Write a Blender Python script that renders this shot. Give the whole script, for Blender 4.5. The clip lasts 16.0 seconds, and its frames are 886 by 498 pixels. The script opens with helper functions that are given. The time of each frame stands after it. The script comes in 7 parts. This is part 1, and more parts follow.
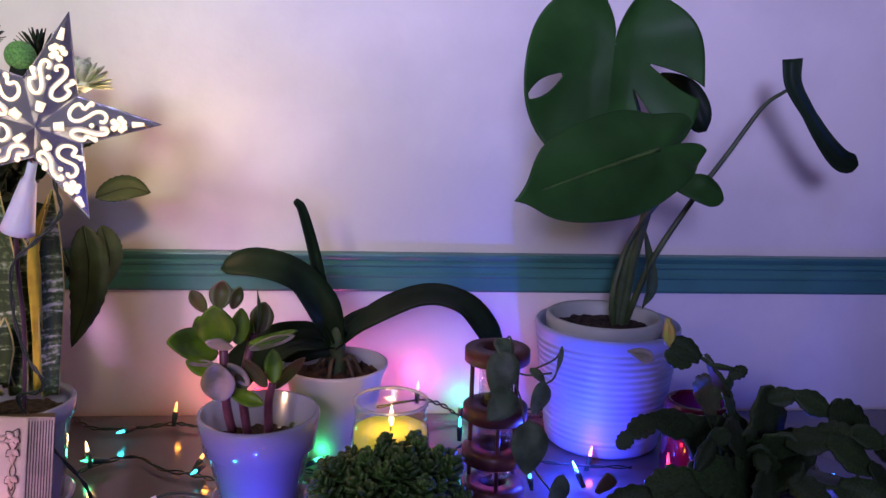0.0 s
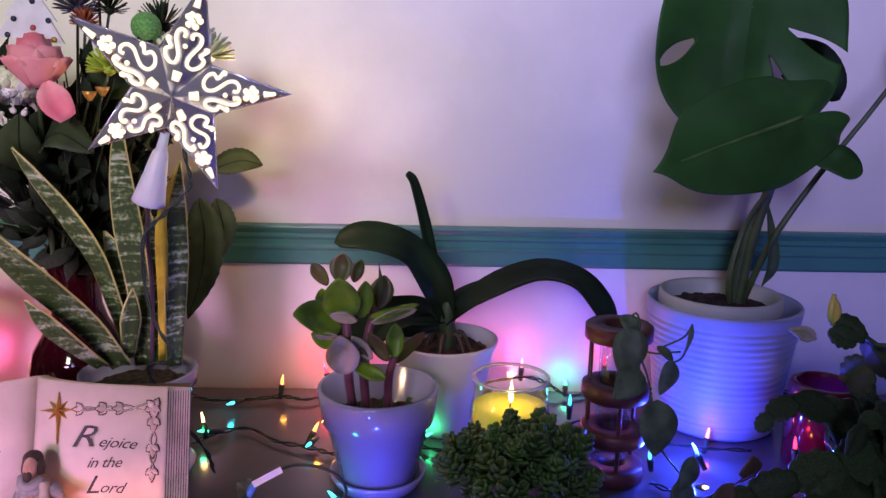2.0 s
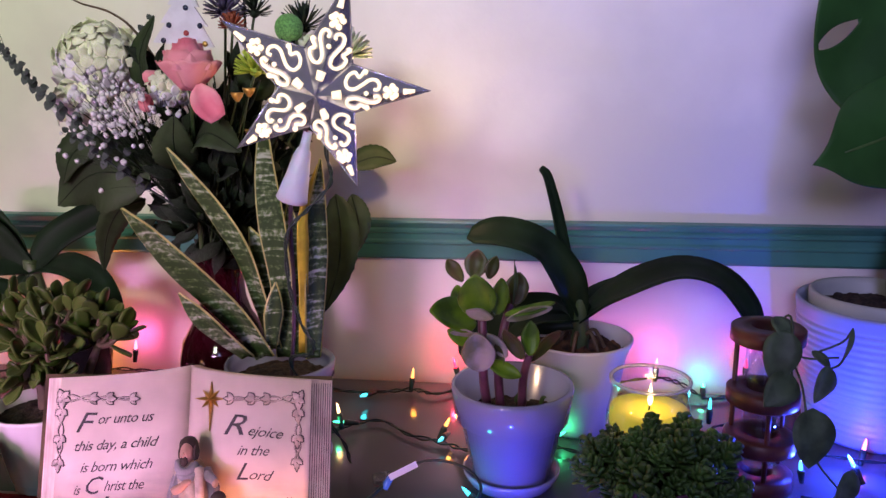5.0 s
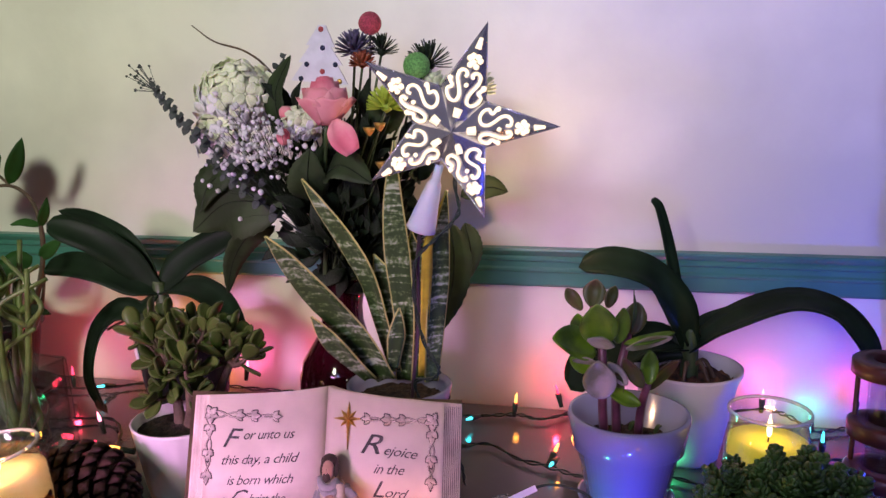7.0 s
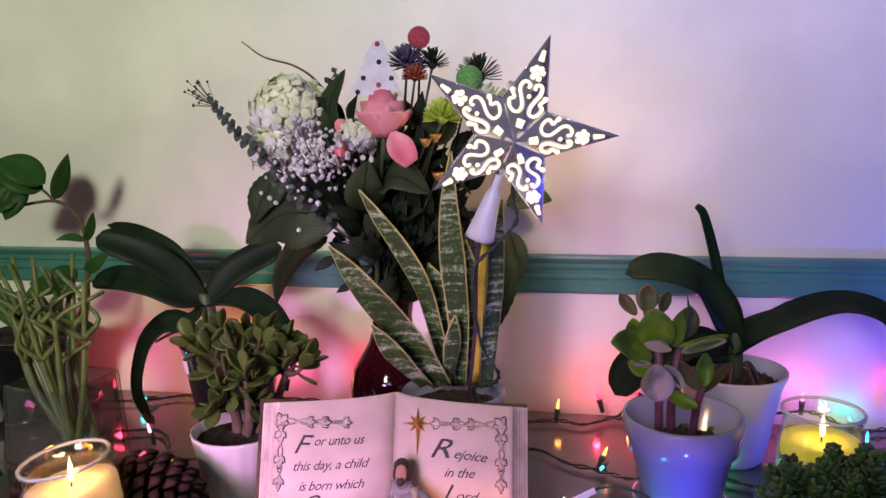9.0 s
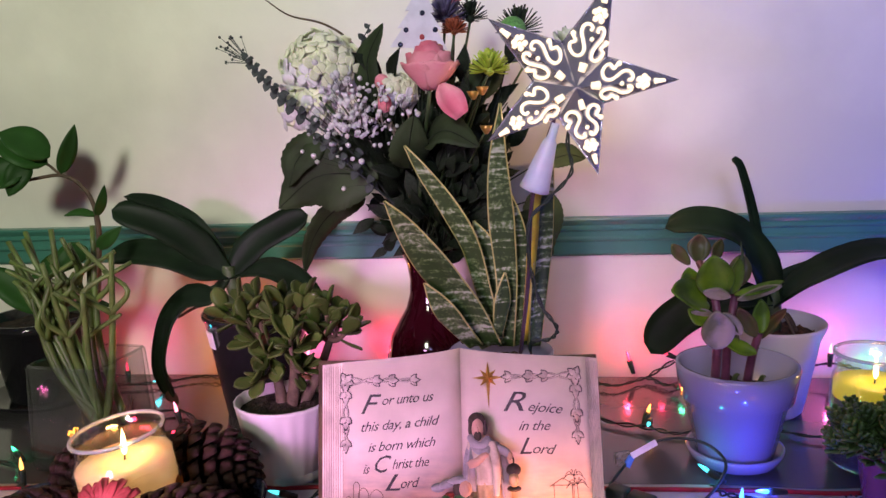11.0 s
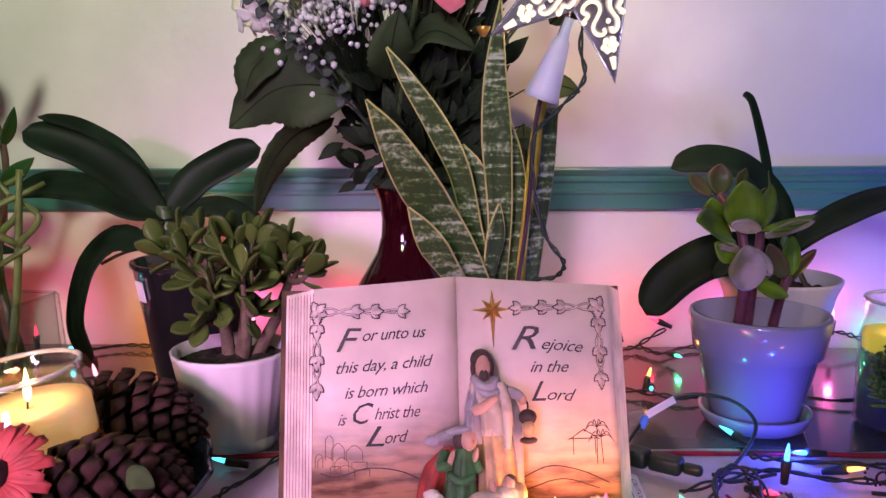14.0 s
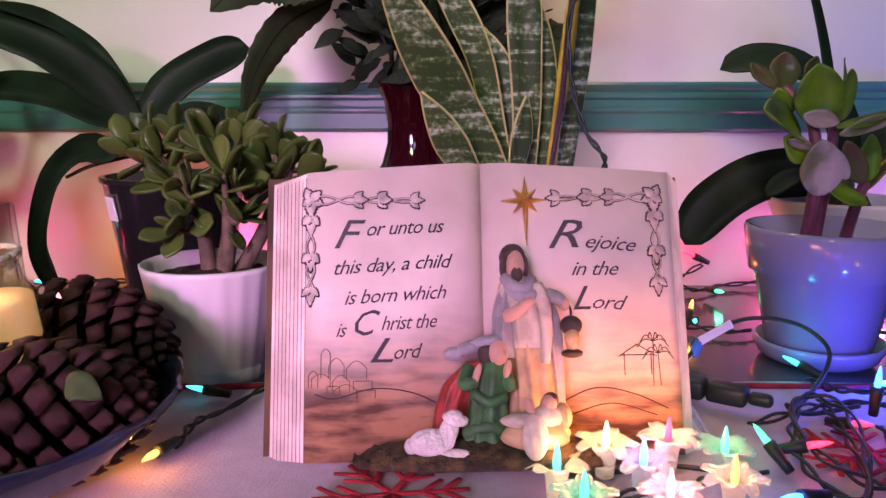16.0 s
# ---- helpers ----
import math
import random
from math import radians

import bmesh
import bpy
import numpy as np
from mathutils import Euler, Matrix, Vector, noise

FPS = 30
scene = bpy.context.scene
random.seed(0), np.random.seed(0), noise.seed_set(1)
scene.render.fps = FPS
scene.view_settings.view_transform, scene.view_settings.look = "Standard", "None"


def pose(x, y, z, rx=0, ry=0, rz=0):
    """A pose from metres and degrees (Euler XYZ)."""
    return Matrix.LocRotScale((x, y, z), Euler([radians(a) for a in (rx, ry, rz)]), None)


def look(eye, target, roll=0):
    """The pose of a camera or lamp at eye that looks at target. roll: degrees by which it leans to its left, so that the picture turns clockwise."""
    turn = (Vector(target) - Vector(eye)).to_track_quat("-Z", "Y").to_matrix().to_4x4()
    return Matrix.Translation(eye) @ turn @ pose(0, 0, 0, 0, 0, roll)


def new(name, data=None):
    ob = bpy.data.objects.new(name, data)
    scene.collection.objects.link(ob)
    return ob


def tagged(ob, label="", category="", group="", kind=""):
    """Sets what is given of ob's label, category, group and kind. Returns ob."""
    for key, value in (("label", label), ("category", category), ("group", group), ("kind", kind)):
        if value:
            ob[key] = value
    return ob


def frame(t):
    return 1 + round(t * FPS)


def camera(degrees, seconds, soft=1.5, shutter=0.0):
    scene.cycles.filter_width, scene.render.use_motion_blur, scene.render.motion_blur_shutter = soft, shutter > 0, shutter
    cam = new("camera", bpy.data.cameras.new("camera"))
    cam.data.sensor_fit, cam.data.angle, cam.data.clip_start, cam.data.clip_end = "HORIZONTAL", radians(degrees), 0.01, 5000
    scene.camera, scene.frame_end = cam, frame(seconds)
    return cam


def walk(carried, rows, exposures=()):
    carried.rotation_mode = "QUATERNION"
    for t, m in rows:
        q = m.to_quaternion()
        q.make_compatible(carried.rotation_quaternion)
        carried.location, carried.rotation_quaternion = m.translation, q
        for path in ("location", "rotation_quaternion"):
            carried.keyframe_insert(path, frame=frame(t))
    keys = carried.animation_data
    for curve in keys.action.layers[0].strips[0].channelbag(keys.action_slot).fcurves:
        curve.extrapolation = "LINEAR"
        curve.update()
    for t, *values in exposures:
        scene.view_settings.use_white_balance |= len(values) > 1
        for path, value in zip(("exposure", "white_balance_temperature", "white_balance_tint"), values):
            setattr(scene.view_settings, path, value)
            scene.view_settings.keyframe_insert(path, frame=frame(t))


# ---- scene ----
cam = camera(59.4, 16.0)
METRES, EYE, TILT, LEAN, TURN = 0.8, 1.236, -10.3, -1.6, -5.1
ROWS = [
    (0.0, 0.0, 0.0, 0.0, 0.0, 0.0, 0.0),
    (0.5, -0.021, 0.013, 0.0004, 0.4, -0.35, -0.06),
    (1.0, -0.0519, 0.018, -0.0014, 1.21, -0.8, -0.1),
    (1.5, -0.0715, 0.0189, -0.0074, 2.34, -1.18, -0.2),
    (2.0, -0.1018, 0.0239, -0.0085, 3.89, -1.56, -0.28),
    (2.5, -0.1135, 0.0332, -0.0099, 5.41, -1.91, -0.32),
    (3.0, -0.1173, 0.0426, -0.0121, 6.93, -2.24, -0.28),
    (5.5, -0.1466, 0.0277, 0.0002, 13.56, -2.07, -0.36),
    (6.0, -0.1733, 0.018, 0.0033, 14.69, -1.47, -0.51),
    (6.5, -0.1928, -0.0006, 0.0052, 15.71, -1.03, -0.7),
    (7.0, -0.212, -0.0272, 0.0059, 16.63, -0.55, -0.92),
    (7.5, -0.2232, -0.0441, 0.0056, 17.19, -0.2, -1.17),
    (8.0, -0.2265, -0.0592, 0.0087, 17.39, 0.1, -1.18),
    (10.5, -0.427, -0.0847, -0.0405, 13.18, 0.39, 1.76),
    (11.0, -0.4424, -0.0848, -0.0566, 12.72, -0.05, 1.59),
    (11.5, -0.4549, -0.0955, -0.0678, 12.24, -0.11, 1.33),
    (12.0, -0.4689, -0.1072, -0.1013, 11.36, 0.41, 1.16),
    (12.5, -0.5128, -0.0836, -0.1334, 10.24, 1.02, 1.06),
    (13.0, -0.5292, -0.0392, -0.1573, 9.05, 1.54, 0.94),
    (13.5, -0.5429, 0.0204, -0.1581, 8.13, 1.61, 0.79),
    (14.0, -0.5531, 0.0778, -0.1775, 7.51, 1.31, 0.59),
    (14.5, -0.571, 0.1287, -0.2068, 7.41, 0.7, 0.5),
    (15.0, -0.5841, 0.1742, -0.2304, 7.45, 0.16, 0.44),
    (15.5, -0.584, 0.1992, -0.252, 7.49, -0.04, 0.37),
    (16.0, -0.592, 0.2218, -0.2616, 7.48, -0.22, 0.28),
]
walk(cam, [(t, pose(0, 0, EYE, TILT, LEAN, TURN) @ pose(METRES * x, METRES * y, METRES * z, 90 + pitch, roll, yaw)) for t, x, y, z, yaw, pitch, roll in ROWS])

# ---- world, room lamp, added fills, string-light lamps ----
world = bpy.data.worlds.new("world")
scene.world = world
world.use_nodes = True
world.node_tree.nodes["Background"].inputs[0].default_value = (0.02, 0.02, 0.03, 1)
world.node_tree.nodes["Background"].inputs[1].default_value = 0.15


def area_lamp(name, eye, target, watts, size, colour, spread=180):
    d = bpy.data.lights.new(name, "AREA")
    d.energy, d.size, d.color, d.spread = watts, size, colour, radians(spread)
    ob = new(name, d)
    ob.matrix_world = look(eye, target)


def point_lamp(at, watts, colour, radius=0.006):
    d = bpy.data.lights.new("bulb_light", "POINT")
    d.energy, d.color, d.shadow_soft_size = watts, colour, radius
    new("bulb_light", d).location = at


# Room lamp out of view, placed from the wall shadows, beam kept narrow.
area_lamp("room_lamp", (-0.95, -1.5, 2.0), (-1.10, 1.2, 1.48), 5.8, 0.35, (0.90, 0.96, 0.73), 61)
# Two unseen fills added for the wall's violet and the book's pink cast.
area_lamp("violet_fill", (-0.30, -1.6, 1.8), (0.42, 1.2, 1.80), 7.5, 0.5, (0.49, 0.445, 0.98), 54)
area_lamp("pink_fill", (-1.0, -1.4, 1.35), (-0.62, 0.9, 0.80), 1.45, 0.4, (0.98, 0.45, 1.0), 23)
RED, PINK, ORANGE, GREEN, TEAL, BLUE, WARM = (1, 0.03, 0.08), (1, 0.12, 0.45), (1, 0.33, 0.04), (0.05, 1, 0.35), (0.03, 0.75, 0.9), (0.03, 0.06, 1.0), (1, 0.55, 0.2)

# ---- materials ----


def mat(name, colour, rough=0.5, metal=0.0, spec=0.5, vary=0.15, scale=30.0, bump=0.0, bump_scale=None, second=None, glass=0.0, glow=None, glow_w=0.0, coat=0.0, sheen=0.0, island=0.0, sub=0.0, ior=1.45, mask=(0.4, 0.6)):
    m = bpy.data.materials.new(name)
    m.use_nodes = True
    nt = m.node_tree
    b = nt.nodes["Principled BSDF"]
    b.inputs["Roughness"].default_value, b.inputs["Metallic"].default_value = rough, metal
    b.inputs["Transmission Weight"].default_value, b.inputs["Coat Weight"].default_value = glass, coat
    b.inputs["Sheen Weight"].default_value, b.inputs["IOR"].default_value = sheen, ior
    b.inputs["Coat Roughness"].default_value, b.inputs["Specular IOR Level"].default_value = 0.08, spec
    if sub:
        b.inputs["Subsurface Weight"].default_value, b.inputs["Subsurface Scale"].default_value = sub, 0.01
    c = (*colour, 1)
    if glow:
        b.inputs["Emission Color"].default_value, b.inputs["Emission Strength"].default_value = (*glow, 1), glow_w
    if vary or second:
        tc = nt.nodes.new("ShaderNodeTexCoord")
        n = nt.nodes.new("ShaderNodeTexNoise")
        n.inputs["Scale"].default_value, n.inputs["Detail"].default_value = scale, 6
        nt.links.new(tc.outputs["Object"], n.inputs["Vector"])
        r = nt.nodes.new("ShaderNodeValToRGB")
        r.color_ramp.elements[0].position, r.color_ramp.elements[1].position = mask
        lo = second or [v * (1 - vary) for v in colour]
        hi = colour if second else [min(1, v * (1 + vary)) for v in colour]
        r.color_ramp.elements[0].color, r.color_ramp.elements[1].color = (*lo, 1), (*hi, 1)
        nt.links.new(n.outputs["Fac"], r.inputs["Fac"])
        out = r.outputs["Color"]
        if island:
            g = nt.nodes.new("ShaderNodeObjectInfo")
            mx = nt.nodes.new("ShaderNodeHueSaturation")
            mr = nt.nodes.new("ShaderNodeMapRange")
            mr.inputs["To Min"].default_value, mr.inputs["To Max"].default_value = 1 - island, 1 + island
            nt.links.new(g.outputs["Random"], mr.inputs["Value"])
            nt.links.new(mr.outputs["Result"], mx.inputs["Value"])
            nt.links.new(out, mx.inputs["Color"])
            out = mx.outputs["Color"]
        nt.links.new(out, b.inputs["Base Color"])
        if bump:
            n2 = nt.nodes.new("ShaderNodeTexNoise")
            n2.inputs["Scale"].default_value, n2.inputs["Detail"].default_value = bump_scale or scale * 3, 5
            nt.links.new(tc.outputs["Object"], n2.inputs["Vector"])
            bp = nt.nodes.new("ShaderNodeBump")
            bp.inputs["Strength"].default_value, bp.inputs["Distance"].default_value = bump, 0.004
            nt.links.new(n2.outputs["Fac"], bp.inputs["Height"])
            nt.links.new(bp.outputs["Normal"], b.inputs["Normal"])
    else:
        b.inputs["Base Color"].default_value = c
    return m


M_WALL = mat("wall_paint", (0.74, 0.71, 0.66), 0.42, vary=0.09, scale=3.2, bump=0.30, bump_scale=28)
M_RAIL = mat("rail_paint", (0.055, 0.19, 0.155), 0.32, vary=0.12, scale=8, bump=0.1, bump_scale=60)
M_TABLE = mat("table_paint", (0.072, 0.069, 0.072), 0.16, vary=0.06, scale=6, bump=0.03, bump_scale=40, coat=0.3)
M_FLOOR = mat("floor_wood", (0.22, 0.13, 0.07), 0.4, vary=0.3, scale=4)
M_CEIL = mat("ceiling_paint", (0.72, 0.71, 0.69), 0.7, vary=0.03, scale=3)
M_CLOTH = mat("cloth", (0.50, 0.46, 0.50), 0.85, vary=0.05, scale=60, bump=0.35, bump_scale=500, sheen=0.2)
M_CLOTHRED = mat("cloth_red", (0.33, 0.015, 0.03), 0.85, vary=0.2, scale=80, bump=0.3, bump_scale=500)
# M_GLAZE, M_RIBPOT: white pots, blue bulb light put into darkened bluish colour.
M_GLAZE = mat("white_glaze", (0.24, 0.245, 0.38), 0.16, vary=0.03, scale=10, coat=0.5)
M_MATTEPOT = mat("matte_white", (0.60, 0.56, 0.57), 0.42, vary=0.03, scale=12)
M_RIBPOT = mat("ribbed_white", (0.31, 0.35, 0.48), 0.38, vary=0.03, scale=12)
M_GREYPOT = mat("grey_pot", (0.40, 0.43, 0.40), 0.45, vary=0.05, scale=12)
M_BLACKPOT = mat("black_pot", (0.012, 0.012, 0.014), 0.12, vary=0.2, scale=12)
M_DIRT = mat("soil", (0.045, 0.028, 0.018), 0.95, second=(0.012, 0.008, 0.006), scale=120, bump=1.0, bump_scale=200)
M_BARK = mat("bark_mix", (0.16, 0.07, 0.035), 0.9, second=(0.03, 0.016, 0.01), scale=60, bump=1.0, bump_scale=90)
M_LEAF = mat("dark_leaf", (0.010, 0.022, 0.010), 0.46, spec=0.13, vary=0.3, scale=14, island=0.2, bump=0.08, bump_scale=60)
M_MON = mat("monstera_leaf", (0.020, 0.066, 0.013), 0.5, spec=0.2, vary=0.25, scale=10, island=0.25, bump=0.15, bump_scale=30)
M_VEIN = mat("leaf_vein", (0.07, 0.13, 0.03), 0.5, vary=0.2, scale=40)
M_STEM = mat("green_stem", (0.045, 0.075, 0.025), 0.45, vary=0.25, scale=30)
M_BROWNLEAF = mat("dry_leaf", (0.085, 0.055, 0.032), 0.6, vary=0.3, scale=25)
M_WOODSTEM = mat("woody_stem", (0.09, 0.06, 0.04), 0.7, vary=0.3, scale=60, bump=0.5)
M_JADE = mat("jade_leaf", (0.050, 0.085, 0.016), 0.34, spec=0.3, second=(0.085, 0.050, 0.022), scale=30, island=0.35, mask=(0.30, 0.46))
M_SEDUM = mat("sedum_leaf", (0.048, 0.108, 0.020), 0.45, vary=0.35, scale=30, island=0.3)
M_PEP = mat("rubber_leaf", (0.13, 0.25, 0.012), 0.42, spec=0.3, second=(0.045, 0.095, 0.010), scale=26, island=0.25)
M_PEPU = mat("rubber_leaf_pale", (0.32, 0.28, 0.25), 0.35, second=(0.13, 0.14, 0.06), scale=30)
M_PEPR = mat("rubber_leaf_red", (0.060, 0.070, 0.018), 0.4, spec=0.3, second=(0.095, 0.048, 0.030), scale=26, island=0.25)
M_PURPLE = mat("purple_stem", (0.13, 0.04, 0.07), 0.4, vary=0.3, scale=40)
M_CACT = mat("cactus_segment", (0.026, 0.050, 0.015), 0.5, spec=0.3, vary=0.3, scale=25, island=0.35, bump=0.15)
M_SNAKE_EDGE = mat("snake_edge", (0.46, 0.44, 0.15), 0.4, vary=0.15, scale=20)
M_WOOD = mat("stained_wood", (0.07, 0.02, 0.016), 0.4, vary=0.35, scale=25, bump=0.15)
M_CORD = mat("dark_green_cord", (0.010, 0.022, 0.016), 0.45, vary=0.2, scale=50)
M_SILVER = mat("chrome_plastic", (0.52, 0.52, 0.60), 0.22, 0.78, vary=0.05, scale=12)
# Both waxes emit a little: flame light inside them is put into the material.
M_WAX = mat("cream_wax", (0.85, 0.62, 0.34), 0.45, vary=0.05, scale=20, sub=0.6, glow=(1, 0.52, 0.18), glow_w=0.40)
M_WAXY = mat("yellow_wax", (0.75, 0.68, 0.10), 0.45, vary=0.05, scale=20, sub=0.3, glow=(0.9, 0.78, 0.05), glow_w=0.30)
M_FLAME = mat("flame", (1, 0.8, 0.5), 0.5, vary=0, glow=(1, 0.74, 0.36), glow_w=7)
M_CONE = mat("cone_scale", (0.050, 0.018, 0.016), 0.6, spec=0.3, second=(0.014, 0.006, 0.005), scale=90, island=0.35, bump=0.4)
M_PAGE = mat("page_edge", (0.62, 0.50, 0.42), 0.6, vary=0.18, scale=30, island=0.15)
M_INK = mat("ink", (0.035, 0.025, 0.035), 0.6, vary=0)
M_GOLD = mat("gold_paint", (0.55, 0.33, 0.08), 0.3, 0.7, vary=0.2, scale=120)
M_BOWL = mat("blue_black_glaze", (0.018, 0.022, 0.045), 0.12, vary=0.3, scale=15)
M_PURPLEPOT = mat("purple_glaze", (0.16, 0.06, 0.13), 0.25, vary=0.15, scale=15)
M_WHITEFL = mat("white_petal", (0.74, 0.72, 0.76), 0.6, vary=0.08, scale=40, island=0.12)
M_HYD = mat("hydrangea_petal", (0.70, 0.76, 0.46), 0.6, second=(0.80, 0.82, 0.68), scale=14, island=0.12)
M_ROSE = mat("rose_petal", (0.70, 0.16, 0.22), 0.55, second=(0.80, 0.36, 0.38), scale=18)
M_MUM = mat("chartreuse_petal", (0.42, 0.55, 0.05), 0.55, vary=0.25, scale=60)
M_DAISY = mat("red_petal", (0.44, 0.06, 0.065), 0.6, vary=0.2, scale=60)
M_BLACK = mat("black_matte", (0.015, 0.012, 0.012), 0.6, vary=0.2, scale=60)
M_EUC = mat("eucalyptus_leaf", (0.040, 0.052, 0.050), 0.6, vary=0.25, scale=40, island=0.3)
M_FOL = mat("bouquet_foliage", (0.014, 0.022, 0.012), 0.6, spec=0.15, vary=0.35, scale=30, island=0.35)
M_HLEAF = mat("hydrangea_leaf", (0.026, 0.044, 0.016), 0.6, spec=0.3, vary=0.3, scale=18, bump=0.4, bump_scale=50)


def clear_glass(name, tint, rough=0.0):
    """Thin clear glass: mostly see-through, with gloss by angle."""
    m = bpy.data.materials.new(name)
    m.use_nodes = True
    nt = m.node_tree
    nt.nodes.remove(nt.nodes["Principled BSDF"])
    tr, gl, mx, lw, pw, ma = (nt.nodes.new("ShaderNode" + k) for k in ("BsdfTransparent", "BsdfGlossy", "MixShader", "LayerWeight", "Math", "Math"))
    tr.inputs["Color"].default_value = (*tint, 1)
    gl.inputs["Roughness"].default_value = rough + 0.03
    pw.operation, ma.operation = "POWER", "MULTIPLY_ADD"
    pw.inputs[1].default_value, ma.inputs[1].default_value, ma.inputs[2].default_value = 3.0, 0.55, 0.09
    nt.links.new(lw.outputs["Facing"], pw.inputs[0])
    nt.links.new(pw.outputs[0], ma.inputs[0])
    nt.links.new(ma.outputs[0], mx.inputs[0])
    nt.links.new(tr.outputs[0], mx.inputs[1])
    nt.links.new(gl.outputs[0], mx.inputs[2])
    nt.links.new(mx.outputs[0], nt.nodes["Material Output"].inputs["Surface"])
    return m


M_GLASS = clear_glass("clear_glass", (0.98, 0.99, 0.985))
M_GLASSG = clear_glass("greenish_glass", (0.90, 0.94, 0.925))
M_RIM = mat("glass_rim", (0.80, 0.84, 0.84), 0.08, vary=0, glass=0.7, ior=1.5)
M_REDGLASS = mat("dark_red_glass", (0.016, 0.0008, 0.003), 0.07, vary=0.2, scale=5)
M_FROST = mat("frosted_sleeve", (0.62, 0.62, 0.72), 0.4, vary=0.05, scale=20, sub=0.3)


def glow_mat(name, colour, watts):
    return mat(name, colour, 0.25, vary=0, glow=colour, glow_w=watts)


M_BULB = {k: glow_mat(k + "_bulb", c, w) for k, c, w in (("red", (1, 0.05, 0.12), 2.6), ("pink", (1, 0.30, 0.42), 3.2), ("orange", (1, 0.42, 0.10), 3), ("green", (0.10, 1, 0.55), 2), ("teal", (0.08, 0.8, 0.95), 2.4), ("blue", (0.08, 0.40, 1.0), 3.5), ("warm", (1, 0.7, 0.4), 3))}
M_LIT = glow_mat("lit_scroll", (1.0, 0.84, 0.58), 1.05)


def snake_mat():
    """Banded sword leaf: broken silver cross bands on dark green."""
    m = mat("snake_leaf", (0.03, 0.05, 0.025), 0.4, vary=0, spec=0.4)
    nt = m.node_tree
    tc, n, r, mp, n2, mul, r0 = (nt.nodes.new("ShaderNode" + k) for k in ("TexCoord", "TexNoise", "ValToRGB", "Mapping", "TexNoise", "Math", "MapRange"))
    mp.inputs["Scale"].default_value = (14, 14, 95)
    n.inputs["Scale"].default_value, n.inputs["Detail"].default_value, n.inputs["Distortion"].default_value = 1.0, 6, 1.2
    n2.inputs["Scale"].default_value, n2.inputs["Detail"].default_value = 240, 4
    mul.operation = "MULTIPLY_ADD"
    mul.inputs[1].default_value = 0.55
    nt.links.new(tc.outputs["Object"], mp.inputs["Vector"])
    nt.links.new(mp.outputs["Vector"], n.inputs["Vector"])
    nt.links.new(tc.outputs["Object"], n2.inputs["Vector"])
    nt.links.new(n2.outputs["Fac"], mul.inputs[0])
    nt.links.new(n.outputs["Fac"], mul.inputs[2])
    r.color_ramp.elements[0].position, r.color_ramp.elements[1].position = 0.73, 0.96
    r.color_ramp.elements[0].color, r.color_ramp.elements[1].color = (0.032, 0.062, 0.016, 1), (0.44, 0.50, 0.38, 1)
    r.color_ramp.elements.new(0.84).color = (0.11, 0.17, 0.060, 1)
    nt.links.new(mul.outputs[0], r.inputs["Fac"])
    nt.links.new(r.outputs["Color"], nt.nodes["Principled BSDF"].inputs["Base Color"])
    return m


M_SNAKE = snake_mat()

# ---- mesh helpers ----


def thing(name, label, category, at=(0, 0, 0), group="", kind=""):
    ob = new(name)
    ob.location = at
    ob.empty_display_size = 0.02
    return tagged(ob, label, category, group, kind)


def home(ob):
    return ob.matrix_basis.copy() if ob.type == "EMPTY" else Matrix.Identity(4)


def mesh_of(name, bm, *mats, smooth=True):
    me = bpy.data.meshes.new(name)
    bmesh.ops.recalc_face_normals(bm, faces=bm.faces)
    for f in bm.faces:
        f.smooth = smooth
    bm.to_mesh(me)
    bm.free()
    for m in mats:
        me.materials.append(m)
    return me


def put(name, me, parent=None, m=None, label=""):
    ob = new(name, me)
    if parent:
        ob.parent = parent
        ob.matrix_parent_inverse = home(parent).inverted()
    if m is not None:
        ob.matrix_basis = m
    if label:
        ob["label"] = label
    return ob


def part(name, bm, material, parent=None, label="", smooth=True):
    """Links a bmesh (in world metres) as one mesh object under a thing or part."""
    return put(name, mesh_of(name, bm, material, smooth=smooth), parent, None, label)


def lathe(profile, at=(0, 0, 0), seg=48, wave=0.0, waves=12, m=None):
    """Turned body: profile of (radius, height); closed where the radius is 0."""
    bm = bmesh.new()
    rings = []
    for r, z in profile:
        if r < 1e-6:
            rings.append([bm.verts.new((0, 0, z))])
        else:
            rings.append([bm.verts.new(((r + wave * math.cos(waves * 2 * math.pi * i / seg)) * math.cos(2 * math.pi * i / seg), (r + wave * math.cos(waves * 2 * math.pi * i / seg)) * math.sin(2 * math.pi * i / seg), z)) for i in range(seg)])
    for a, b in zip(rings, rings[1:]):
        for i in range(seg):
            j = (i + 1) % seg
            if len(a) == 1 and len(b) > 1:
                bm.faces.new((a[0], b[i], b[j]))
            elif len(b) == 1 and len(a) > 1:
                bm.faces.new((a[i], a[j], b[0]))
            elif len(a) > 1:
                bm.faces.new((a[i], a[j], b[j], b[i]))
    bmesh.ops.transform(bm, matrix=Matrix.Translation(at) @ (m or Matrix.Identity(4)), verts=bm.verts)
    return bm


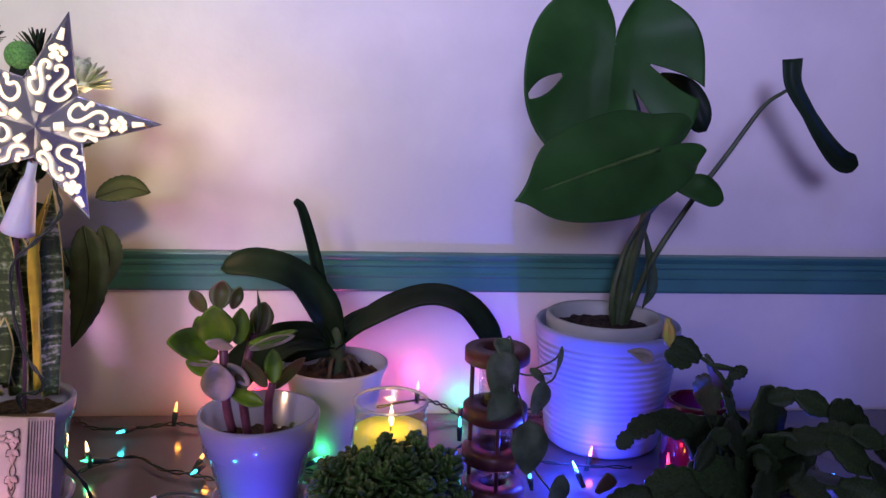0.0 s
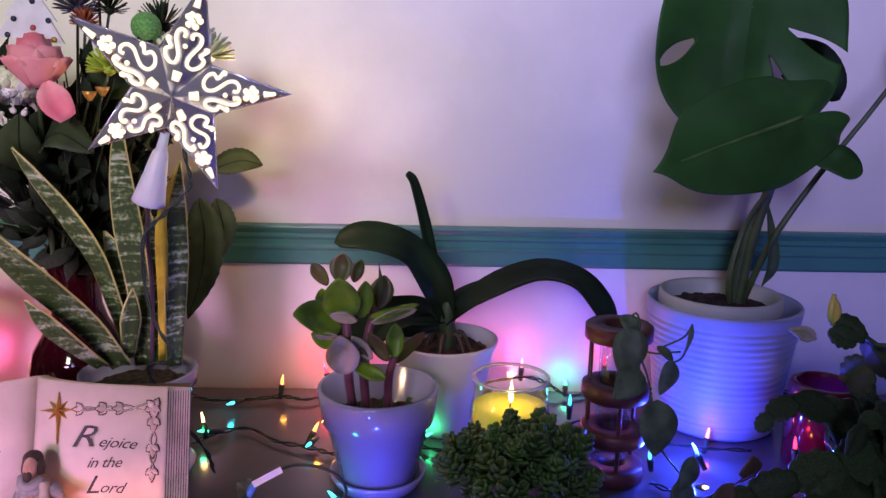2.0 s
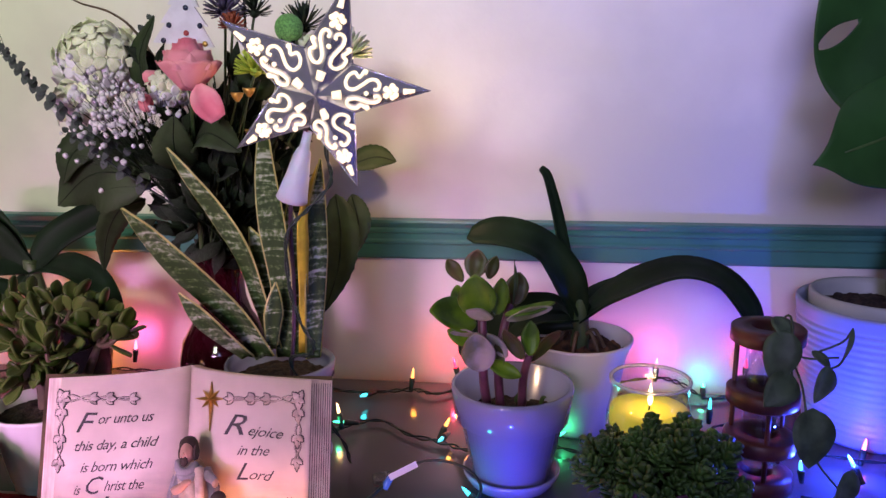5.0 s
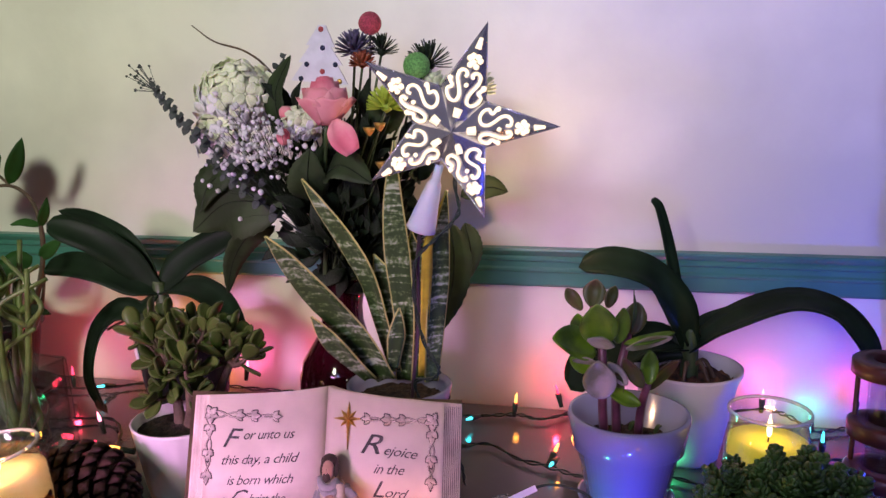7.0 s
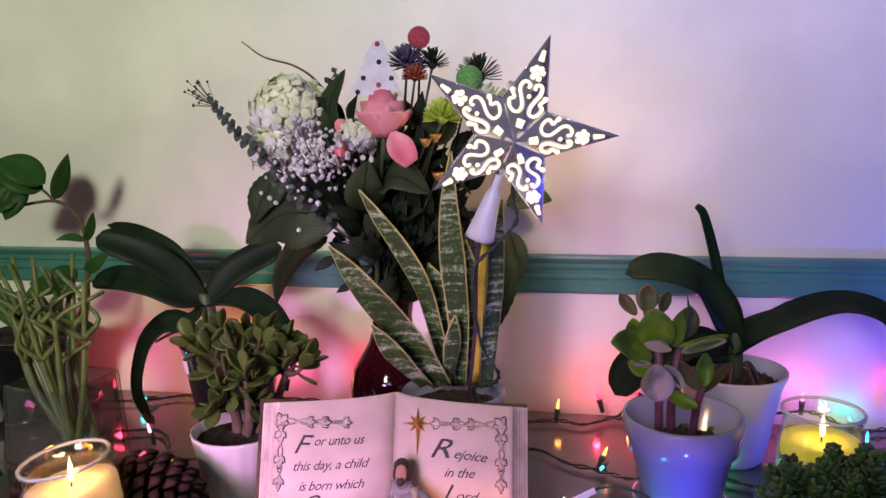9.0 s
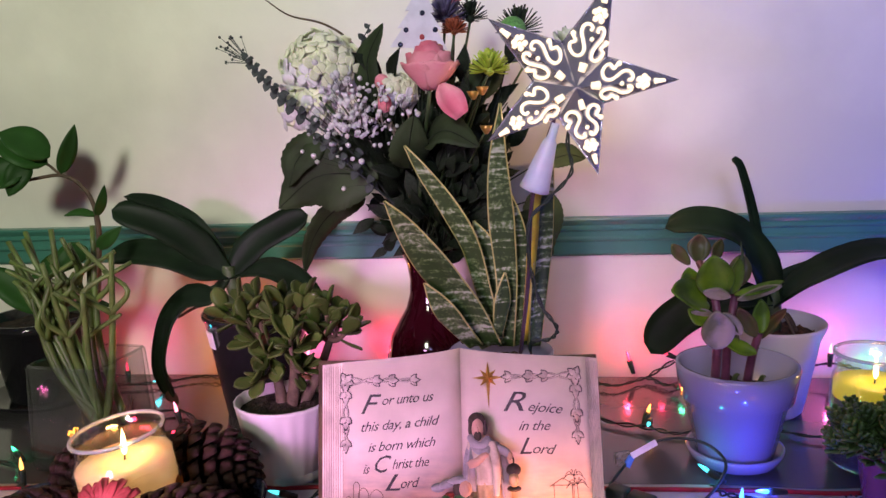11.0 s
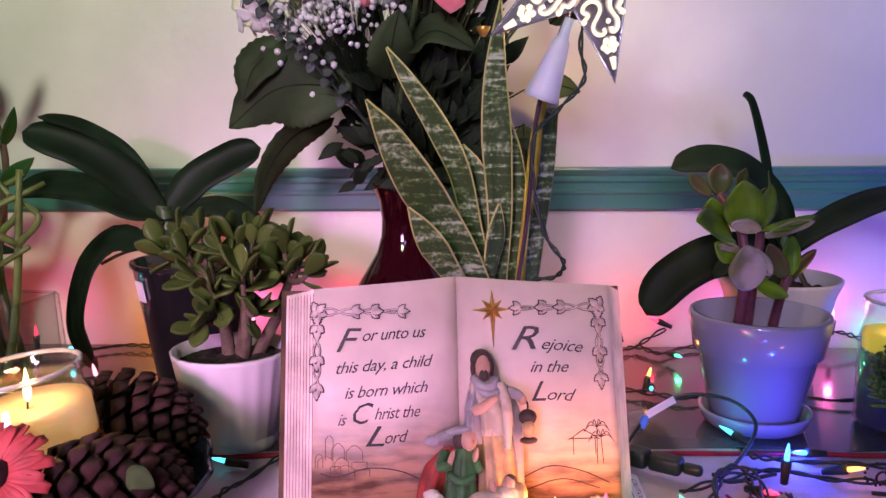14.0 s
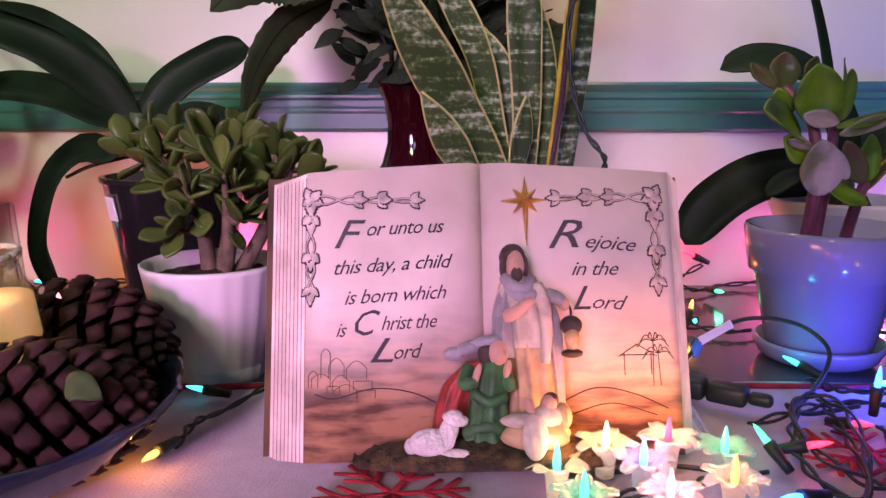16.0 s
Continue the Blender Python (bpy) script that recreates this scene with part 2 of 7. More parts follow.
def curve(pts, n):
    """n+1 points on a smooth curve through the given ones."""
    p = [Vector(q) for q in pts]
    if len(p) == 2:
        return [p[0].lerp(p[1], i / n) for i in range(n + 1)]
    p = [2 * p[0] - p[1], *p, 2 * p[-1] - p[-2]]
    out = []
    spans = len(p) - 3
    for i in range(n + 1):
        s = min(i / n * spans, spans - 1e-6)
        k, t = int(s), s - int(s)
        a, b, c, d = p[k:k + 4]
        out.append(0.5 * (2 * b + (c - a) * t + (2 * a - 5 * b + 4 * c - d) * t * t + (3 * b - a - 3 * c + d) * t ** 3))
    return out


def tube(pts, radius, seg=8, n=None, bm=None, smooth=True):
    """A tube through the points; radius is a number or (start, end)."""
    bm = bm or bmesh.new()
    n = n or max(4, len(pts) * 5)
    c = curve(pts, n) if smooth else [Vector(q) for q in pts]
    n = len(c) - 1
    r0, r1 = radius if isinstance(radius, tuple) else (radius, radius)
    up = Vector((0.31, 0.17, 0.93))
    prev = None
    for i, q in enumerate(c):
        t = (c[min(i + 1, n)] - c[max(i - 1, 0)]).normalized()
        s = t.cross(up)
        if s.length < 0.05:
            s = t.cross(Vector((1, 0, 0)))
        s.normalize()
        up = s.cross(t)
        r = r0 + (r1 - r0) * i / n
        ring = [bm.verts.new(q + r * (math.cos(a) * s + math.sin(a) * up)) for a in (2 * math.pi * k / seg for k in range(seg))]
        if prev:
            for k in range(seg):
                bm.faces.new((prev[k], prev[(k + 1) % seg], ring[(k + 1) % seg], ring[k]))
        else:
            bm.faces.new(ring)
        prev = ring
    bm.faces.new(prev[::-1])
    return bm


SHAPES = {
    "strap": lambda s: min(1, 0.45 + 2.2 * s) * (1 - max(0, (s - 0.72) / 0.28) ** 2.2) ** 0.5 if s < 1 else 0.0,
    "ovate": lambda s: max(0.0, math.sin(math.pi * min(1, s) ** 0.75)) ** 0.8,
    "sword": lambda s: (0.62 + 0.75 * s if s < 0.5 else 1.0) * (1 - max(0, (s - 0.5) / 0.5) ** 1.7),
    "spoon": lambda s: 0.12 + 0.88 * max(0.0, math.sin(math.pi * min(1, s) ** 1.5)) ** 0.7 if s < 0.97 else 0.3,
    "petal": lambda s: 0.2 + 0.8 * math.sin(math.pi * min(1.0, s * 0.85)),
    "round": lambda s: max(0.06, math.sin(math.pi * min(1, s) ** 0.9)) ** 0.55 if s < 0.995 else 0.12,
    "taper": lambda s: (1 - 0.72 * s) * (1 - max(0, (s - 0.9) / 0.1) ** 2 * 0.6),
    "rolled": lambda s: (0.75 - 0.55 * s if s < 0.4 else 0.53 + 0.9 * (s - 0.4)) * (1 - max(0, (s - 0.8) / 0.2) ** 2),
    "obovate": lambda s: 0.10 + 0.90 * max(0.0, math.sin(math.pi * min(1, s) ** 1.75)) ** 0.62 if s < 0.985 else 0.14,
    "lance": lambda s: max(0.0, math.sin(math.pi * min(1, s) ** 0.9)) ** 1.2,
}


def leaf(pts, width, shape="ovate", face=(0, 0, 1), fold=0.15, thick=0.0012, n=12, bm=None, wave=0.0, jag=0.0, cross=4):
    """A leaf along the points. face: about where its upper side looks; fold: how far the halves rise from the midrib."""
    out = bm or bmesh.new()
    b = bmesh.new()
    c = curve(pts, n)
    hint = Vector(face)
    rows = []
    for i, q in enumerate(c):
        s = i / n
        t = (c[min(i + 1, n)] - c[max(i - 1, 0)]).normalized()
        side = t.cross(hint)
        if side.length < 1e-3:
            side = t.cross(Vector((0.3, 1, 0.2)))
        side.normalize()
        up = side.cross(t)
        w = max(0.0004, width / 2 * SHAPES[shape](s)) * (1 + (jag if i % 2 else -jag))
        row = []
        for k in range(cross + 1):
            u = 2 * k / cross - 1
            row.append(b.verts.new(q + side * (u * w) + up * (fold * w * abs(u) ** 1.3 + wave * w * math.sin(9 * s + 2.2 * u) * abs(u))))
        rows.append(row)
    for r0, r1 in zip(rows, rows[1:]):
        for k in range(cross):
            b.faces.new((r0[k], r0[k + 1], r1[k + 1], r1[k]))
    bmesh.ops.recalc_face_normals(b, faces=b.faces)
    bmesh.ops.solidify(b, geom=b.faces[:], thickness=thick)
    me = bpy.data.meshes.new("t")
    b.to_mesh(me)
    b.free()
    out.from_mesh(me)
    bpy.data.meshes.remove(me)
    return out


def box(sx, sy, sz, at=(0, 0, 0), bevel=0.0, m=None, seg=2):
    bm = bmesh.new()
    bmesh.ops.create_cube(bm, size=1)
    bmesh.ops.scale(bm, vec=(sx, sy, sz), verts=bm.verts)
    if bevel:
        bmesh.ops.bevel(bm, geom=bm.edges[:], offset=bevel, segments=seg, profile=0.5, affect="EDGES")
    bmesh.ops.transform(bm, matrix=(m or Matrix.Identity(4)) if m else Matrix.Translation(at), verts=bm.verts)
    return bm


def ball(r, at=(0, 0, 0), sub=2, m=None, bm=None, rough=0.0, squash=(1, 1, 1)):
    b = bmesh.new()
    bmesh.ops.create_icosphere(b, subdivisions=sub, radius=r)
    for v in b.verts:
        if rough:
            v.co *= 1 + rough * noise.noise(v.co * (2.5 / r) + Vector(at) * 40)
        v.co = Vector((v.co.x * squash[0], v.co.y * squash[1], v.co.z * squash[2]))
    bmesh.ops.transform(b, matrix=Matrix.Translation(at) @ (m or Matrix.Identity(4)), verts=b.verts)
    if bm is None:
        return b
    me = bpy.data.meshes.new("t")
    b.to_mesh(me)
    b.free()
    bm.from_mesh(me)
    bpy.data.meshes.remove(me)
    return bm


def soil(r, at, lumps=0.004, seed=0):
    """A lumpy round bed of soil."""
    bm = bmesh.new()
    bmesh.ops.create_grid(bm, x_segments=26, y_segments=26, size=1)
    for v in bm.verts:
        x, y = v.co.x, v.co.y
        q = Vector((x * math.sqrt(1 - y * y / 2), y * math.sqrt(1 - x * x / 2), 0)) * r
        d = q.length / r
        q.z = lumps * (noise.noise(q * 90 + Vector((seed, 0, 0))) + 0.6 * noise.noise(q * 260)) + 0.006 * (1 - d * d)
        v.co = q + Vector(at)
    return bm


def frame_to(origin, tip, face):
    """A matrix whose y runs from origin to tip and whose z looks about along face."""
    y = (Vector(tip) - Vector(origin)).normalized()
    x = y.cross(Vector(face)).normalized()
    z = x.cross(y)
    m = Matrix((x, y, z)).transposed().to_4x4()
    m.translation = origin
    return m


Z0 = 0.75  # table top

# ---- the room ----
def slab(name, size, at, material, bevel=0.0):
    ob = part(name, box(*size, at=at, bevel=bevel), material, smooth=False)
    return tagged(ob, kind="structure")


tagged(slab("wall_north", (6.2, 0.1, 2.6), (0, 1.25, 1.3), M_WALL), "cream painted plaster wall behind the table")
tagged(slab("wall_south", (6.2, 0.1, 2.6), (0, -3.05, 1.3), M_WALL), "plain cream painted wall closing the room")
tagged(slab("wall_west", (0.1, 4.2, 2.6), (-3.05, -0.9, 1.3), M_WALL), "plain cream painted wall closing the room")
tagged(slab("wall_east", (0.1, 4.2, 2.6), (3.05, -0.9, 1.3), M_WALL), "plain cream painted wall closing the room")
tagged(slab("floor", (6.2, 4.3, 0.1), (0, -0.9, -0.05), M_FLOOR), "brown wooden floor of the room")
tagged(slab("ceiling", (6.2, 4.3, 0.1), (0, -0.9, 2.65), M_CEIL), "plain white painted ceiling")


def chair_rail():
    """Moulded rail along the wall: the section is swept along x."""
    sec = [(0, 0.948), (-0.006, 0.949), (-0.009, 0.953), (-0.009, 0.972), (-0.012, 0.975), (-0.012, 0.978), (-0.010, 0.981), (-0.010, 0.989), (-0.014, 0.992), (-0.014, 0.996), (-0.012, 0.999), (-0.016, 1.004), (-0.018, 1.008), (-0.017, 1.011), (0, 1.012)]
    bm = bmesh.new()
    ends = [[bm.verts.new((x, 1.2 + y, z)) for y, z in sec] for x in (-3.0, 3.0)]
    for i in range(len(sec) - 1):
        bm.faces.new((ends[0][i], ends[0][i + 1], ends[1][i + 1], ends[1][i]))
    tagged(part("trim", bm, M_RAIL, smooth=False), "sea-green painted moulded chair rail on the wall", kind="structure")


chair_rail()


def table():
    t = thing("table", "pale grey glossy painted wooden table against the wall", "table", (-0.2, 0.72, 0))
    part("tabletop", box(3.4, 0.93, 0.03, (-0.2, 0.722, Z0 - 0.015), 0.004), M_TABLE, t, smooth=False)
    part("apron", box(3.2, 0.02, 0.09, (-0.2, 0.32, Z0 - 0.075), 0.003), M_TABLE, t, smooth=False)
    for x in (-1.8, 1.4):
        for y in (0.32, 1.12):
            part("leg", lathe([(0, 0), (0.022, 0), (0.03, 0.35), (0.032, 0.68), (0.035, Z0 - 0.03), (0, Z0 - 0.03)], (x, y, 0), 20), M_TABLE, t)


table()


def table_runner():
    """White cloth with a red border stripe and red snowflakes, wavy at its back edge."""
    bm = bmesh.new()
    nx, ny = 120, 26
    grid = []
    for j in range(ny + 1):
        row = []
        for i in range(nx + 1):
            x = -1.7 + 2.9 * i / nx
            edge = 0.818 + 0.05 * min(0, x + 0.25) * (x < -0.25) + 0.004 * math.sin(x * 9) + 0.002 * math.sin(x * 31)
            y = edge - (edge - 0.24) * j / ny
            z = Z0 + 0.0025 + 0.0018 * (noise.noise(Vector((x * 7, y * 7, 3))) + 0.5 * noise.noise(Vector((x * 19, y * 19, 8))))
            if y < 0.262:
                z -= (0.262 - y) * 2.5
            row.append(bm.verts.new((x, y, max(z, Z0 + 0.0015) if y > 0.262 else z)))
        grid.append(row)
    for j in range(ny):
        for i in range(nx):
            bm.faces.new((grid[j][i], grid[j][i + 1], grid[j + 1][i + 1], grid[j + 1][i]))
    bmesh.ops.recalc_face_normals(bm, faces=bm.faces)
    bmesh.ops.solidify(bm, geom=bm.faces[:], thickness=0.0012)
    t = thing("table_runner", "white cloth table runner with red stripe and snowflakes", "tablecloth", (-0.25, 0.55, Z0))
    part("cloth", bm, M_CLOTH, t)
    b2 = bmesh.new()
    for dy, w in ((0.012, 0.0055),):
        rows = []
        for i in range(161):
            x = -1.7 + 2.9 * i / 160
            edge = 0.818 + 0.05 * min(0, x + 0.25) * (x < -0.25) + 0.004 * math.sin(x * 9) + 0.002 * math.sin(x * 31)
            z = Z0 + 0.0062 + 0.0005 * math.sin(x * 50)
            rows.append([b2.verts.new((x, edge - dy, z)), b2.verts.new((x, edge - dy - w, z)), b2.verts.new((x, edge - dy - w, z - 0.003)), b2.verts.new((x, edge - dy, z - 0.003))])
        for a, b in zip(rows, rows[1:]):
            for k in range(4):
                b2.faces.new((a[k], a[(k + 1) % 4], b[(k + 1) % 4], b[k]))
    part("stripe", b2, M_CLOTHRED, t, "dark red woven stripe")
    for x, y, r, a in ((-0.50, 0.605, 0.047, 10), (-0.185, 0.672, 0.05, 25), (-0.04, 0.60, 0.05, 0), (-0.86, 0.50, 0.05, 15)):
        b3 = bmesh.new()
        for k in range(6):
            th = radians(a + 60 * k)
            d = Vector((math.cos(th), math.sin(th), 0))
            s = Vector((-d.y, d.x, 0))
            o = Vector((x, y, Z0 + 0.0068))
            tube([o, o + d * r], 0.0026, 6, 3, b3)
            for f in (0.4, 0.65):
                for sg in (1, -1):
                    tube([o + d * r * f, o + d * r * (f + 0.28) + s * sg * r * 0.3], (0.0026, 0.002), 6, 3, b3)
        for v in b3.verts:
            v.co.z = Z0 + 0.006 + (v.co.z - Z0 - 0.0068) * 0.35
        part("snowflake", b3, M_CLOTHRED, t, "dark red snowflake applique")


table_runner()

# ---- plants in pots ----


def pot(t, at, profile, material, name="pot", label="", wave=0.0, waves=12, seg=56, m=None):
    return part(name, lathe(profile, at, seg, wave, waves, m), material, t, label)


def monstera():
    x, y = 0.350, 1.085
    t = thing("monstera_plant", "monstera with large split leaves in white ribbed planter", "potted plant", (x, y, Z0))
    prof = [(0, 0), (0.078, 0), (0.083, 0.004)]
    for i in range(90):
        s = i / 89
        prof.append((0.084 + 0.021 * s + (0.0010 * math.cos(i * 1.25) if 0.06 < s < 0.95 else 0), 0.006 + 0.166 * s))
    prof += [(0.1055, 0.175), (0.1060, 0.180), (0.1045, 0.183), (0.1005, 0.182), (0.098, 0.176), (0.093, 0.10), (0, 0.10)]
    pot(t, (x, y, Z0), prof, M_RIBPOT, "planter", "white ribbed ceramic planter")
    pot(t, (x - 0.006, y, Z0), [(0.06, 0.104), (0.078, 0.166), (0.083, 0.170), (0.0845, 0.176), (0.0845, 0.191), (0.0825, 0.194), (0.077, 0.193), (0.074, 0.186), (0.072, 0.166), (0.05, 0.11)], M_GREYPOT, "inner_pot", "grey-green plastic inner pot")
    part("soil", soil(0.0735, (x - 0.006, y, Z0 + 0.172), 0.005, 1), M_DIRT, t)
    foot = Vector((x + 0.012, y, Z0 + 0.165))
    up_a, lo_a = Vector((0.286, 0.93, 1.318)), Vector((0.326, 0.868, 1.196))
    curl_a = Vector((0.559, 1.03, 1.272))
    for pts, r in (([foot, (0.37, 1.08, 1.02), (0.385, 1.06, 1.10), (0.36, 1.03, 1.22), up_a], (0.0075, 0.003)),
                   ([foot + Vector((0.006, 0, 0)), (0.378, 1.075, 1.02), (0.382, 1.03, 1.12), lo_a], (0.0085, 0.003)),
                   ([foot + Vector((0.012, 0.004, 0)), (0.398, 1.06, 1.022), (0.441, 1.05, 1.106), (0.491, 1.04, 1.187), (0.528, 1.03, 1.249), curl_a], (0.0050, 0.0024)),
                   ([foot, (0.352, 1.075, 0.975), (0.372, 1.07, 1.06), (0.39, 0.98, 1.145)], (0.0055, 0.003))):
        part("petiole", tube(pts, r, 10, 28), M_STEM, t)
    part("sheath", leaf([(0.395, 1.07, 0.955), (0.40, 1.065, 1.0), (0.383, 1.06, 1.09)], 0.022, "lance", (0.4, -1, 0), 0.7), M_STEM, t)

    def heart(base, tip, side, size, slits, bend, drop, name, lab, back=0.42, point=1.0):
        """Split heart-shaped blade round its petiole: base to tip, side is about to its right."""
        bm = bmesh.new()
        f = (Vector(tip) - Vector(base))
        L = f.length
        f.normalize()
        s = Vector(side)
        s = (s - f * s.dot(f)).normalized()
        nrm = s.cross(f)
        na, nr = 200, 26
        step = 2 * math.pi * 0.985 / na
        cuts = [(int((mid + math.pi * 0.985) / step), half, q0, q1) for mid, half, q0, q1 in slits]
        g = []
        for i in range(na + 1):
            th = -math.pi * 0.985 + step * i
            a = abs(th)
            r = L * ((math.cos(a) * 0.5 + 0.5) ** point * (1 - back) + back)
            r += 0.12 * L * math.exp(-a / 0.10)
            r *= 1 - 0.80 * max(0, (a - 2.62) / 0.48) ** 1.3
            wid = size / (L * 1.36)
            row = []
            for k in range(nr + 1):
                q = k / nr
                tt = th
                for i0, half, q0, q1 in cuts:
                    if q0 < q < q1:
                        gap = half * math.sin(math.pi * (q - q0) / (q1 - q0)) ** 0.8
                        tt += (1 if i > i0 else -1) * gap * math.exp(-abs(i - i0 - 0.5) * step / 0.22)
                u, v = math.sin(tt) * r * q * wid, math.cos(tt) * r * q
                h = -bend * (u / size * 2) ** 2 * size - drop * max(0, v) ** 2 / L + 0.006 * math.sin(6 * th) * q ** 2 + 0.018 * size * min(1, abs(u) / (0.12 * size))
                row.append(bm.verts.new(Vector(base) + f * v + s * u + nrm * h))
            g.append(row)
        for i in range(na):
            for k in range(nr):
                if any(i == i0 and q0 < (k + 0.5) / nr < q1 for i0, half, q0, q1 in cuts):
                    continue
                bm.faces.new((g[i][k], g[i + 1][k], g[i + 1][k + 1], g[i][k + 1]))
        bmesh.ops.remove_doubles(bm, verts=bm.verts, dist=1e-5)
        loose = [v for v in bm.verts if not v.link_faces]
        bmesh.ops.delete(bm, geom=loose, context="VERTS")
        bmesh.ops.recalc_face_normals(bm, faces=bm.faces)
        bmesh.ops.solidify(bm, geom=bm.faces[:], thickness=0.0014)
        blade = part(name, bm, M_MON, t, lab)
        rib = tube([Vector(base) + f * (L * q) + nrm * (0.0022 - drop * (L * q) ** 2 / L) for q in (0, 0.3, 0.6, 0.93)], (0.0026, 0.0009), 6, 14)
        part("midrib", rib, M_VEIN, blade)
        return blade

    heart(up_a, (0.276, 0.93, 1.160), (1, 0.05, 0.12), 0.194, ((1.18, 0.075, 0.42, 1.12), (-1.02, 0.075, 0.56, 0.97), (0.58, 0.06, 0.42, 0.97)), 0.08, 0.10, "leaf", "broad green leaf with long slits", 0.40, 0.8)
    heart(lo_a, (0.170, 0.790, 1.154), (0.10, 0.50, 0.85), 0.130, (), 0.10, 0.06, "leaf", "drooping dark heart-shaped leaf", 0.42, 2.2)
    part("leaf", leaf([(0.378, 0.95, 1.150), (0.400, 0.93, 1.146), (0.420, 0.93, 1.138), (0.437, 0.93, 1.132)], 0.040, "round", (0.2, -0.9, 0.4), 0.3), M_MON, t)
    part("leaf", leaf([(0.375, 1.045, 1.285), (0.405, 1.03, 1.262), (0.432, 1.02, 1.23), (0.447, 1.02, 1.215)], 0.05, "ovate", (0.5, -0.7, -0.5), 0.7), M_LEAF, t)
    part("rolled_leaf", leaf([(0.563, 1.03, 1.314), (0.568, 1.03, 1.28), (0.593, 1.03, 1.243), (0.622, 1.03, 1.205), (0.648, 1.03, 1.180), (0.675, 1.03, 1.173)], 0.034, "rolled", (-0.5, -0.9, 0.1), 0.75, 0.0012, 22), M_LEAF, t, "rolled drooping new leaf")
    part("leaf", leaf([(0.40, 1.09, 1.245), (0.445, 1.08, 1.24), (0.47, 1.08, 1.228)], 0.045, "ovate", (0.2, -1, 0.3), 0.4), M_LEAF, t)


monstera()


def right_orchid():
    x, y = -0.048, 1.05
    t = thing("orchid_plant", "orchid without flowers in plain matte white pot", "potted plant", (x, y, Z0), "orchids")
    pot(t, (x, y, Z0), [(0, 0), (0.041, 0), (0.047, 0.006), (0.052, 0.03), (0.066, 0.11), (0.0735, 0.128), (0.0735, 0.132), (0.070, 0.132), (0.067, 0.118), (0.05, 0.07), (0, 0.07)], M_MATTEPOT)
    part("bark", soil(0.0625, (x, y, Z0 + 0.112), 0.010, 5), M_BARK, t, "brown orchid bark chips")
    c = Vector((x + 0.003, y, 0.905))
    part("crown", tube([c + Vector((0, 0, -0.045)), c, c + Vector((0, 0, 0.03))], (0.013, 0.010), 10), M_STEM, t)
    for pts, w, fold, face in (
        ([c + Vector((0, 0, 0.01)), (-0.064, 1.05, 0.958), (-0.080, 1.052, 1.038), (-0.094, 1.054, 1.092), (-0.100, 1.054, 1.104), (-0.104, 1.054, 1.107)], 0.0279, 0.5, (0.7, -0.8, 0)),
        ([c, (-0.059, 1.040, 0.953), (-0.086, 1.030, 0.994), (-0.116, 1.020, 1.017), (-0.157, 1.020, 1.025), (-0.196, 1.020, 1.019)], 0.048, 0.35, (-0.2, -0.7, 0.8)),
        ([c, (0.0, 1.04, 0.943), (0.07, 1.03, 0.976), (0.12, 1.02, 0.971), (0.150, 1.01, 0.943), (0.172, 1.0, 0.906)], 0.060, 0.35, (0.2, -0.3, 1)),
        ([c, (-0.02, 1.08, 0.928), (0.03, 1.09, 0.945), (0.09, 1.09, 0.958)], 0.035, 0.5, (0, -0.2, 1)),
        ([c, (-0.075, 1.04, 0.906), (-0.105, 1.03, 0.905), (-0.14, 1.01, 0.888)], 0.030, 0.4, (0, -0.2, 1)),
        ([c, (-0.085, 1.06, 0.908), (-0.132, 1.072, 0.900), (-0.178, 1.082, 0.866), (-0.204, 1.084, 0.822)], 0.058, 0.15, (-0.35, -1, 0.45)),
    ):
        part("leaf", leaf(pts, w, "taper" if w < 0.028 else "strap", face, fold, 0.002, 22), M_LEAF, t)
    for k in range(6):
        a = k * 1.1
        part("root", tube([c + Vector((0.008 * math.cos(a), 0.008 * math.sin(a), -0.02)), c + Vector((0.02 * math.cos(a), 0.02 * math.sin(a), -0.015)), c + Vector((0.036 * math.cos(a), 0.036 * math.sin(a), -0.045))], 0.0028, 6, 8), M_BROWNLEAF, t)


right_orchid()


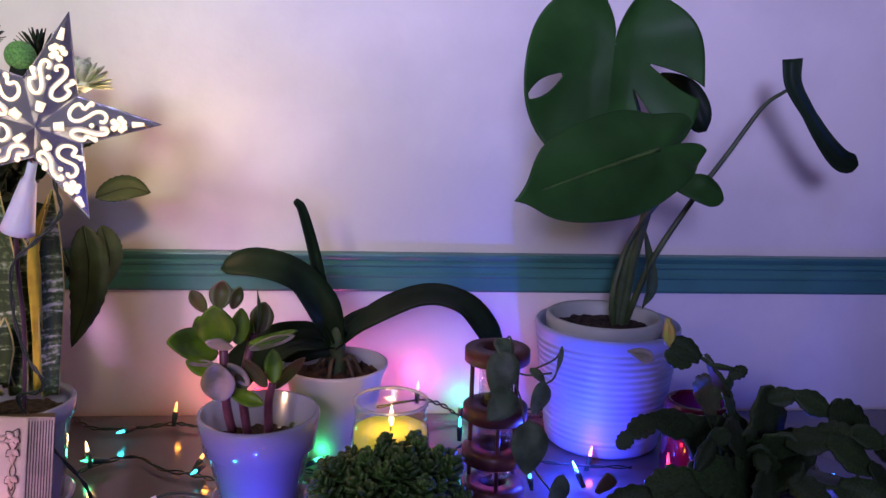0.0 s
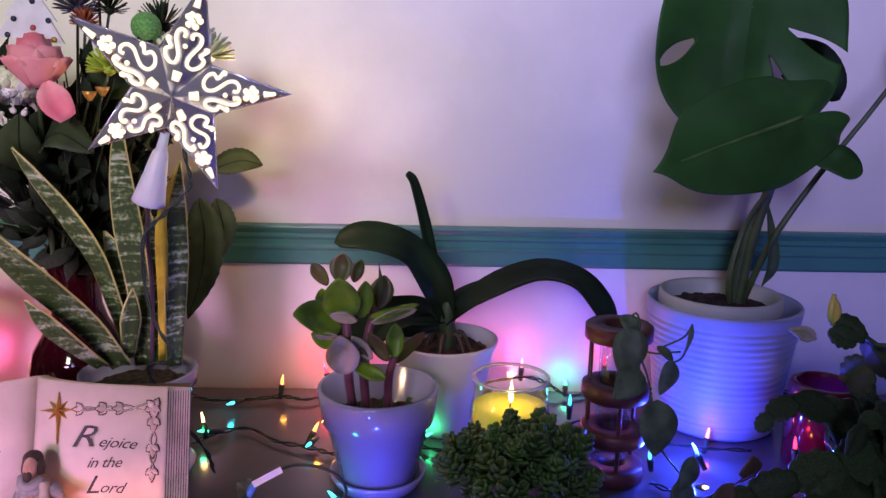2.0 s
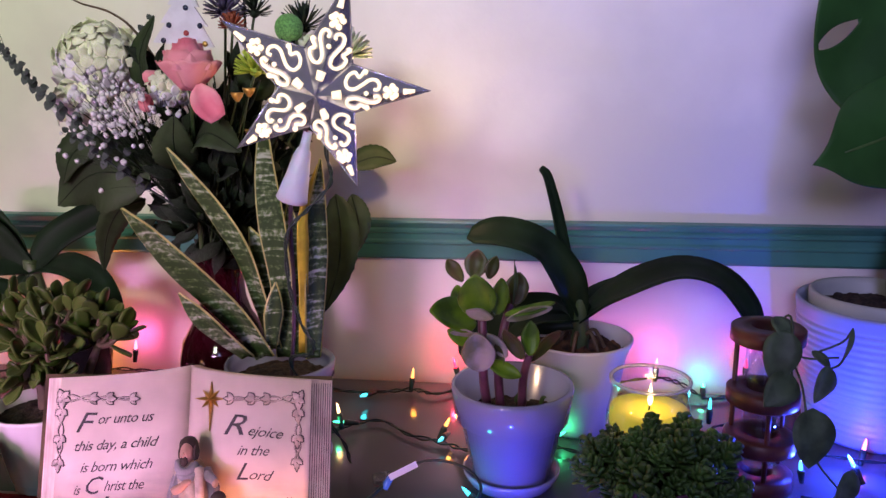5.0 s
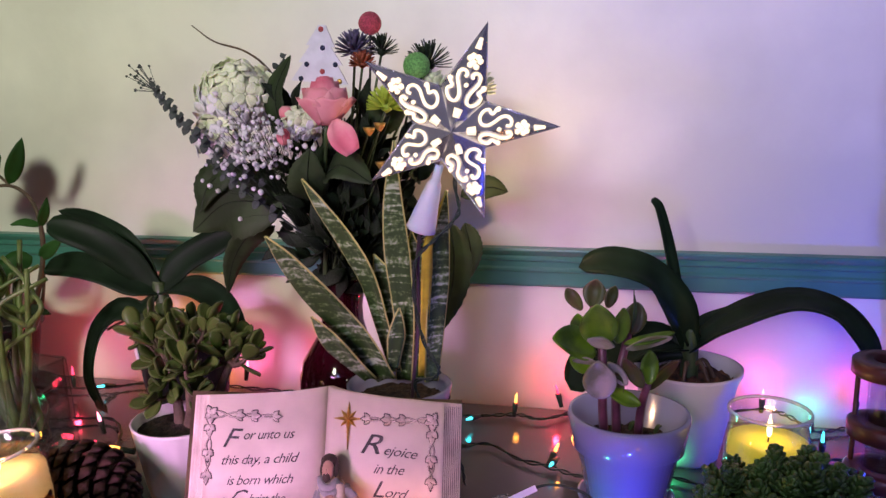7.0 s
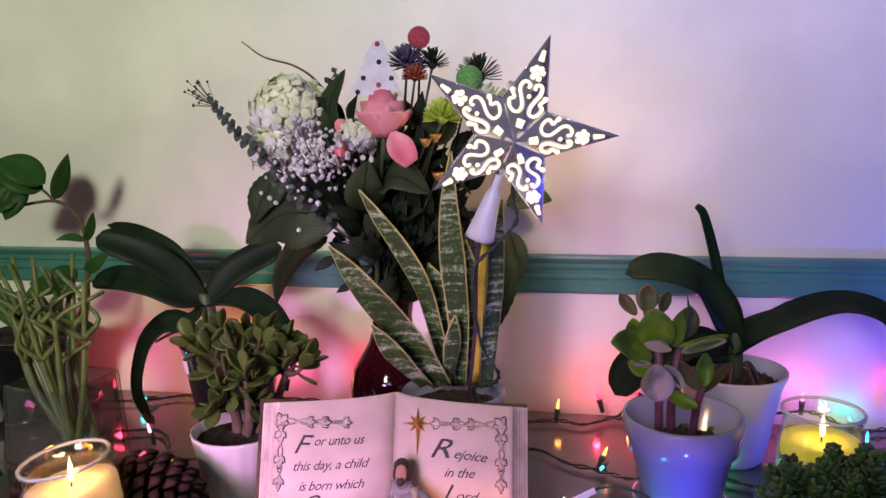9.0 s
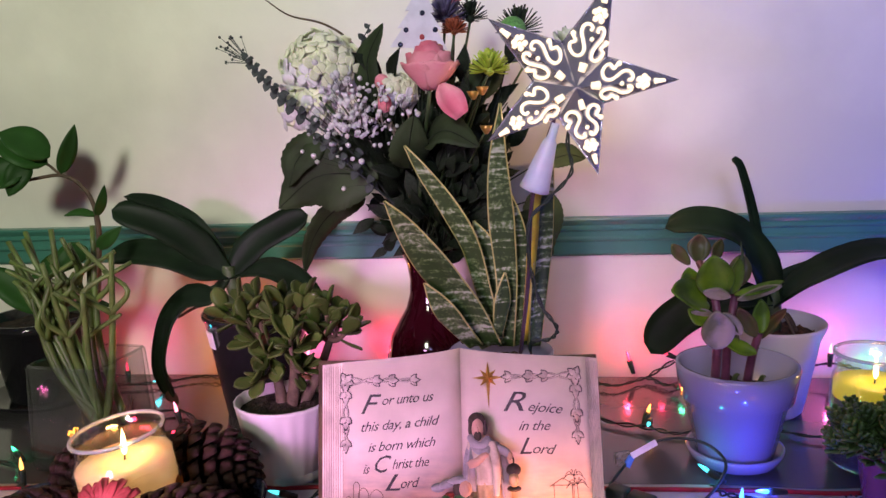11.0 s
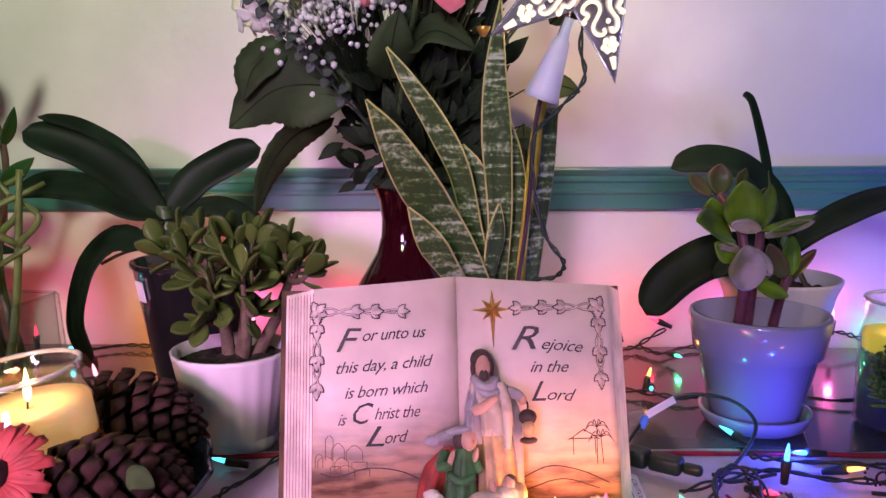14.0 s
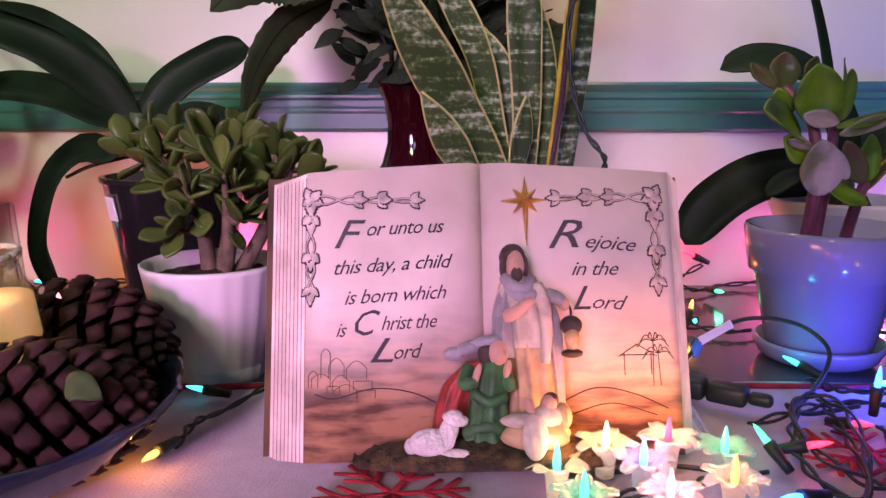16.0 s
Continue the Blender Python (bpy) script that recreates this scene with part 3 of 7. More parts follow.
def left_orchid():
    x, y = -0.785, 1.032
    t = thing("orchid_plant", "orchid with drooping leaf in glossy black pot", "potted plant", (x, y, Z0), "orchids")
    pot(t, (x, y, Z0), [(0, 0), (0.05, 0), (0.053, 0.004), (0.075, 0.150), (0.0785, 0.152), (0.0785, 0.157), (0.073, 0.157), (0.068, 0.13), (0, 0.13)], M_BLACKPOT)
    part("bark", soil(0.069, (x, y, Z0 + 0.142), 0.009, 6), M_BARK, t, "brown orchid bark chips")
    part("sticker", box(0.02, 0.002, 0.026, m=Matrix.Translation((x - 0.050, y - 0.0515, Z0 + 0.125)) @ Euler((0.15, 0, -0.78)).to_matrix().to_4x4(), bevel=0.0006), M_WHITEFL, t, "worn white sticker", smooth=False)
    c = Vector((-0.818, 1.027, 0.960))
    part("crown", tube([(x - 0.01, y - 0.01, 0.88), c, c + Vector((0, 0, 0.015))], (0.012, 0.009), 10), M_STEM, t)
    for pts, w, fold, face in (
        ([c, (-0.838, 1.03, 1.0), (-0.865, 1.02, 1.042), (-0.902, 1.0, 1.07), (-0.949, 0.99, 1.084)], 0.024, 0.4, (-0.3, -0.6, 0.8)),
        ([c, (-0.854, 1.015, 1.004), (-0.89, 1.0, 1.036), (-0.927, 0.99, 1.054), (-0.967, 0.985, 1.066)], 0.046, 0.3, (-0.3, -0.8, 0.6)),
        ([c, (-0.847, 1.01, 0.971), (-0.889, 1.0, 0.991), (-0.944, 1.0, 0.999), (-0.991, 1.0, 0.993)], 0.046, 0.3, (-0.1, -0.7, 0.8)),
        ([c, (-0.78, 1.035, 1.003), (-0.738, 1.04, 1.028), (-0.698, 1.044, 1.045)], 0.046, 0.3, (0.1, -0.9, 0.5)),
        ([c, (-0.758, 1.01, 0.972), (-0.715, 1.0, 0.959), (-0.687, 0.985, 0.928), (-0.676, 0.975, 0.88)], 0.044, 0.3, (0.3, -0.6, 1)),
        ([c, (-0.838, 1.01, 0.935), (-0.869, 0.995, 0.935), (-0.894, 0.985, 0.911), (-0.909, 0.983, 0.874), (-0.917, 0.985, 0.836), (-0.913, 0.988, 0.805), (-0.907, 0.991, 0.784)], 0.04, 0.2, (-0.5, -0.8, 0.4)),
    ):
        part("leaf", leaf(pts, w, "strap", face, fold, 0.002, 22), M_LEAF, t)
    part("dry_tip", leaf([(-0.911, 0.989, 0.797), (-0.907, 0.990, 0.786), (-0.900, 0.990, 0.774)], 0.022, "ovate", (-0.4, -0.8, 0.5), 0.3), M_BROWNLEAF, t, "dry brown leaf tip")
    part("dry_stalk", tube([(-0.82, 1.03, 0.93), (-0.86, 1.0, 0.920), (-0.884, 0.985, 0.908)], 0.002, 6), M_WOODSTEM, t)


left_orchid()


def rubber_plant():
    x, y = -0.130, 0.888
    t = thing("rubber_plant", "baby rubber plant with green cream leaves in white glazed pot", "potted plant", (x, y, Z0))
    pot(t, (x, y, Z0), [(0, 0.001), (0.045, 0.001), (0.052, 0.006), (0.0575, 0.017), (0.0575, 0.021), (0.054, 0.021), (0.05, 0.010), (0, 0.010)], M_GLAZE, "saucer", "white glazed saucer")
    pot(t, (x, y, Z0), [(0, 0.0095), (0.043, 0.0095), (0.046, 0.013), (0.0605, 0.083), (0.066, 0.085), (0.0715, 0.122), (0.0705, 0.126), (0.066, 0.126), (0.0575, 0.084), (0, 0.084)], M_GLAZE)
    part("soil", soil(0.0565, (x, y, Z0 + 0.085), 0.006, 9), M_DIRT, t)
    for pts in (((-0.157, 0.885, 0.835), (-0.161, 0.855, 0.892), (-0.162, 0.85, 0.935), (-0.165, 0.862, 0.971), (-0.175, 0.895, 0.998)), ((-0.143, 0.890, 0.835), (-0.146, 0.868, 0.909), (-0.141, 0.872, 0.942), (-0.134, 0.885, 0.972)), ((-0.119, 0.890, 0.835), (-0.117, 0.872, 0.889), (-0.111, 0.868, 0.918))):
        part("stem", tube(pts, (0.0055, 0.0045), 8), M_PURPLE, t)
    L = [
         (((-0.166, 0.85, 0.967), (-0.17, 0.842, 1.017)), 0.040, (0, -1, 0.35), 0),
         (((-0.147, 0.852, 0.97), (-0.142, 0.846, 1.013)), 0.022, (0.5, -0.9, 0.2), 0),
         (((-0.172, 0.865, 0.957), (-0.218, 0.827, 0.979)), 0.040, (-0.2, -0.8, 0.65), 0),
         (((-0.173, 0.85, 0.938), (-0.199, 0.83, 0.958)), 0.019, (-0.2, -0.9, 0.3), 0),
         (((-0.169, 0.845, 0.948), (-0.196, 0.828, 0.956)), 0.010, (0, -0.9, -0.4), 1),
         (((-0.188, 0.885, 0.997), (-0.207, 0.897, 1.02)), 0.016, (0.4, -0.9, 0.1), 2),
         (((-0.176, 0.9, 0.997), (-0.172, 0.908, 1.03)), 0.026, (0, -1, 0.1), 2),
         (((-0.159, 0.89, 1.0), (-0.15, 0.895, 1.026)), 0.015, (0.3, -1, 0.1), 2),
         (((-0.13, 0.895, 0.968), (-0.124, 0.905, 1.005)), 0.026, (0.1, -1, 0.1), 2),
         (((-0.139, 0.87, 0.963), (-0.083, 0.876, 0.978)), 0.014, (0.1, -0.5, 0.9), 0),
         (((-0.137, 0.868, 0.959), (-0.086, 0.873, 0.974)), 0.014, (0.1, -0.9, -0.3), 1),
         (((-0.18, 0.842, 0.976), (-0.15, 0.842, 0.969)), 0.016, (0, -0.9, -0.4), 1),
         (((-0.163, 0.838, 0.909), (-0.168, 0.83, 0.956)), 0.035, (0, -1, 0.15), 1),
         (((-0.113, 0.875, 0.908), (-0.076, 0.889, 0.942)), 0.016, (0.3, -0.9, -0.2), 2),
         (((-0.11, 0.865, 0.919), (-0.11, 0.868, 0.959)), 0.020, (0.2, -1, 0.1), 0),
         (((-0.117, 0.86, 0.917), (-0.139, 0.85, 0.954)), 0.018, (-0.4, -0.9, 0.1), 2),
         (((-0.157, 0.845, 0.917), (-0.119, 0.845, 0.901)), 0.017, (0.1, -0.8, 0.6), 0),
         (((-0.135, 0.85, 0.922), (-0.157, 0.845, 0.95)), 0.015, (-0.2, -0.9, 0.2), 1),
         (((-0.14, 0.85, 0.909), (-0.148, 0.845, 0.938)), 0.011, (0.1, -1, 0), 2),
         (((-0.186, 0.87, 0.967), (-0.192, 0.868, 0.998)), 0.022, (-0.3, -1, 0.2), 0),
         (((-0.151, 0.88, 0.966), (-0.136, 0.885, 0.986)), 0.020, (0.3, -1, 0.3), 0),
    ]
    for (a, b), w, face, pale in L:
        a, b = Vector(a), Vector(b)
        mid = a.lerp(b, 0.55) + Vector(face).normalized() * (-0.004)
        part("leaf", leaf([a, mid, b], w * 1.08, "round", face, 0.4, 0.0018, 14), (M_PEP, M_PEPU, M_PEPR)[pale], t, ("", "pale pink leaf underside", "reddish brown young leaf")[pale])
    part("shoot", leaf([(-0.131, 0.885, 0.972), (-0.129, 0.887, 0.999), (-0.13, 0.888, 1.024)], 0.007, "lance", (1, -1, 0), 0.6), M_STEM, t)
    for k in range(4):
        a = k * 0.9
        q = Vector((x + 0.035 * math.cos(a) + 0.01, y + 0.03 * math.sin(a), Z0 + 0.088))
        part("sprout", leaf([q, q + Vector((0.004, -0.003, 0.012)), q + Vector((0.008, -0.004, 0.014))], 0.006, "ovate", (0, -0.5, 1)), M_STEM, t)


rubber_plant()


def jade_plant():
    x, y = -0.676, 0.824
    t = thing("jade_plant", "jade succulent with thick leaves in white fluted pot", "potted plant", (x, y, Z0))
    prof = [(0, 0), (0.039, 0), (0.042, 0.005), (0.043, 0.014), (0.0425, 0.0155), (0.0445, 0.017), (0.059, 0.098), (0.060, 0.102), (0.0575, 0.103), (0.055, 0.087), (0, 0.087)]
    pot(t, (x, y, Z0), prof, M_MATTEPOT, wave=0.0004, waves=22, seg=132)
    part("soil", soil(0.0565, (x, y, Z0 + 0.088), 0.004, 3), M_DIRT, t)
    rnd = random.Random(5)
    me = [mesh_of("leaf", leaf([(0, 0, 0), (0, 0.5, 0.05 * (k - 1)), (0, 1, 0.10 * k)], 0.52 + 0.06 * k, "obovate", (0, 0, 1), 0.22, 0.07, 10), M_JADE) for k in range(3)]
    foot = Vector((x + 0.004, y, Z0 + 0.082))
    forks = []
    for dx, dy, dz in ((-0.030, 0.020, 0.085), (0.004, 0.030, 0.10), (0.048, 0.035, 0.080), (0.012, -0.004, 0.060)):
        b = foot + Vector((dx * 0.25, dy * 0.2, 0))
        e = foot + Vector((dx, dy, dz))
        part("trunk", tube([b, b.lerp(e, 0.5) + Vector((0.004, 0, 0)), e], (0.0075, 0.0045), 9), M_WOODSTEM, t)
        forks += [b.lerp(e, q) for q in (0.6, 0.8, 1.0)]
    crowns = ((-0.765, 0.882, 0.943), (-0.75, 0.887, 0.953), (-0.727, 0.892, 0.96), (-0.689, 0.887, 0.959), (-0.665, 0.882, 0.957), (-0.735, 0.867, 0.937), (-0.693, 0.857, 0.943), (-0.653, 0.882, 0.944), (-0.634, 0.885, 0.946), (-0.616, 0.882, 0.932), (-0.714, 0.842, 0.916), (-0.689, 0.822, 0.908), (-0.658, 0.812, 0.929), (-0.701, 0.812, 0.88), (-0.646, 0.817, 0.892), (-0.641, 0.867, 0.928), (-0.654, 0.832, 0.915), (-0.604, 0.877, 0.922))
    for q in crowns:
        e = Vector(q)
        f = min(forks, key=lambda p: (p - e).length + 0.6 * max(0, p.z - e.z))
        part("branch", tube([f, f.lerp(e, 0.5) + Vector((0, 0, -0.005)), e], (0.004, 0.0024), 7), M_WOODSTEM, t)
        ax = (e - f).normalized() + Vector((0, -0.15, 0.35))
        ax.normalize()
        u = ax.cross(Vector((0.2, 0.9, 0.1))).normalized()
        w = ax.cross(u)
        for k in range(7):
            a = (k % 2) * math.pi + (k // 2) * math.pi / 2 + rnd.uniform(-0.35, 0.35)
            up = k // 2
            out = (u * math.cos(a) + w * math.sin(a)) * (1.0 - 0.22 * up) + ax * (0.15 + 0.35 * up)
            o = e - ax * 0.018 + ax * 0.007 * up
            m = frame_to(o, o + out, ax + Vector((0, 0, 0.5)))
            put("leaf", rnd.choice(me), t, m @ Matrix.Scale(rnd.uniform(0.026, 0.041) * (1.0 if up < 3 else 0.75), 4))


jade_plant()


def sedum():
    x, y = 0.018, 0.775
    t = thing("sedum_plant", "bushy green stonecrop succulent in dark purple pot", "potted plant", (x, y, Z0))
    pot(t, (x, y, Z0), [(0, 0.007), (0.036, 0.007), (0.04, 0.010), (0.05, 0.075), (0.053, 0.077), (0.054, 0.085), (0.050, 0.085), (0.046, 0.07), (0, 0.07)], M_PURPLEPOT)
    part("soil", soil(0.048, (x, y, Z0 + 0.073), 0.003, 4), M_DIRT, t)
    rnd = random.Random(11)
    kinds = []
    for k in range(3):
        bm = bmesh.new()
        for i in range(26):
            a, lift = i * 2.4, i / 26
            d = Vector((math.cos(a) * (1 - lift * 0.7), math.sin(a) * (1 - lift * 0.7), 0.35 + lift * 0.8)).normalized()
            o = Vector((0, 0, -0.5 + 0.9 * lift))
            leaf([o, o + d * 0.3, o + d * (0.62 - 0.2 * lift)], 0.2, "spoon", (-d.x, -d.y, 1.5), 0.35, 0.08, 4, bm, cross=2)
        kinds.append(mesh_of("rosette", bm, M_SEDUM))
    for i in range(52):
        a, q = i * 2.39996, math.sqrt((i + 0.5) / 52)
        r = 0.071 * q
        px_, py_ = x + 0.004 + r * math.cos(a) * 1.05, y + r * math.sin(a) * 0.8
        pz = Z0 + 0.068 + 0.030 * (1 - q ** 2.2) + rnd.uniform(-0.008, 0.020)
        lean_ = Vector((r * math.cos(a) * 7, r * math.sin(a) * 7, 0.8))
        m = Matrix.Translation((px_, py_, pz)) @ Vector((0, 0, 1)).rotation_difference(lean_).to_matrix().to_4x4() @ Matrix.Rotation(rnd.uniform(0, 6), 4, "Z") @ Matrix.Scale(rnd.uniform(0.028, 0.044), 4)
        put("rosette", rnd.choice(kinds), t, m)


sedum()


M_VINE = mat("vine_leaf", (0.070, 0.105, 0.055), 0.5, spec=0.3, vary=0.3, scale=40, island=0.25)


def propagation_stand():
    x, y = 0.158, 0.915
    t = thing("propagation_stand", "dark wooden ring stand with glass tube and trailing vine", "plant stand", (x, y, Z0))
    for z in (0.001, 0.048, 0.104, 0.178):
        part("ring", lathe([(0.017, z), (0.038, z), (0.0405, z + 0.002), (0.0405, z + 0.017), (0.038, z + 0.019), (0.019, z + 0.019), (0.017, z)], (x, y, Z0), 40), M_WOOD, t)
    part("glass_tube", lathe([(0, 0.03), (0.021, 0.03), (0.0215, 0.19), (0.019, 0.195), (0.0185, 0.19), (0.018, 0.032)], (x, y, Z0), 32), M_GLASSG, t)
    for k in range(3):
        a = 0.5 + k * 2.094
        part("rod", tube([(x + 0.033 * math.cos(a), y + 0.033 * math.sin(a), Z0 + 0.004), (x + 0.033 * math.cos(a), y + 0.033 * math.sin(a), Z0 + 0.18)], 0.0028, 8, 2), M_WOOD, t)
    for a, b, c in (((x, y, 0.93), (0.163, 0.86, 0.975), (0.166, 0.845, 0.90)), ((x, y, 0.93), (0.18, 0.86, 0.93), (0.212, 0.85, 0.935)), ((0.166, 0.85, 0.93), (0.176, 0.84, 0.90), (0.18, 0.82, 0.85)), ((0.178, 0.83, 0.86), (0.19, 0.82, 0.83), (0.215, 0.81, 0.80)), ((0.19, 0.86, 0.935), (0.215, 0.855, 0.95), (0.222, 0.85, 0.965)), ((0.2, 0.85, 0.92), (0.215, 0.85, 0.93), (0.222, 0.85, 0.962))):
        part("vine", tube([a, b, c], 0.0013, 6, 14), M_STEM, t)
    for a, b, w, f in (((0.158, 0.855, 0.962), (0.146, 0.845, 0.905), 0.046, (-0.1, -1, 0.3)), ((0.150, 0.87, 0.972), (0.164, 0.855, 0.948), 0.030, (0.4, -0.8, 0.5)), ((0.166, 0.845, 0.915), (0.135, 0.83, 0.885), 0.040, (0.1, -0.9, 0.5)),
                       ((0.182, 0.825, 0.888), (0.180, 0.815, 0.825), 0.052, (0.1, -1, 0.2)), ((0.203, 0.85, 0.925), (0.190, 0.845, 0.885), 0.032, (0.4, -0.9, 0.1)), ((0.188, 0.86, 0.938), (0.205, 0.85, 0.922), 0.014, (0.4, -0.9, 0.4)), ((0.216, 0.81, 0.80), (0.20, 0.80, 0.765), 0.035, (0.3, -0.9, 0.4)),
                       ((0.222, 0.81, 0.828), (0.205, 0.80, 0.79), 0.030, (0.3, -0.9, 0.2)), ((0.222, 0.85, 0.968), (0.215, 0.845, 0.935), 0.008, (0.3, -0.9, 0.2))):
        a, b = Vector(a), Vector(b)
        part("leaf", leaf([a, a.lerp(b, 0.5) + Vector((0, -0.004, 0.002)), b], w * 0.85, "ovate", f, 0.2, 0.001, 12), M_VINE, t)


propagation_stand()


def holiday_cactus():
    x, y = 0.44, 0.80
    t = thing("holiday_cactus", "holiday cactus with arching flat segments in dark pot", "potted plant", (x, y, Z0))
    pot(t, (x, y, Z0), [(0, 0.007), (0.05, 0.007), (0.055, 0.012), (0.066, 0.085), (0.070, 0.087), (0.070, 0.098), (0.066, 0.098), (0.060, 0.08), (0, 0.08)], M_BLACKPOT)
    part("soil", soil(0.062, (x, y, Z0 + 0.083), 0.004, 7), M_DIRT, t)
    rnd = random.Random(3)

    def segment(k):
        bm = bmesh.new()
        n = 14
        rows = []
        for i in range(n + 1):
            s = i / n
            w = 0.30 * (0.35 + 0.75 * math.sin(math.pi * min(1, s * 0.93 + 0.05))) + 0.05 * (abs((s * 4) % 1 - 0.35) < 0.3) * (1 if k else -0.5)
            rows.append([bm.verts.new((u * w, s, 0.05 * abs(u) - 0.10 * s * s)) for u in (-1, -0.35, 0, 0.35, 1)])
        for a, b in zip(rows, rows[1:]):
            for q in range(4):
                bm.faces.new((a[q], a[q + 1], b[q + 1], b[q]))
        bmesh.ops.recalc_face_normals(bm, faces=bm.faces)
        bmesh.ops.solidify(bm, geom=bm.faces[:], thickness=0.05)
        return mesh_of("segment", bm, M_CACT)

    kinds = [segment(0), segment(1)]
    # each arm: start, points it arches through
    arms = [
        [(0.42, 0.79, 0.83), (0.38, 0.76, 0.90), (0.352, 0.75, 0.935), (0.34, 0.70, 0.985), (0.305, 0.64, 1.02)],
        [(0.42, 0.80, 0.83), (0.34, 0.78, 0.905), (0.29, 0.77, 0.90), (0.268, 0.76, 0.885)],
        [(0.45, 0.81, 0.83), (0.45, 0.80, 0.92), (0.475, 0.79, 0.93), (0.51, 0.78, 0.915), (0.56, 0.78, 0.885), (0.59, 0.78, 0.86)],
        [(0.45, 0.79, 0.84), (0.45, 0.74, 0.90), (0.50, 0.72, 0.895), (0.545, 0.71, 0.85), (0.57, 0.70, 0.81)],
        [(0.43, 0.78, 0.84), (0.41, 0.73, 0.89), (0.408, 0.71, 0.85), (0.40, 0.70, 0.80)],
        [(0.42, 0.78, 0.84), (0.37, 0.73, 0.87), (0.31, 0.71, 0.862), (0.25, 0.70, 0.85), (0.21, 0.69, 0.835)],
        [(0.42, 0.78, 0.84), (0.36, 0.71, 0.85), (0.28, 0.68, 0.835), (0.215, 0.67, 0.80)],
        [(0.46, 0.80, 0.84), (0.49, 0.75, 0.90), (0.53, 0.73, 0.905), (0.58, 0.73, 0.88)],
        [(0.44, 0.82, 0.84), (0.42, 0.83, 0.90), (0.41, 0.82, 0.935), (0.43, 0.82, 0.95)],
        [(0.46, 0.78, 0.84), (0.50, 0.70, 0.86), (0.54, 0.67, 0.83), (0.56, 0.66, 0.79)],
        [(0.44, 0.78, 0.84), (0.44, 0.70, 0.87), (0.46, 0.66, 0.84), (0.465, 0.65, 0.80)],
        [(0.43, 0.79, 0.84), (0.39, 0.74, 0.90), (0.355, 0.72, 0.915), (0.33, 0.70, 0.89)],
        [(0.44, 0.78, 0.84), (0.36, 0.67, 0.83), (0.32, 0.64, 0.80), (0.30, 0.63, 0.775)],
    ]
    for arm in arms:
        count = max(4, int(sum((Vector(b) - Vector(a)).length for a, b in zip(arm, arm[1:])) / 0.046))
        c = curve(arm, count)
        for a, b in zip(c, c[1:]):
            d = b - a
            face = Vector((rnd.uniform(-0.5, 0.5), -0.7, 0.7))
            m = frame_to(a, b, face)
            s = d.length * 1.15
            put("segment", rnd.choice(kinds), t, m @ Matrix.Diagonal((s * rnd.uniform(0.85, 1.2), s, s, 1)))
    part("bud", leaf([(0.262, 0.64, 1.035), (0.26, 0.638, 1.05), (0.258, 0.636, 1.062)], 0.012, "ovate", (0, -1, 0), 0.8, 0.004), mat("yellow_bud", (0.55, 0.28, 0.08), 0.5, second=(0.35, 0.40, 0.06), scale=80), t, "yellow-orange flower bud")
    put("segment", kinds[0], t, frame_to((0.292, 0.64, 1.022), (0.264, 0.64, 1.04), (0.3, -1, 0.2)) @ Matrix.Scale(0.035, 4))
    put("segment", kinds[1], t, frame_to((0.285, 0.64, 1.02), (0.262, 0.635, 1.028), (0.3, -1, 0.2)) @ Matrix.Scale(0.028, 4))
    part("bud", leaf([(0.25, 0.64, 1.022), (0.237, 0.64, 1.028), (0.226, 0.64, 1.03)], 0.013, "ovate", (0, -1, 0), 0.8, 0.003), M_PEPU, t, "pale flower bud")
    for a, b in (((0.215, 0.69, 0.862), (0.19, 0.675, 0.825)), ((0.232, 0.70, 0.865), (0.232, 0.69, 0.89))):
        part("dry_segment", leaf([a, Vector(a).lerp(Vector(b), 0.5), b], 0.026, "ovate", (0.3, -0.9, 0.3), 0.2, 0.002), M_BROWNLEAF, t, "withered yellowing segment")


holiday_cactus()


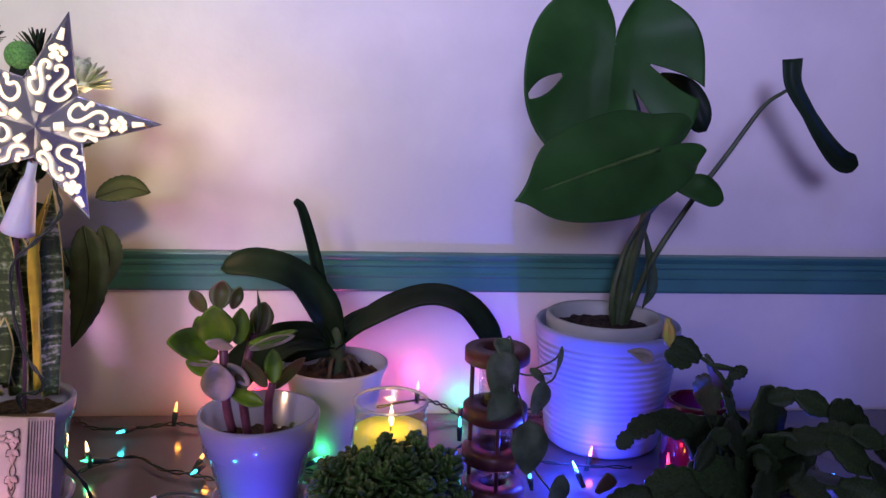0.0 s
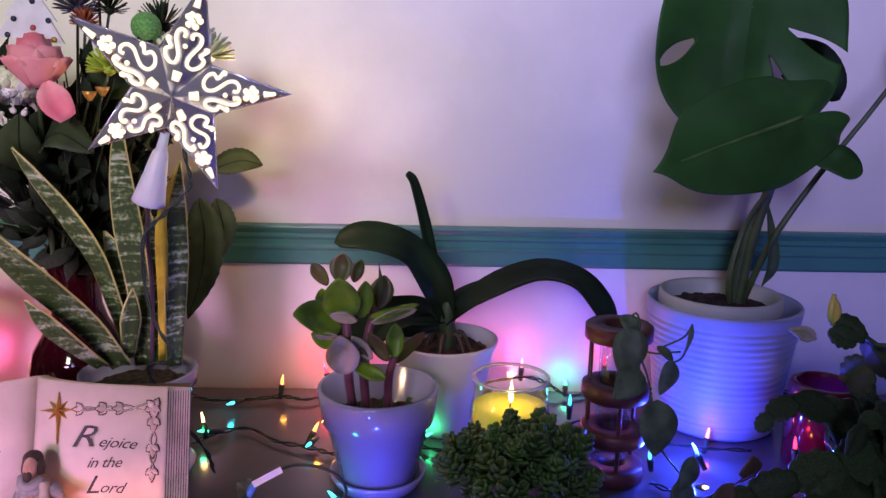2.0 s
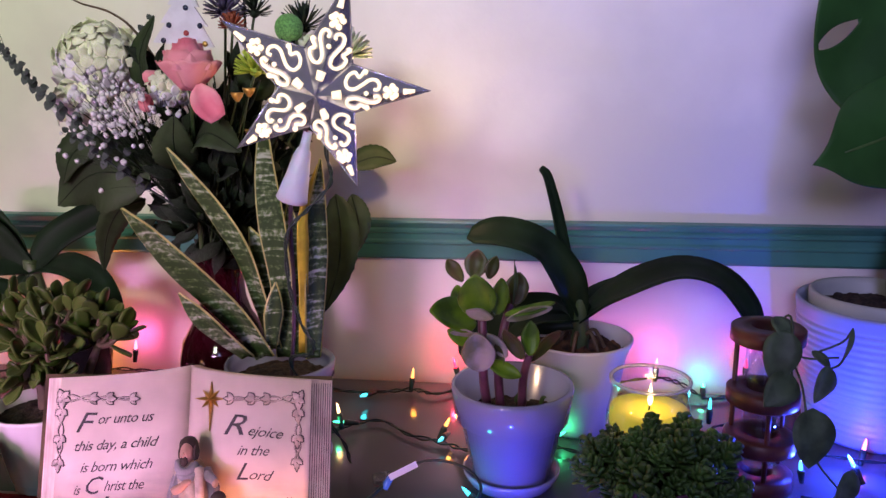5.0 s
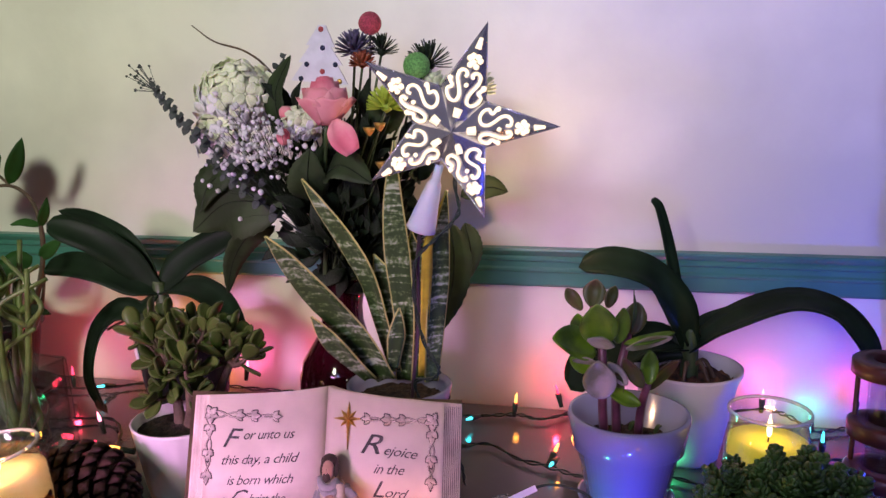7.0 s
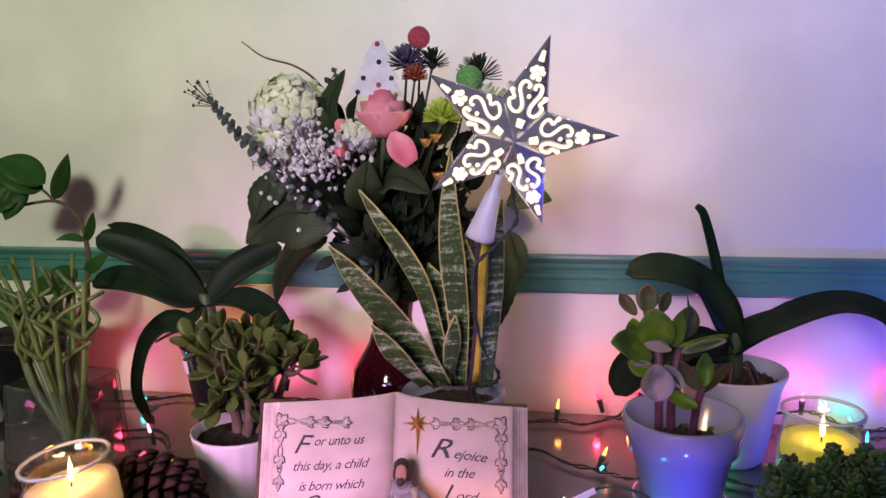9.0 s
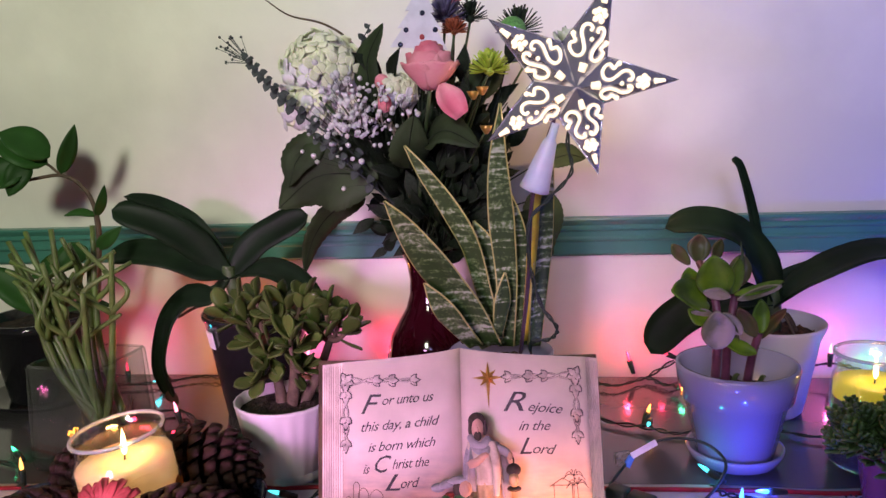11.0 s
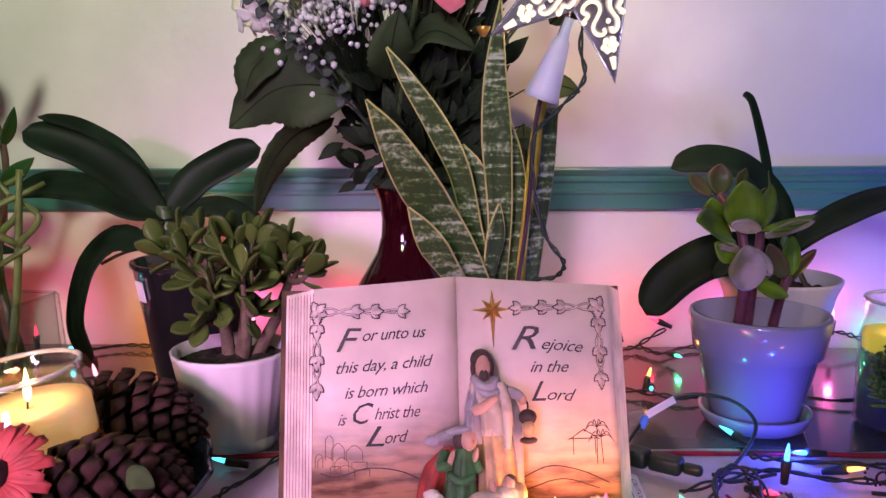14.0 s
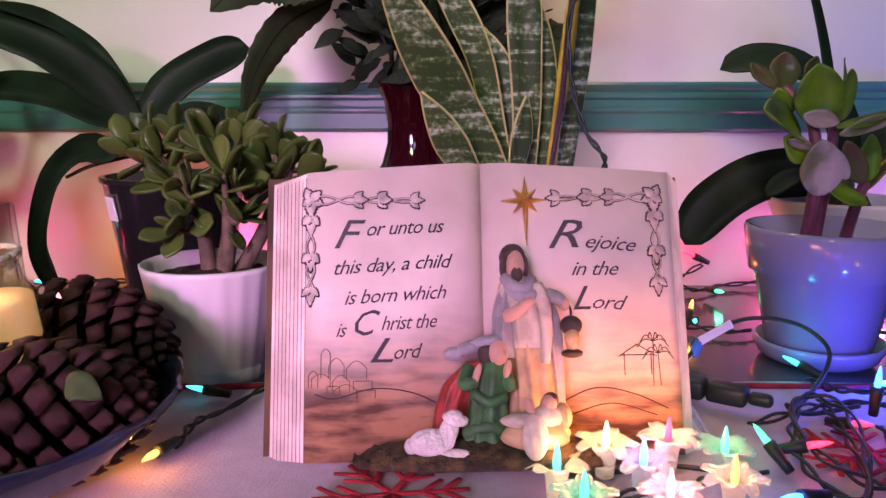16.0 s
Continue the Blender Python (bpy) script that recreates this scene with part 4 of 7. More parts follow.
def snake_plant():
    x, y = -0.415, 0.905
    t = thing("snake_plant", "variegated snake plant in white glazed pot", "potted plant", (x, y, Z0))
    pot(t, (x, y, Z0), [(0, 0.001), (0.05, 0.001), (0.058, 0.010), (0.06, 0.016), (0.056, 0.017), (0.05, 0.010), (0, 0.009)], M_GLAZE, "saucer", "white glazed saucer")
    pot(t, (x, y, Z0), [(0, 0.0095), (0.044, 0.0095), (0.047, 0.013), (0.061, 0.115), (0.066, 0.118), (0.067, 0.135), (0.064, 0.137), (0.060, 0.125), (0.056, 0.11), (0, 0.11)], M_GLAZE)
    part("soil", soil(0.057, (x, y, Z0 + 0.114), 0.004, 8), M_DIRT, t)
    for pts, w, face in (
        ([(-0.424, 0.885, 0.9), (-0.443, 0.87, 0.942), (-0.467, 0.85, 0.985), (-0.491, 0.82, 1.03), (-0.51, 0.795, 1.066), (-0.528, 0.775, 1.095)], 0.043, (-0.4, -1, 0.3)),
        ([(-0.443, 0.875, 0.903), (-0.461, 0.85, 0.936), (-0.478, 0.83, 0.967), (-0.495, 0.817, 0.994)], 0.029, (-0.4, -1, 0.3)),
        ([(-0.417, 0.905, 0.902), (-0.432, 0.9, 0.962), (-0.446, 0.89, 1.024), (-0.47, 0.88, 1.074), (-0.499, 0.87, 1.119), (-0.519, 0.865, 1.149)], 0.025, (-0.3, -1, 0)),
        ([(-0.415, 0.92, 0.906), (-0.423, 0.915, 0.967), (-0.432, 0.91, 1.019), (-0.444, 0.905, 1.052)], 0.03, (0.1, -1, 0)),
        ([(-0.418, 0.885, 0.913), (-0.412, 0.88, 0.953), (-0.406, 0.878, 0.992)], 0.021, (0.5, -0.9, 0)),
        ([(-0.408, 0.905, 0.892), (-0.405, 0.9, 0.975), (-0.409, 0.89, 1.052), (-0.411, 0.88, 1.125), (-0.406, 0.87, 1.194)], 0.03, (0.1, -1, 0)),
        ([(-0.39, 0.915, 0.89), (-0.389, 0.915, 0.973), (-0.393, 0.91, 1.038), (-0.397, 0.91, 1.082)], 0.026, (0.3, -1, 0)),
        ([(-0.374, 0.905, 0.892), (-0.367, 0.9, 0.975), (-0.359, 0.89, 1.064), (-0.347, 0.88, 1.136)], 0.028, (0.6, -0.8, 0)),
    ):
        lf = part("leaf", leaf(pts, w, "sword", face, 0.35, 0.0025, 26), M_SNAKE, t)
        c = curve(pts, 26)
        for sg in (1, -1):
            e = []
            for i, q in enumerate(c):
                tg = (c[min(i + 1, 26)] - c[max(i - 1, 0)]).normalized()
                sd = tg.cross(Vector(face)).normalized()
                up = sd.cross(tg)
                wd = max(0.0004, w / 2 * SHAPES["sword"](i / 26))
                e.append(q + sd * (sg * wd) + up * (0.35 * wd))
            part("leaf_edge", tube(e, 0.0013, 5, smooth=False), M_SNAKE_EDGE, lf, "yellow leaf margin")
    part("leaf", leaf([(-0.385, 0.9, 0.9), (-0.377, 0.89, 0.976), (-0.372, 0.88, 1.034), (-0.366, 0.872, 1.082), (-0.347, 0.868, 1.132)], 0.014, "sword", (0.4, -1, 0), 0.2, 0.002, 20), mat("yellow_leaf", (0.48, 0.38, 0.03), 0.45, vary=0.2, scale=40), t, "yellow leaf seen along its margin")


snake_plant()


M_PENCIL = mat("pencil_stem", (0.095, 0.14, 0.035), 0.4, vary=0.25, scale=40, island=0.25)


def pencil_plant():
    t = thing("square_glass_vase", "square tapered clear glass vase with a pencil cactus", "vase", (-0.955, 0.845, Z0))
    bm = bmesh.new()
    rot = Matrix.Rotation(radians(-8), 4, "Z")
    def ring(h, z, bow=0.0):
        return [Vector((-0.952, 0.862, z)) + rot @ Vector((sx * h, sy * h, 0)) for sx, sy in ((-1, -1), (1, -1), (1, 1), (-1, 1))]
    levels = [(0.055, Z0 + 0.001), (0.057, Z0 + 0.012), (0.052, Z0 + 0.142), (0.049, Z0 + 0.142), (0.052, Z0 + 0.018)]
    vs = [[bm.verts.new(p) for p in ring(h, z)] for h, z in levels]
    for a, b in zip(vs, vs[1:]):
        for k in range(4):
            bm.faces.new((a[k], a[(k + 1) % 4], b[(k + 1) % 4], b[k]))
    bm.faces.new(vs[0][::-1])
    bm.faces.new(vs[-1])
    bmesh.ops.bevel(bm, geom=bm.edges[:], offset=0.0025, segments=2, affect="EDGES")
    part("glass", bm, M_GLASSG, t, smooth=False)
    rnd = random.Random(21)
    root = Vector((-0.93, 0.855, 0.80))
    for k in range(14):
        tip = Vector((-0.975 + rnd.uniform(-0.12, 0.09), 0.862 + rnd.uniform(-0.05, 0.06), rnd.uniform(0.96, 1.06)))
        mid = root.lerp(tip, 0.5) + Vector((rnd.uniform(-0.02, 0.02), 0, -0.02))
        part("stem", tube([root + Vector((rnd.uniform(-0.02, 0.02), rnd.uniform(-0.01, 0.01), 0)), mid, tip], (0.0056, 0.0034), 7, 12), M_PENCIL, t)
        q = mid.lerp(tip, rnd.uniform(0.1, 0.5))
        for j in range(2):
            part("stem", tube([q, q + Vector((rnd.uniform(-0.03, 0.03), rnd.uniform(-0.02, 0.02), 0.03)), q + Vector((rnd.uniform(-0.045, 0.045), rnd.uniform(-0.02, 0.02), rnd.uniform(0.045, 0.085)))], (0.0042, 0.0028), 6, 8), M_PENCIL, t)
    for k in range(10):
        a = k * 0.63
        part("root", tube([root, root + Vector((0.03 * math.cos(a), 0.03 * math.sin(a), -0.015)), root + Vector((0.035 * math.cos(a + 1), 0.03 * math.sin(a + 1), 0.03))], 0.0009, 5, 10), M_BROWNLEAF, t)


pencil_plant()


def climbing_plant():
    x, y = -1.13, 1.02
    t = thing("wax_plant", "climbing plant with fleshy leaves in dark plastic pot", "potted plant", (x, y, Z0))
    pot(t, (x, y, Z0), [(0, 0.008), (0.055, 0.008), (0.058, 0.012), (0.075, 0.125), (0.08, 0.127), (0.08, 0.14), (0.075, 0.14), (0.07, 0.12), (0, 0.12)], M_BLACKPOT)
    part("soil", soil(0.071, (x, y, Z0 + 0.124), 0.004, 12), M_DIRT, t)
    pot(t, (x, y, Z0), [(0, 0.001), (0.07, 0.001), (0.09, 0.012), (0.092, 0.016), (0.088, 0.016), (0.068, 0.007), (0, 0.007)], M_BLACKPOT, "saucer", "black saucer with gravel")
    part("vine", tube([(-1.06, 1.02, 0.87), (-1.015, 1.0, 0.95), (-1.0, 1.0, 1.01), (-1.0, 1.0, 1.055), (-1.02, 1.01, 1.09), (-1.055, 1.01, 1.112), (-1.12, 1.01, 1.105)], (0.0045, 0.0025), 8, 36), M_WOODSTEM, t)
    part("vine", tube([(-1.05, 1.02, 0.87), (-1.012, 1.005, 0.94), (-1.005, 1.005, 1.02), (-1.006, 1.005, 1.06)], (0.003, 0.002), 8, 24), M_WOODSTEM, t)
    part("vine", tube([(-1.055, 1.01, 1.112), (-1.085, 1.01, 1.135), (-1.12, 1.0, 1.14)], 0.0022, 7), M_WOODSTEM, t)
    for a, b, w, f in (((-1.056, 1.01, 1.115), (-1.02, 1.005, 1.188), 0.026, (0.7, -0.7, 0.2)), ((-1.075, 1.01, 1.13), (-1.145, 0.99, 1.165), 0.05, (0, -0.8, 0.6)), ((-1.07, 1.01, 1.14), (-1.13, 0.985, 1.18), 0.055, (-0.2, -0.7, 0.8)),
                       ((-1.10, 1.0, 1.14), (-1.125, 0.98, 1.085), 0.036, (0.4, -1, 0)), ((-1.105, 1.0, 1.13), (-1.16, 0.98, 1.10), 0.05, (0, -1, 0.3)), ((-1.0, 1.0, 1.05), (-0.975, 0.99, 1.098), 0.016, (0.7, -0.7, 0)),
                       ((-1.0, 1.0, 1.05), (-1.045, 0.99, 1.052), 0.016, (0, -0.6, 0.8)), ((-1.005, 1.0, 1.0), (-0.955, 0.99, 1.035), 0.022, (0.4, -0.9, 0)), ((-1.02, 1.0, 1.0), (-1.06, 0.97, 0.975), 0.04, (0.2, -0.8, 0.5)),
                       ((-1.03, 1.0, 0.985), (-1.10, 0.97, 0.96), 0.045, (0, -0.7, 0.7)), ((-1.08, 1.0, 0.90), (-0.975, 0.97, 0.918), 0.032, (0, -0.4, 1)), ((-1.1, 1.0, 0.9), (-1.02, 0.96, 0.935), 0.04, (0, -0.4, 1)), ((-1.1, 1.0, 0.9), (-1.19, 0.98, 0.98), 0.05, (0.2, -0.8, 0.6))):
        a, b = Vector(a), Vector(b)
        part("leaf", leaf([a, a.lerp(b, 0.5) + Vector(f) * 0.006, b], w, "ovate", f, 0.25, 0.002, 12), M_MON, t)
    t.location += Vector((-0.031, 0.05, 0))


climbing_plant()

# ---- vase of flowers ----


def bouquet():
    x, y = -0.512, 0.975
    t = thing("flower_vase", "dark red glass vase with mixed bouquet of flowers", "flower vase", (x, y, Z0))
    part("vase", lathe([(0, 0.001), (0.036, 0.001), (0.041, 0.006), (0.052, 0.045), (0.061, 0.09), (0.0615, 0.115), (0.056, 0.138), (0.044, 0.158), (0.034, 0.175), (0.0285, 0.195), (0.0275, 0.215), (0.031, 0.237), (0.038, 0.252), (0.040, 0.257), (0.038, 0.257), (0.028, 0.235), (0.025, 0.215), (0.026, 0.19), (0, 0.12)], (x, y, Z0), 56), M_REDGLASS, t, "dark red glass vase")
    rnd = random.Random(17)
    mouth = Vector((x, y, 1.0))

    def stalk(tip, r=0.0016, material=M_STEM):
        tip = Vector(tip)
        o = mouth + Vector((rnd.uniform(-0.02, 0.02), rnd.uniform(-0.02, 0.02), -0.03))
        part("stalk", tube([o, o.lerp(tip, 0.5) + Vector((0, 0, 0.02)), tip], (r * 1.2, r), 6, 12), material, t)

    # white-green hydrangea head
    petal = bmesh.new()
    for k in range(4):
        d = Vector((math.cos(k * 1.571), math.sin(k * 1.571), 0))
        leaf([d * 0.06, d * 0.5 + Vector((0, 0, 0.1)), d * 0.98], 0.75, "petal", (0, 0, 1), 0.1, 0.04, 6, petal)
    ball(0.1, (0, 0, 0.06), 1, None, petal)
    floret = mesh_of("floret", petal, M_HYD)
    floret_w = floret.copy()
    floret_w.materials[0] = M_WHITEFL

    def cluster(c, r, n, size, squash=0.85, turn=0):
        c = Vector(c)
        core = part("flower_head", ball(r * 0.82, c, 2, rough=0.1), M_HYD, t)
        for i in range(n):
            z = 1 - 1.75 * (i + 0.5) / n
            a = i * 2.39996 + turn
            q = math.sqrt(max(0, 1 - z * z))
            d = Vector((q * math.cos(a), q * math.sin(a), z * squash))
            p = c + d * r * rnd.uniform(0.84, 1.12)
            m = Matrix.Translation(p) @ Vector((0, 0, 1)).rotation_difference(d + Vector((rnd.uniform(-0.5, 0.5), rnd.uniform(-0.5, 0.5), rnd.uniform(-0.3, 0.3)))).to_matrix().to_4x4() @ Matrix.Rotation(rnd.uniform(0, 3), 4, "Z") @ Matrix.Scale(size * rnd.uniform(0.8, 1.15), 4)
            put("floret", floret_w if z < -0.15 else floret, core, m)

    cluster((-0.636, 0.945, 1.246), 0.044, 100, 0.0195)
    cluster((-0.652, 0.93, 1.198), 0.028, 34, 0.0195)
    cluster((-0.530, 0.905, 1.212), 0.020, 36, 0.0125, 0.9, 1)
    stalk((-0.628, 0.90, 1.21), 0.002)
    stalk((-0.53, 0.905, 1.195), 0.002)

    # baby's breath
    bm, st = bmesh.new(), bmesh.new()
    for k in range(230):
        p = Vector((-0.574 + rnd.gauss(0, 0.027), 0.865 + rnd.gauss(0, 0.016), 1.186 + rnd.gauss(0, 0.021)))
        ball(rnd.uniform(0.0018, 0.0040), p, 1, None, bm, 0.35)
        tube([p, p.lerp(Vector((-0.55, 0.93, 1.08)), 0.5) + Vector((0, 0, 0.01)), (-0.545, 0.94, 1.07)], 0.00025, 3, 4, st)
    tagged(part("filler_blossom", bm, M_WHITEFL, t, "tiny white filler blossoms"), kind="stuff")
    tagged(part("filler_stem", st, M_FOL, t), kind="stuff")

    # pink rose and the open petal below it
    c = Vector((-0.486, 0.865, 1.212))
    stalk(c, 0.0024)
    rose = part("rose", ball(0.011, c + Vector((0, 0, 0.014)), 2, rough=0.15), M_ROSE, t, "pink rose in bloom")
    for ring, n, r, h, w, openness in ((0, 3, 0.007, 0.054, 0.019, -0.25), (1, 4, 0.012, 0.053, 0.027, -0.2), (2, 5, 0.018, 0.049, 0.034, -0.1), (3, 5, 0.023, 0.044, 0.040, 0.25), (4, 5, 0.026, 0.034, 0.042, 0.6)):
        for k in range(n):
            a = k * 2 * math.pi / n + ring * 0.7
            d = Vector((math.cos(a), math.sin(a), 0))
            base = c + d * r * 0.35
            p1 = c + d * r + Vector((0, 0, h * 0.5))
            p2 = c + d * (r + openness * 0.016) + Vector((0, 0, h - openness * 0.008))
            part("petal", leaf([base, p1, p2], w, "petal", -d + Vector((0, 0, 0.2)), 0.45, 0.0009, 8), M_ROSE, rose)
    part("petal", leaf([(-0.472, 0.856, 1.218), (-0.463, 0.850, 1.201), (-0.449, 0.849, 1.181)], 0.032, "petal", (0.3, -1, 0.2), 0.5, 0.001, 8), M_ROSE, rose)
    part("bud", ball(0.0085, (-0.541, 0.868, 1.198), 2, rough=0.2, squash=(1, 1, 1.25)), M_ROSE, t, "pink bud")
    part("bud", ball(0.010, (-0.548, 0.90, 1.225), 2, rough=0.3), M_ROSE, t, "pink bud")

    # chartreuse pompon, orange and violet blooms, cream blooms
    def pompon(c, r, n, material, lab, w=0.005):
        c = Vector(c)
        core = part("bloom", ball(r * 0.3, c, 1), material, t, lab)
        b = bmesh.new()
        for k in range(n):
            a, z = k * 2.4, 1 - 1.3 * (k + 0.5) / n
            q = math.sqrt(1 - z * z)
            d = Vector((q * math.cos(a), -abs(z) * 0.6 + q * math.sin(a) * 0.5, z + 0.1)).normalized()
            leaf([c + d * r * 0.2, c + d * r * 0.6, c + d * r + Vector((0, 0, 0.002))], w, "petal", (0, -0.2, 1), 0.3, 0.0006, 4, b, cross=2)
        tagged(part("ray_petal", b, material, core), kind="stuff")
        stalk(c)

    pompon((-0.418, 0.885, 1.232), 0.024, 60, M_MUM, "spiky chartreuse bloom")
    pompon((-0.463, 0.94, 1.283), 0.017, 40, mat("orange_petal", (0.30, 0.07, 0.03), 0.6, vary=0.3, scale=70), "rust orange bloom")
    pompon((-0.475, 0.95, 1.30), 0.026, 50, mat("violet_petal", (0.09, 0.075, 0.14), 0.6, vary=0.3, scale=70), "grey violet bloom", 0.006)
    pompon((-0.325, 0.93, 1.250), 0.030, 40, M_HYD, "cream ragged bloom", 0.011)
    pompon((-0.375, 0.95, 1.245), 0.030, 40, M_HYD, "cream ragged bloom", 0.011)
    pompon((-0.445, 0.965, 1.30), 0.022, 36, M_FOL, "dark leafy tuft", 0.004)
    pompon((-0.385, 0.965, 1.283), 0.030, 40, M_FOL, "dark leafy tuft", 0.004)
    for c in ((-0.437, 0.875, 1.205), (-0.423, 0.875, 1.165), (-0.427, 0.885, 1.21)):
        part("seed_cup", lathe([(0.002, -0.006), (0.006, 0), (0.0075, 0.004), (0.006, 0.004), (0.002, 0)], c, 14), M_GOLD, t, "tan dried seed cup")
        stalk(c, 0.001)

    # picks
    part("ball_pick", ball(0.0150, (-0.470, 1.0, 1.338), 3, rough=0.02), mat("red_glitter", (0.45, 0.06, 0.10), 0.6, vary=0.3, scale=400, bump=0.6, bump_scale=900), t, "glittery red ball on stick")
    part("pick_stick", tube([(-0.470, 1.0, 1.325), (-0.474, 1.0, 1.24), (-0.50, 1.0, 1.0)], 0.0016, 6), M_FOL, t)
    part("ball_pick", ball(0.0165, (-0.392, 0.93, 1.280), 3, rough=0.03), mat("green_glitter", (0.16, 0.42, 0.10), 0.6, vary=0.3, scale=400, bump=0.6, bump_scale=900), t, "glittery green ball on stick")
    part("pick_stick", tube([(-0.392, 0.93, 1.27), (-0.43, 0.95, 1.15), (-0.50, 1.0, 1.0)], 0.0016, 6), M_FOL, t)
    bm = bmesh.new()
    out = [(-0.034, 0), (-0.020, 0.022), (-0.026, 0.022), (-0.013, 0.042), (-0.018, 0.042), (-0.004, 0.066), (0.004, 0.066), (0.016, 0.042), (0.011, 0.042), (0.026, 0.022), (0.020, 0.022), (0.034, 0.0)]
    fr, bk = [bm.verts.new((u, 0, v)) for u, v in out], [bm.verts.new((u, 0.005, v)) for u, v in out]
    bm.faces.new(fr[::-1])
    bm.faces.new(bk)
    for k in range(len(out)):
        j = (k + 1) % len(out)
        bm.faces.new((fr[k], fr[j], bk[j], bk[k]))
    mt = Matrix.Translation((-0.500, 0.886, 1.261)) @ Matrix.Rotation(radians(5), 4, "Y") @ Matrix.Rotation(radians(8), 4, "Z")
    bmesh.ops.transform(bm, matrix=mt, verts=bm.verts)
    tree = part("tree_pick", bm, mat("white_felt", (0.70, 0.68, 0.74), 0.7, vary=0.06, scale=60, bump=0.2), t, "white felt tree with dark dots", smooth=False)
    for k, (u, v) in enumerate(((-0.001, 0.061), (0.002, 0.040), (-0.016, 0.020), (0.018, 0.022), (0.003, 0.013), (-0.022, 0.003), (0.024, 0.003))):
        part("dot", ball(0.0032, mt @ Vector((u, -0.0005, v)), 2, squash=(1, 0.5, 1)), (M_DAISY, M_BOWL, M_BOWL, M_BOWL, M_DAISY, M_BOWL, M_GOLD)[k], tree)
    part("pick_stick", tube([(-0.502, 0.89, 1.264), (-0.51, 0.93, 1.15), (-0.51, 1.0, 1.0)], 0.0015, 6), M_FOL, t)

    # eucalyptus sprigs and a bare twig
    me = mesh_of("leaf", leaf([(0, 0, 0), (0, 0.5, 0.05), (0, 1, 0)], 0.85, "ovate", (0, 0, 1), 0.2, 0.03, 6), M_EUC)
    fo = mesh_of("leaf", leaf([(0, 0, 0), (0, 0.5, 0.08), (0, 1, -0.05)], 0.42, "lance", (0, 0, 1), 0.2, 0.02, 6), M_FOL)
    for pts, n, s in (([(-0.53, 0.97, 1.02), (-0.575, 0.90, 1.125), (-0.638, 0.87, 1.186), (-0.680, 0.87, 1.227), (-0.706, 0.868, 1.261)], 50, 0.016), ([(-0.53, 0.96, 1.05), (-0.57, 0.93, 1.15), (-0.585, 0.95, 1.26), (-0.575, 0.97, 1.30)], 20, 0.014), ([(-0.53, 0.95, 1.05), (-0.59, 0.87, 1.13), (-0.63, 0.85, 1.17)], 26, 0.014)):
        part("sprig", tube(pts, (0.0016, 0.0007), 6, 24), M_EUC, t, "grey eucalyptus sprig")
        c = curve(pts, n)
        for k in range(int(n * 0.3), n):
            a = k * 2.1
            d = Vector((math.cos(a), -0.3 + 0.3 * math.sin(a * 1.3), math.sin(a))).normalized()
            put("leaf", me, t, frame_to(c[k], c[k] + d, (0.2, -1, 0.4)) @ Matrix.Scale(s * (1.15 - 0.6 * k / n), 4))
    bm = bmesh.new()
    for k in range(26):
        p = Vector((-0.712, 0.868, 1.266)) + Vector((rnd.uniform(-0.03, 0.012), 0, rnd.uniform(-0.022, 0.018)))
        tube([(-0.700, 0.868, 1.252), p], 0.0004, 3, 3, bm)
        ball(0.0018, p, 1, None, bm)
    tagged(part("seed_spray", bm, M_EUC, t), kind="stuff")
    part("twig", tube([(-0.55, 0.97, 1.2), (-0.60, 0.98, 1.275), (-0.64, 0.99, 1.305), (-0.69, 1.0, 1.32), (-0.722, 1.0, 1.342)], (0.0022, 0.0009), 6, 24), M_WOODSTEM, t, "bare curved brown twig")

    # dark foliage filling the middle
    for k in range(230):
        a = rnd.uniform(0, 6.283)
        tip = Vector((-0.485 + 0.105 * math.cos(a) * rnd.uniform(0.2, 1) + 0.01, 0.94 + 0.06 * math.sin(a) * rnd.uniform(0.2, 1), rnd.uniform(1.05, 1.25)))
        o = mouth + Vector((rnd.uniform(-0.025, 0.025), rnd.uniform(-0.025, 0.02), 0))
        if k % 3 == 0:
            part("stalk", tube([o, o.lerp(tip, 0.5) + Vector((0, -0.005, 0.01)), tip], (0.0016, 0.0009), 5, 8), M_FOL, t)
        d = (tip - o).normalized() + Vector((rnd.uniform(-0.7, 0.7), rnd.uniform(-0.6, 0.2), rnd.uniform(-0.5, 0.5)))
        q = o.lerp(tip, rnd.uniform(0.45, 1.0))
        put("leaf", fo, t, frame_to(q, q + d, (rnd.uniform(-0.6, 0.6), -1, 0.5)) @ Matrix.Scale(rnd.uniform(0.025, 0.055), 4))
    for k in range(120):
        q = mouth + Vector((rnd.uniform(-0.065, 0.06), rnd.uniform(-0.04, 0.03), rnd.uniform(0.005, 0.12)))
        d = Vector((rnd.uniform(-1, 0.5), -0.4, rnd.uniform(-0.6, 0.9)))
        put("leaf", fo, t, frame_to(q, q + d, (0.3, -1, 0.4)) @ Matrix.Scale(rnd.uniform(0.024, 0.046), 4))
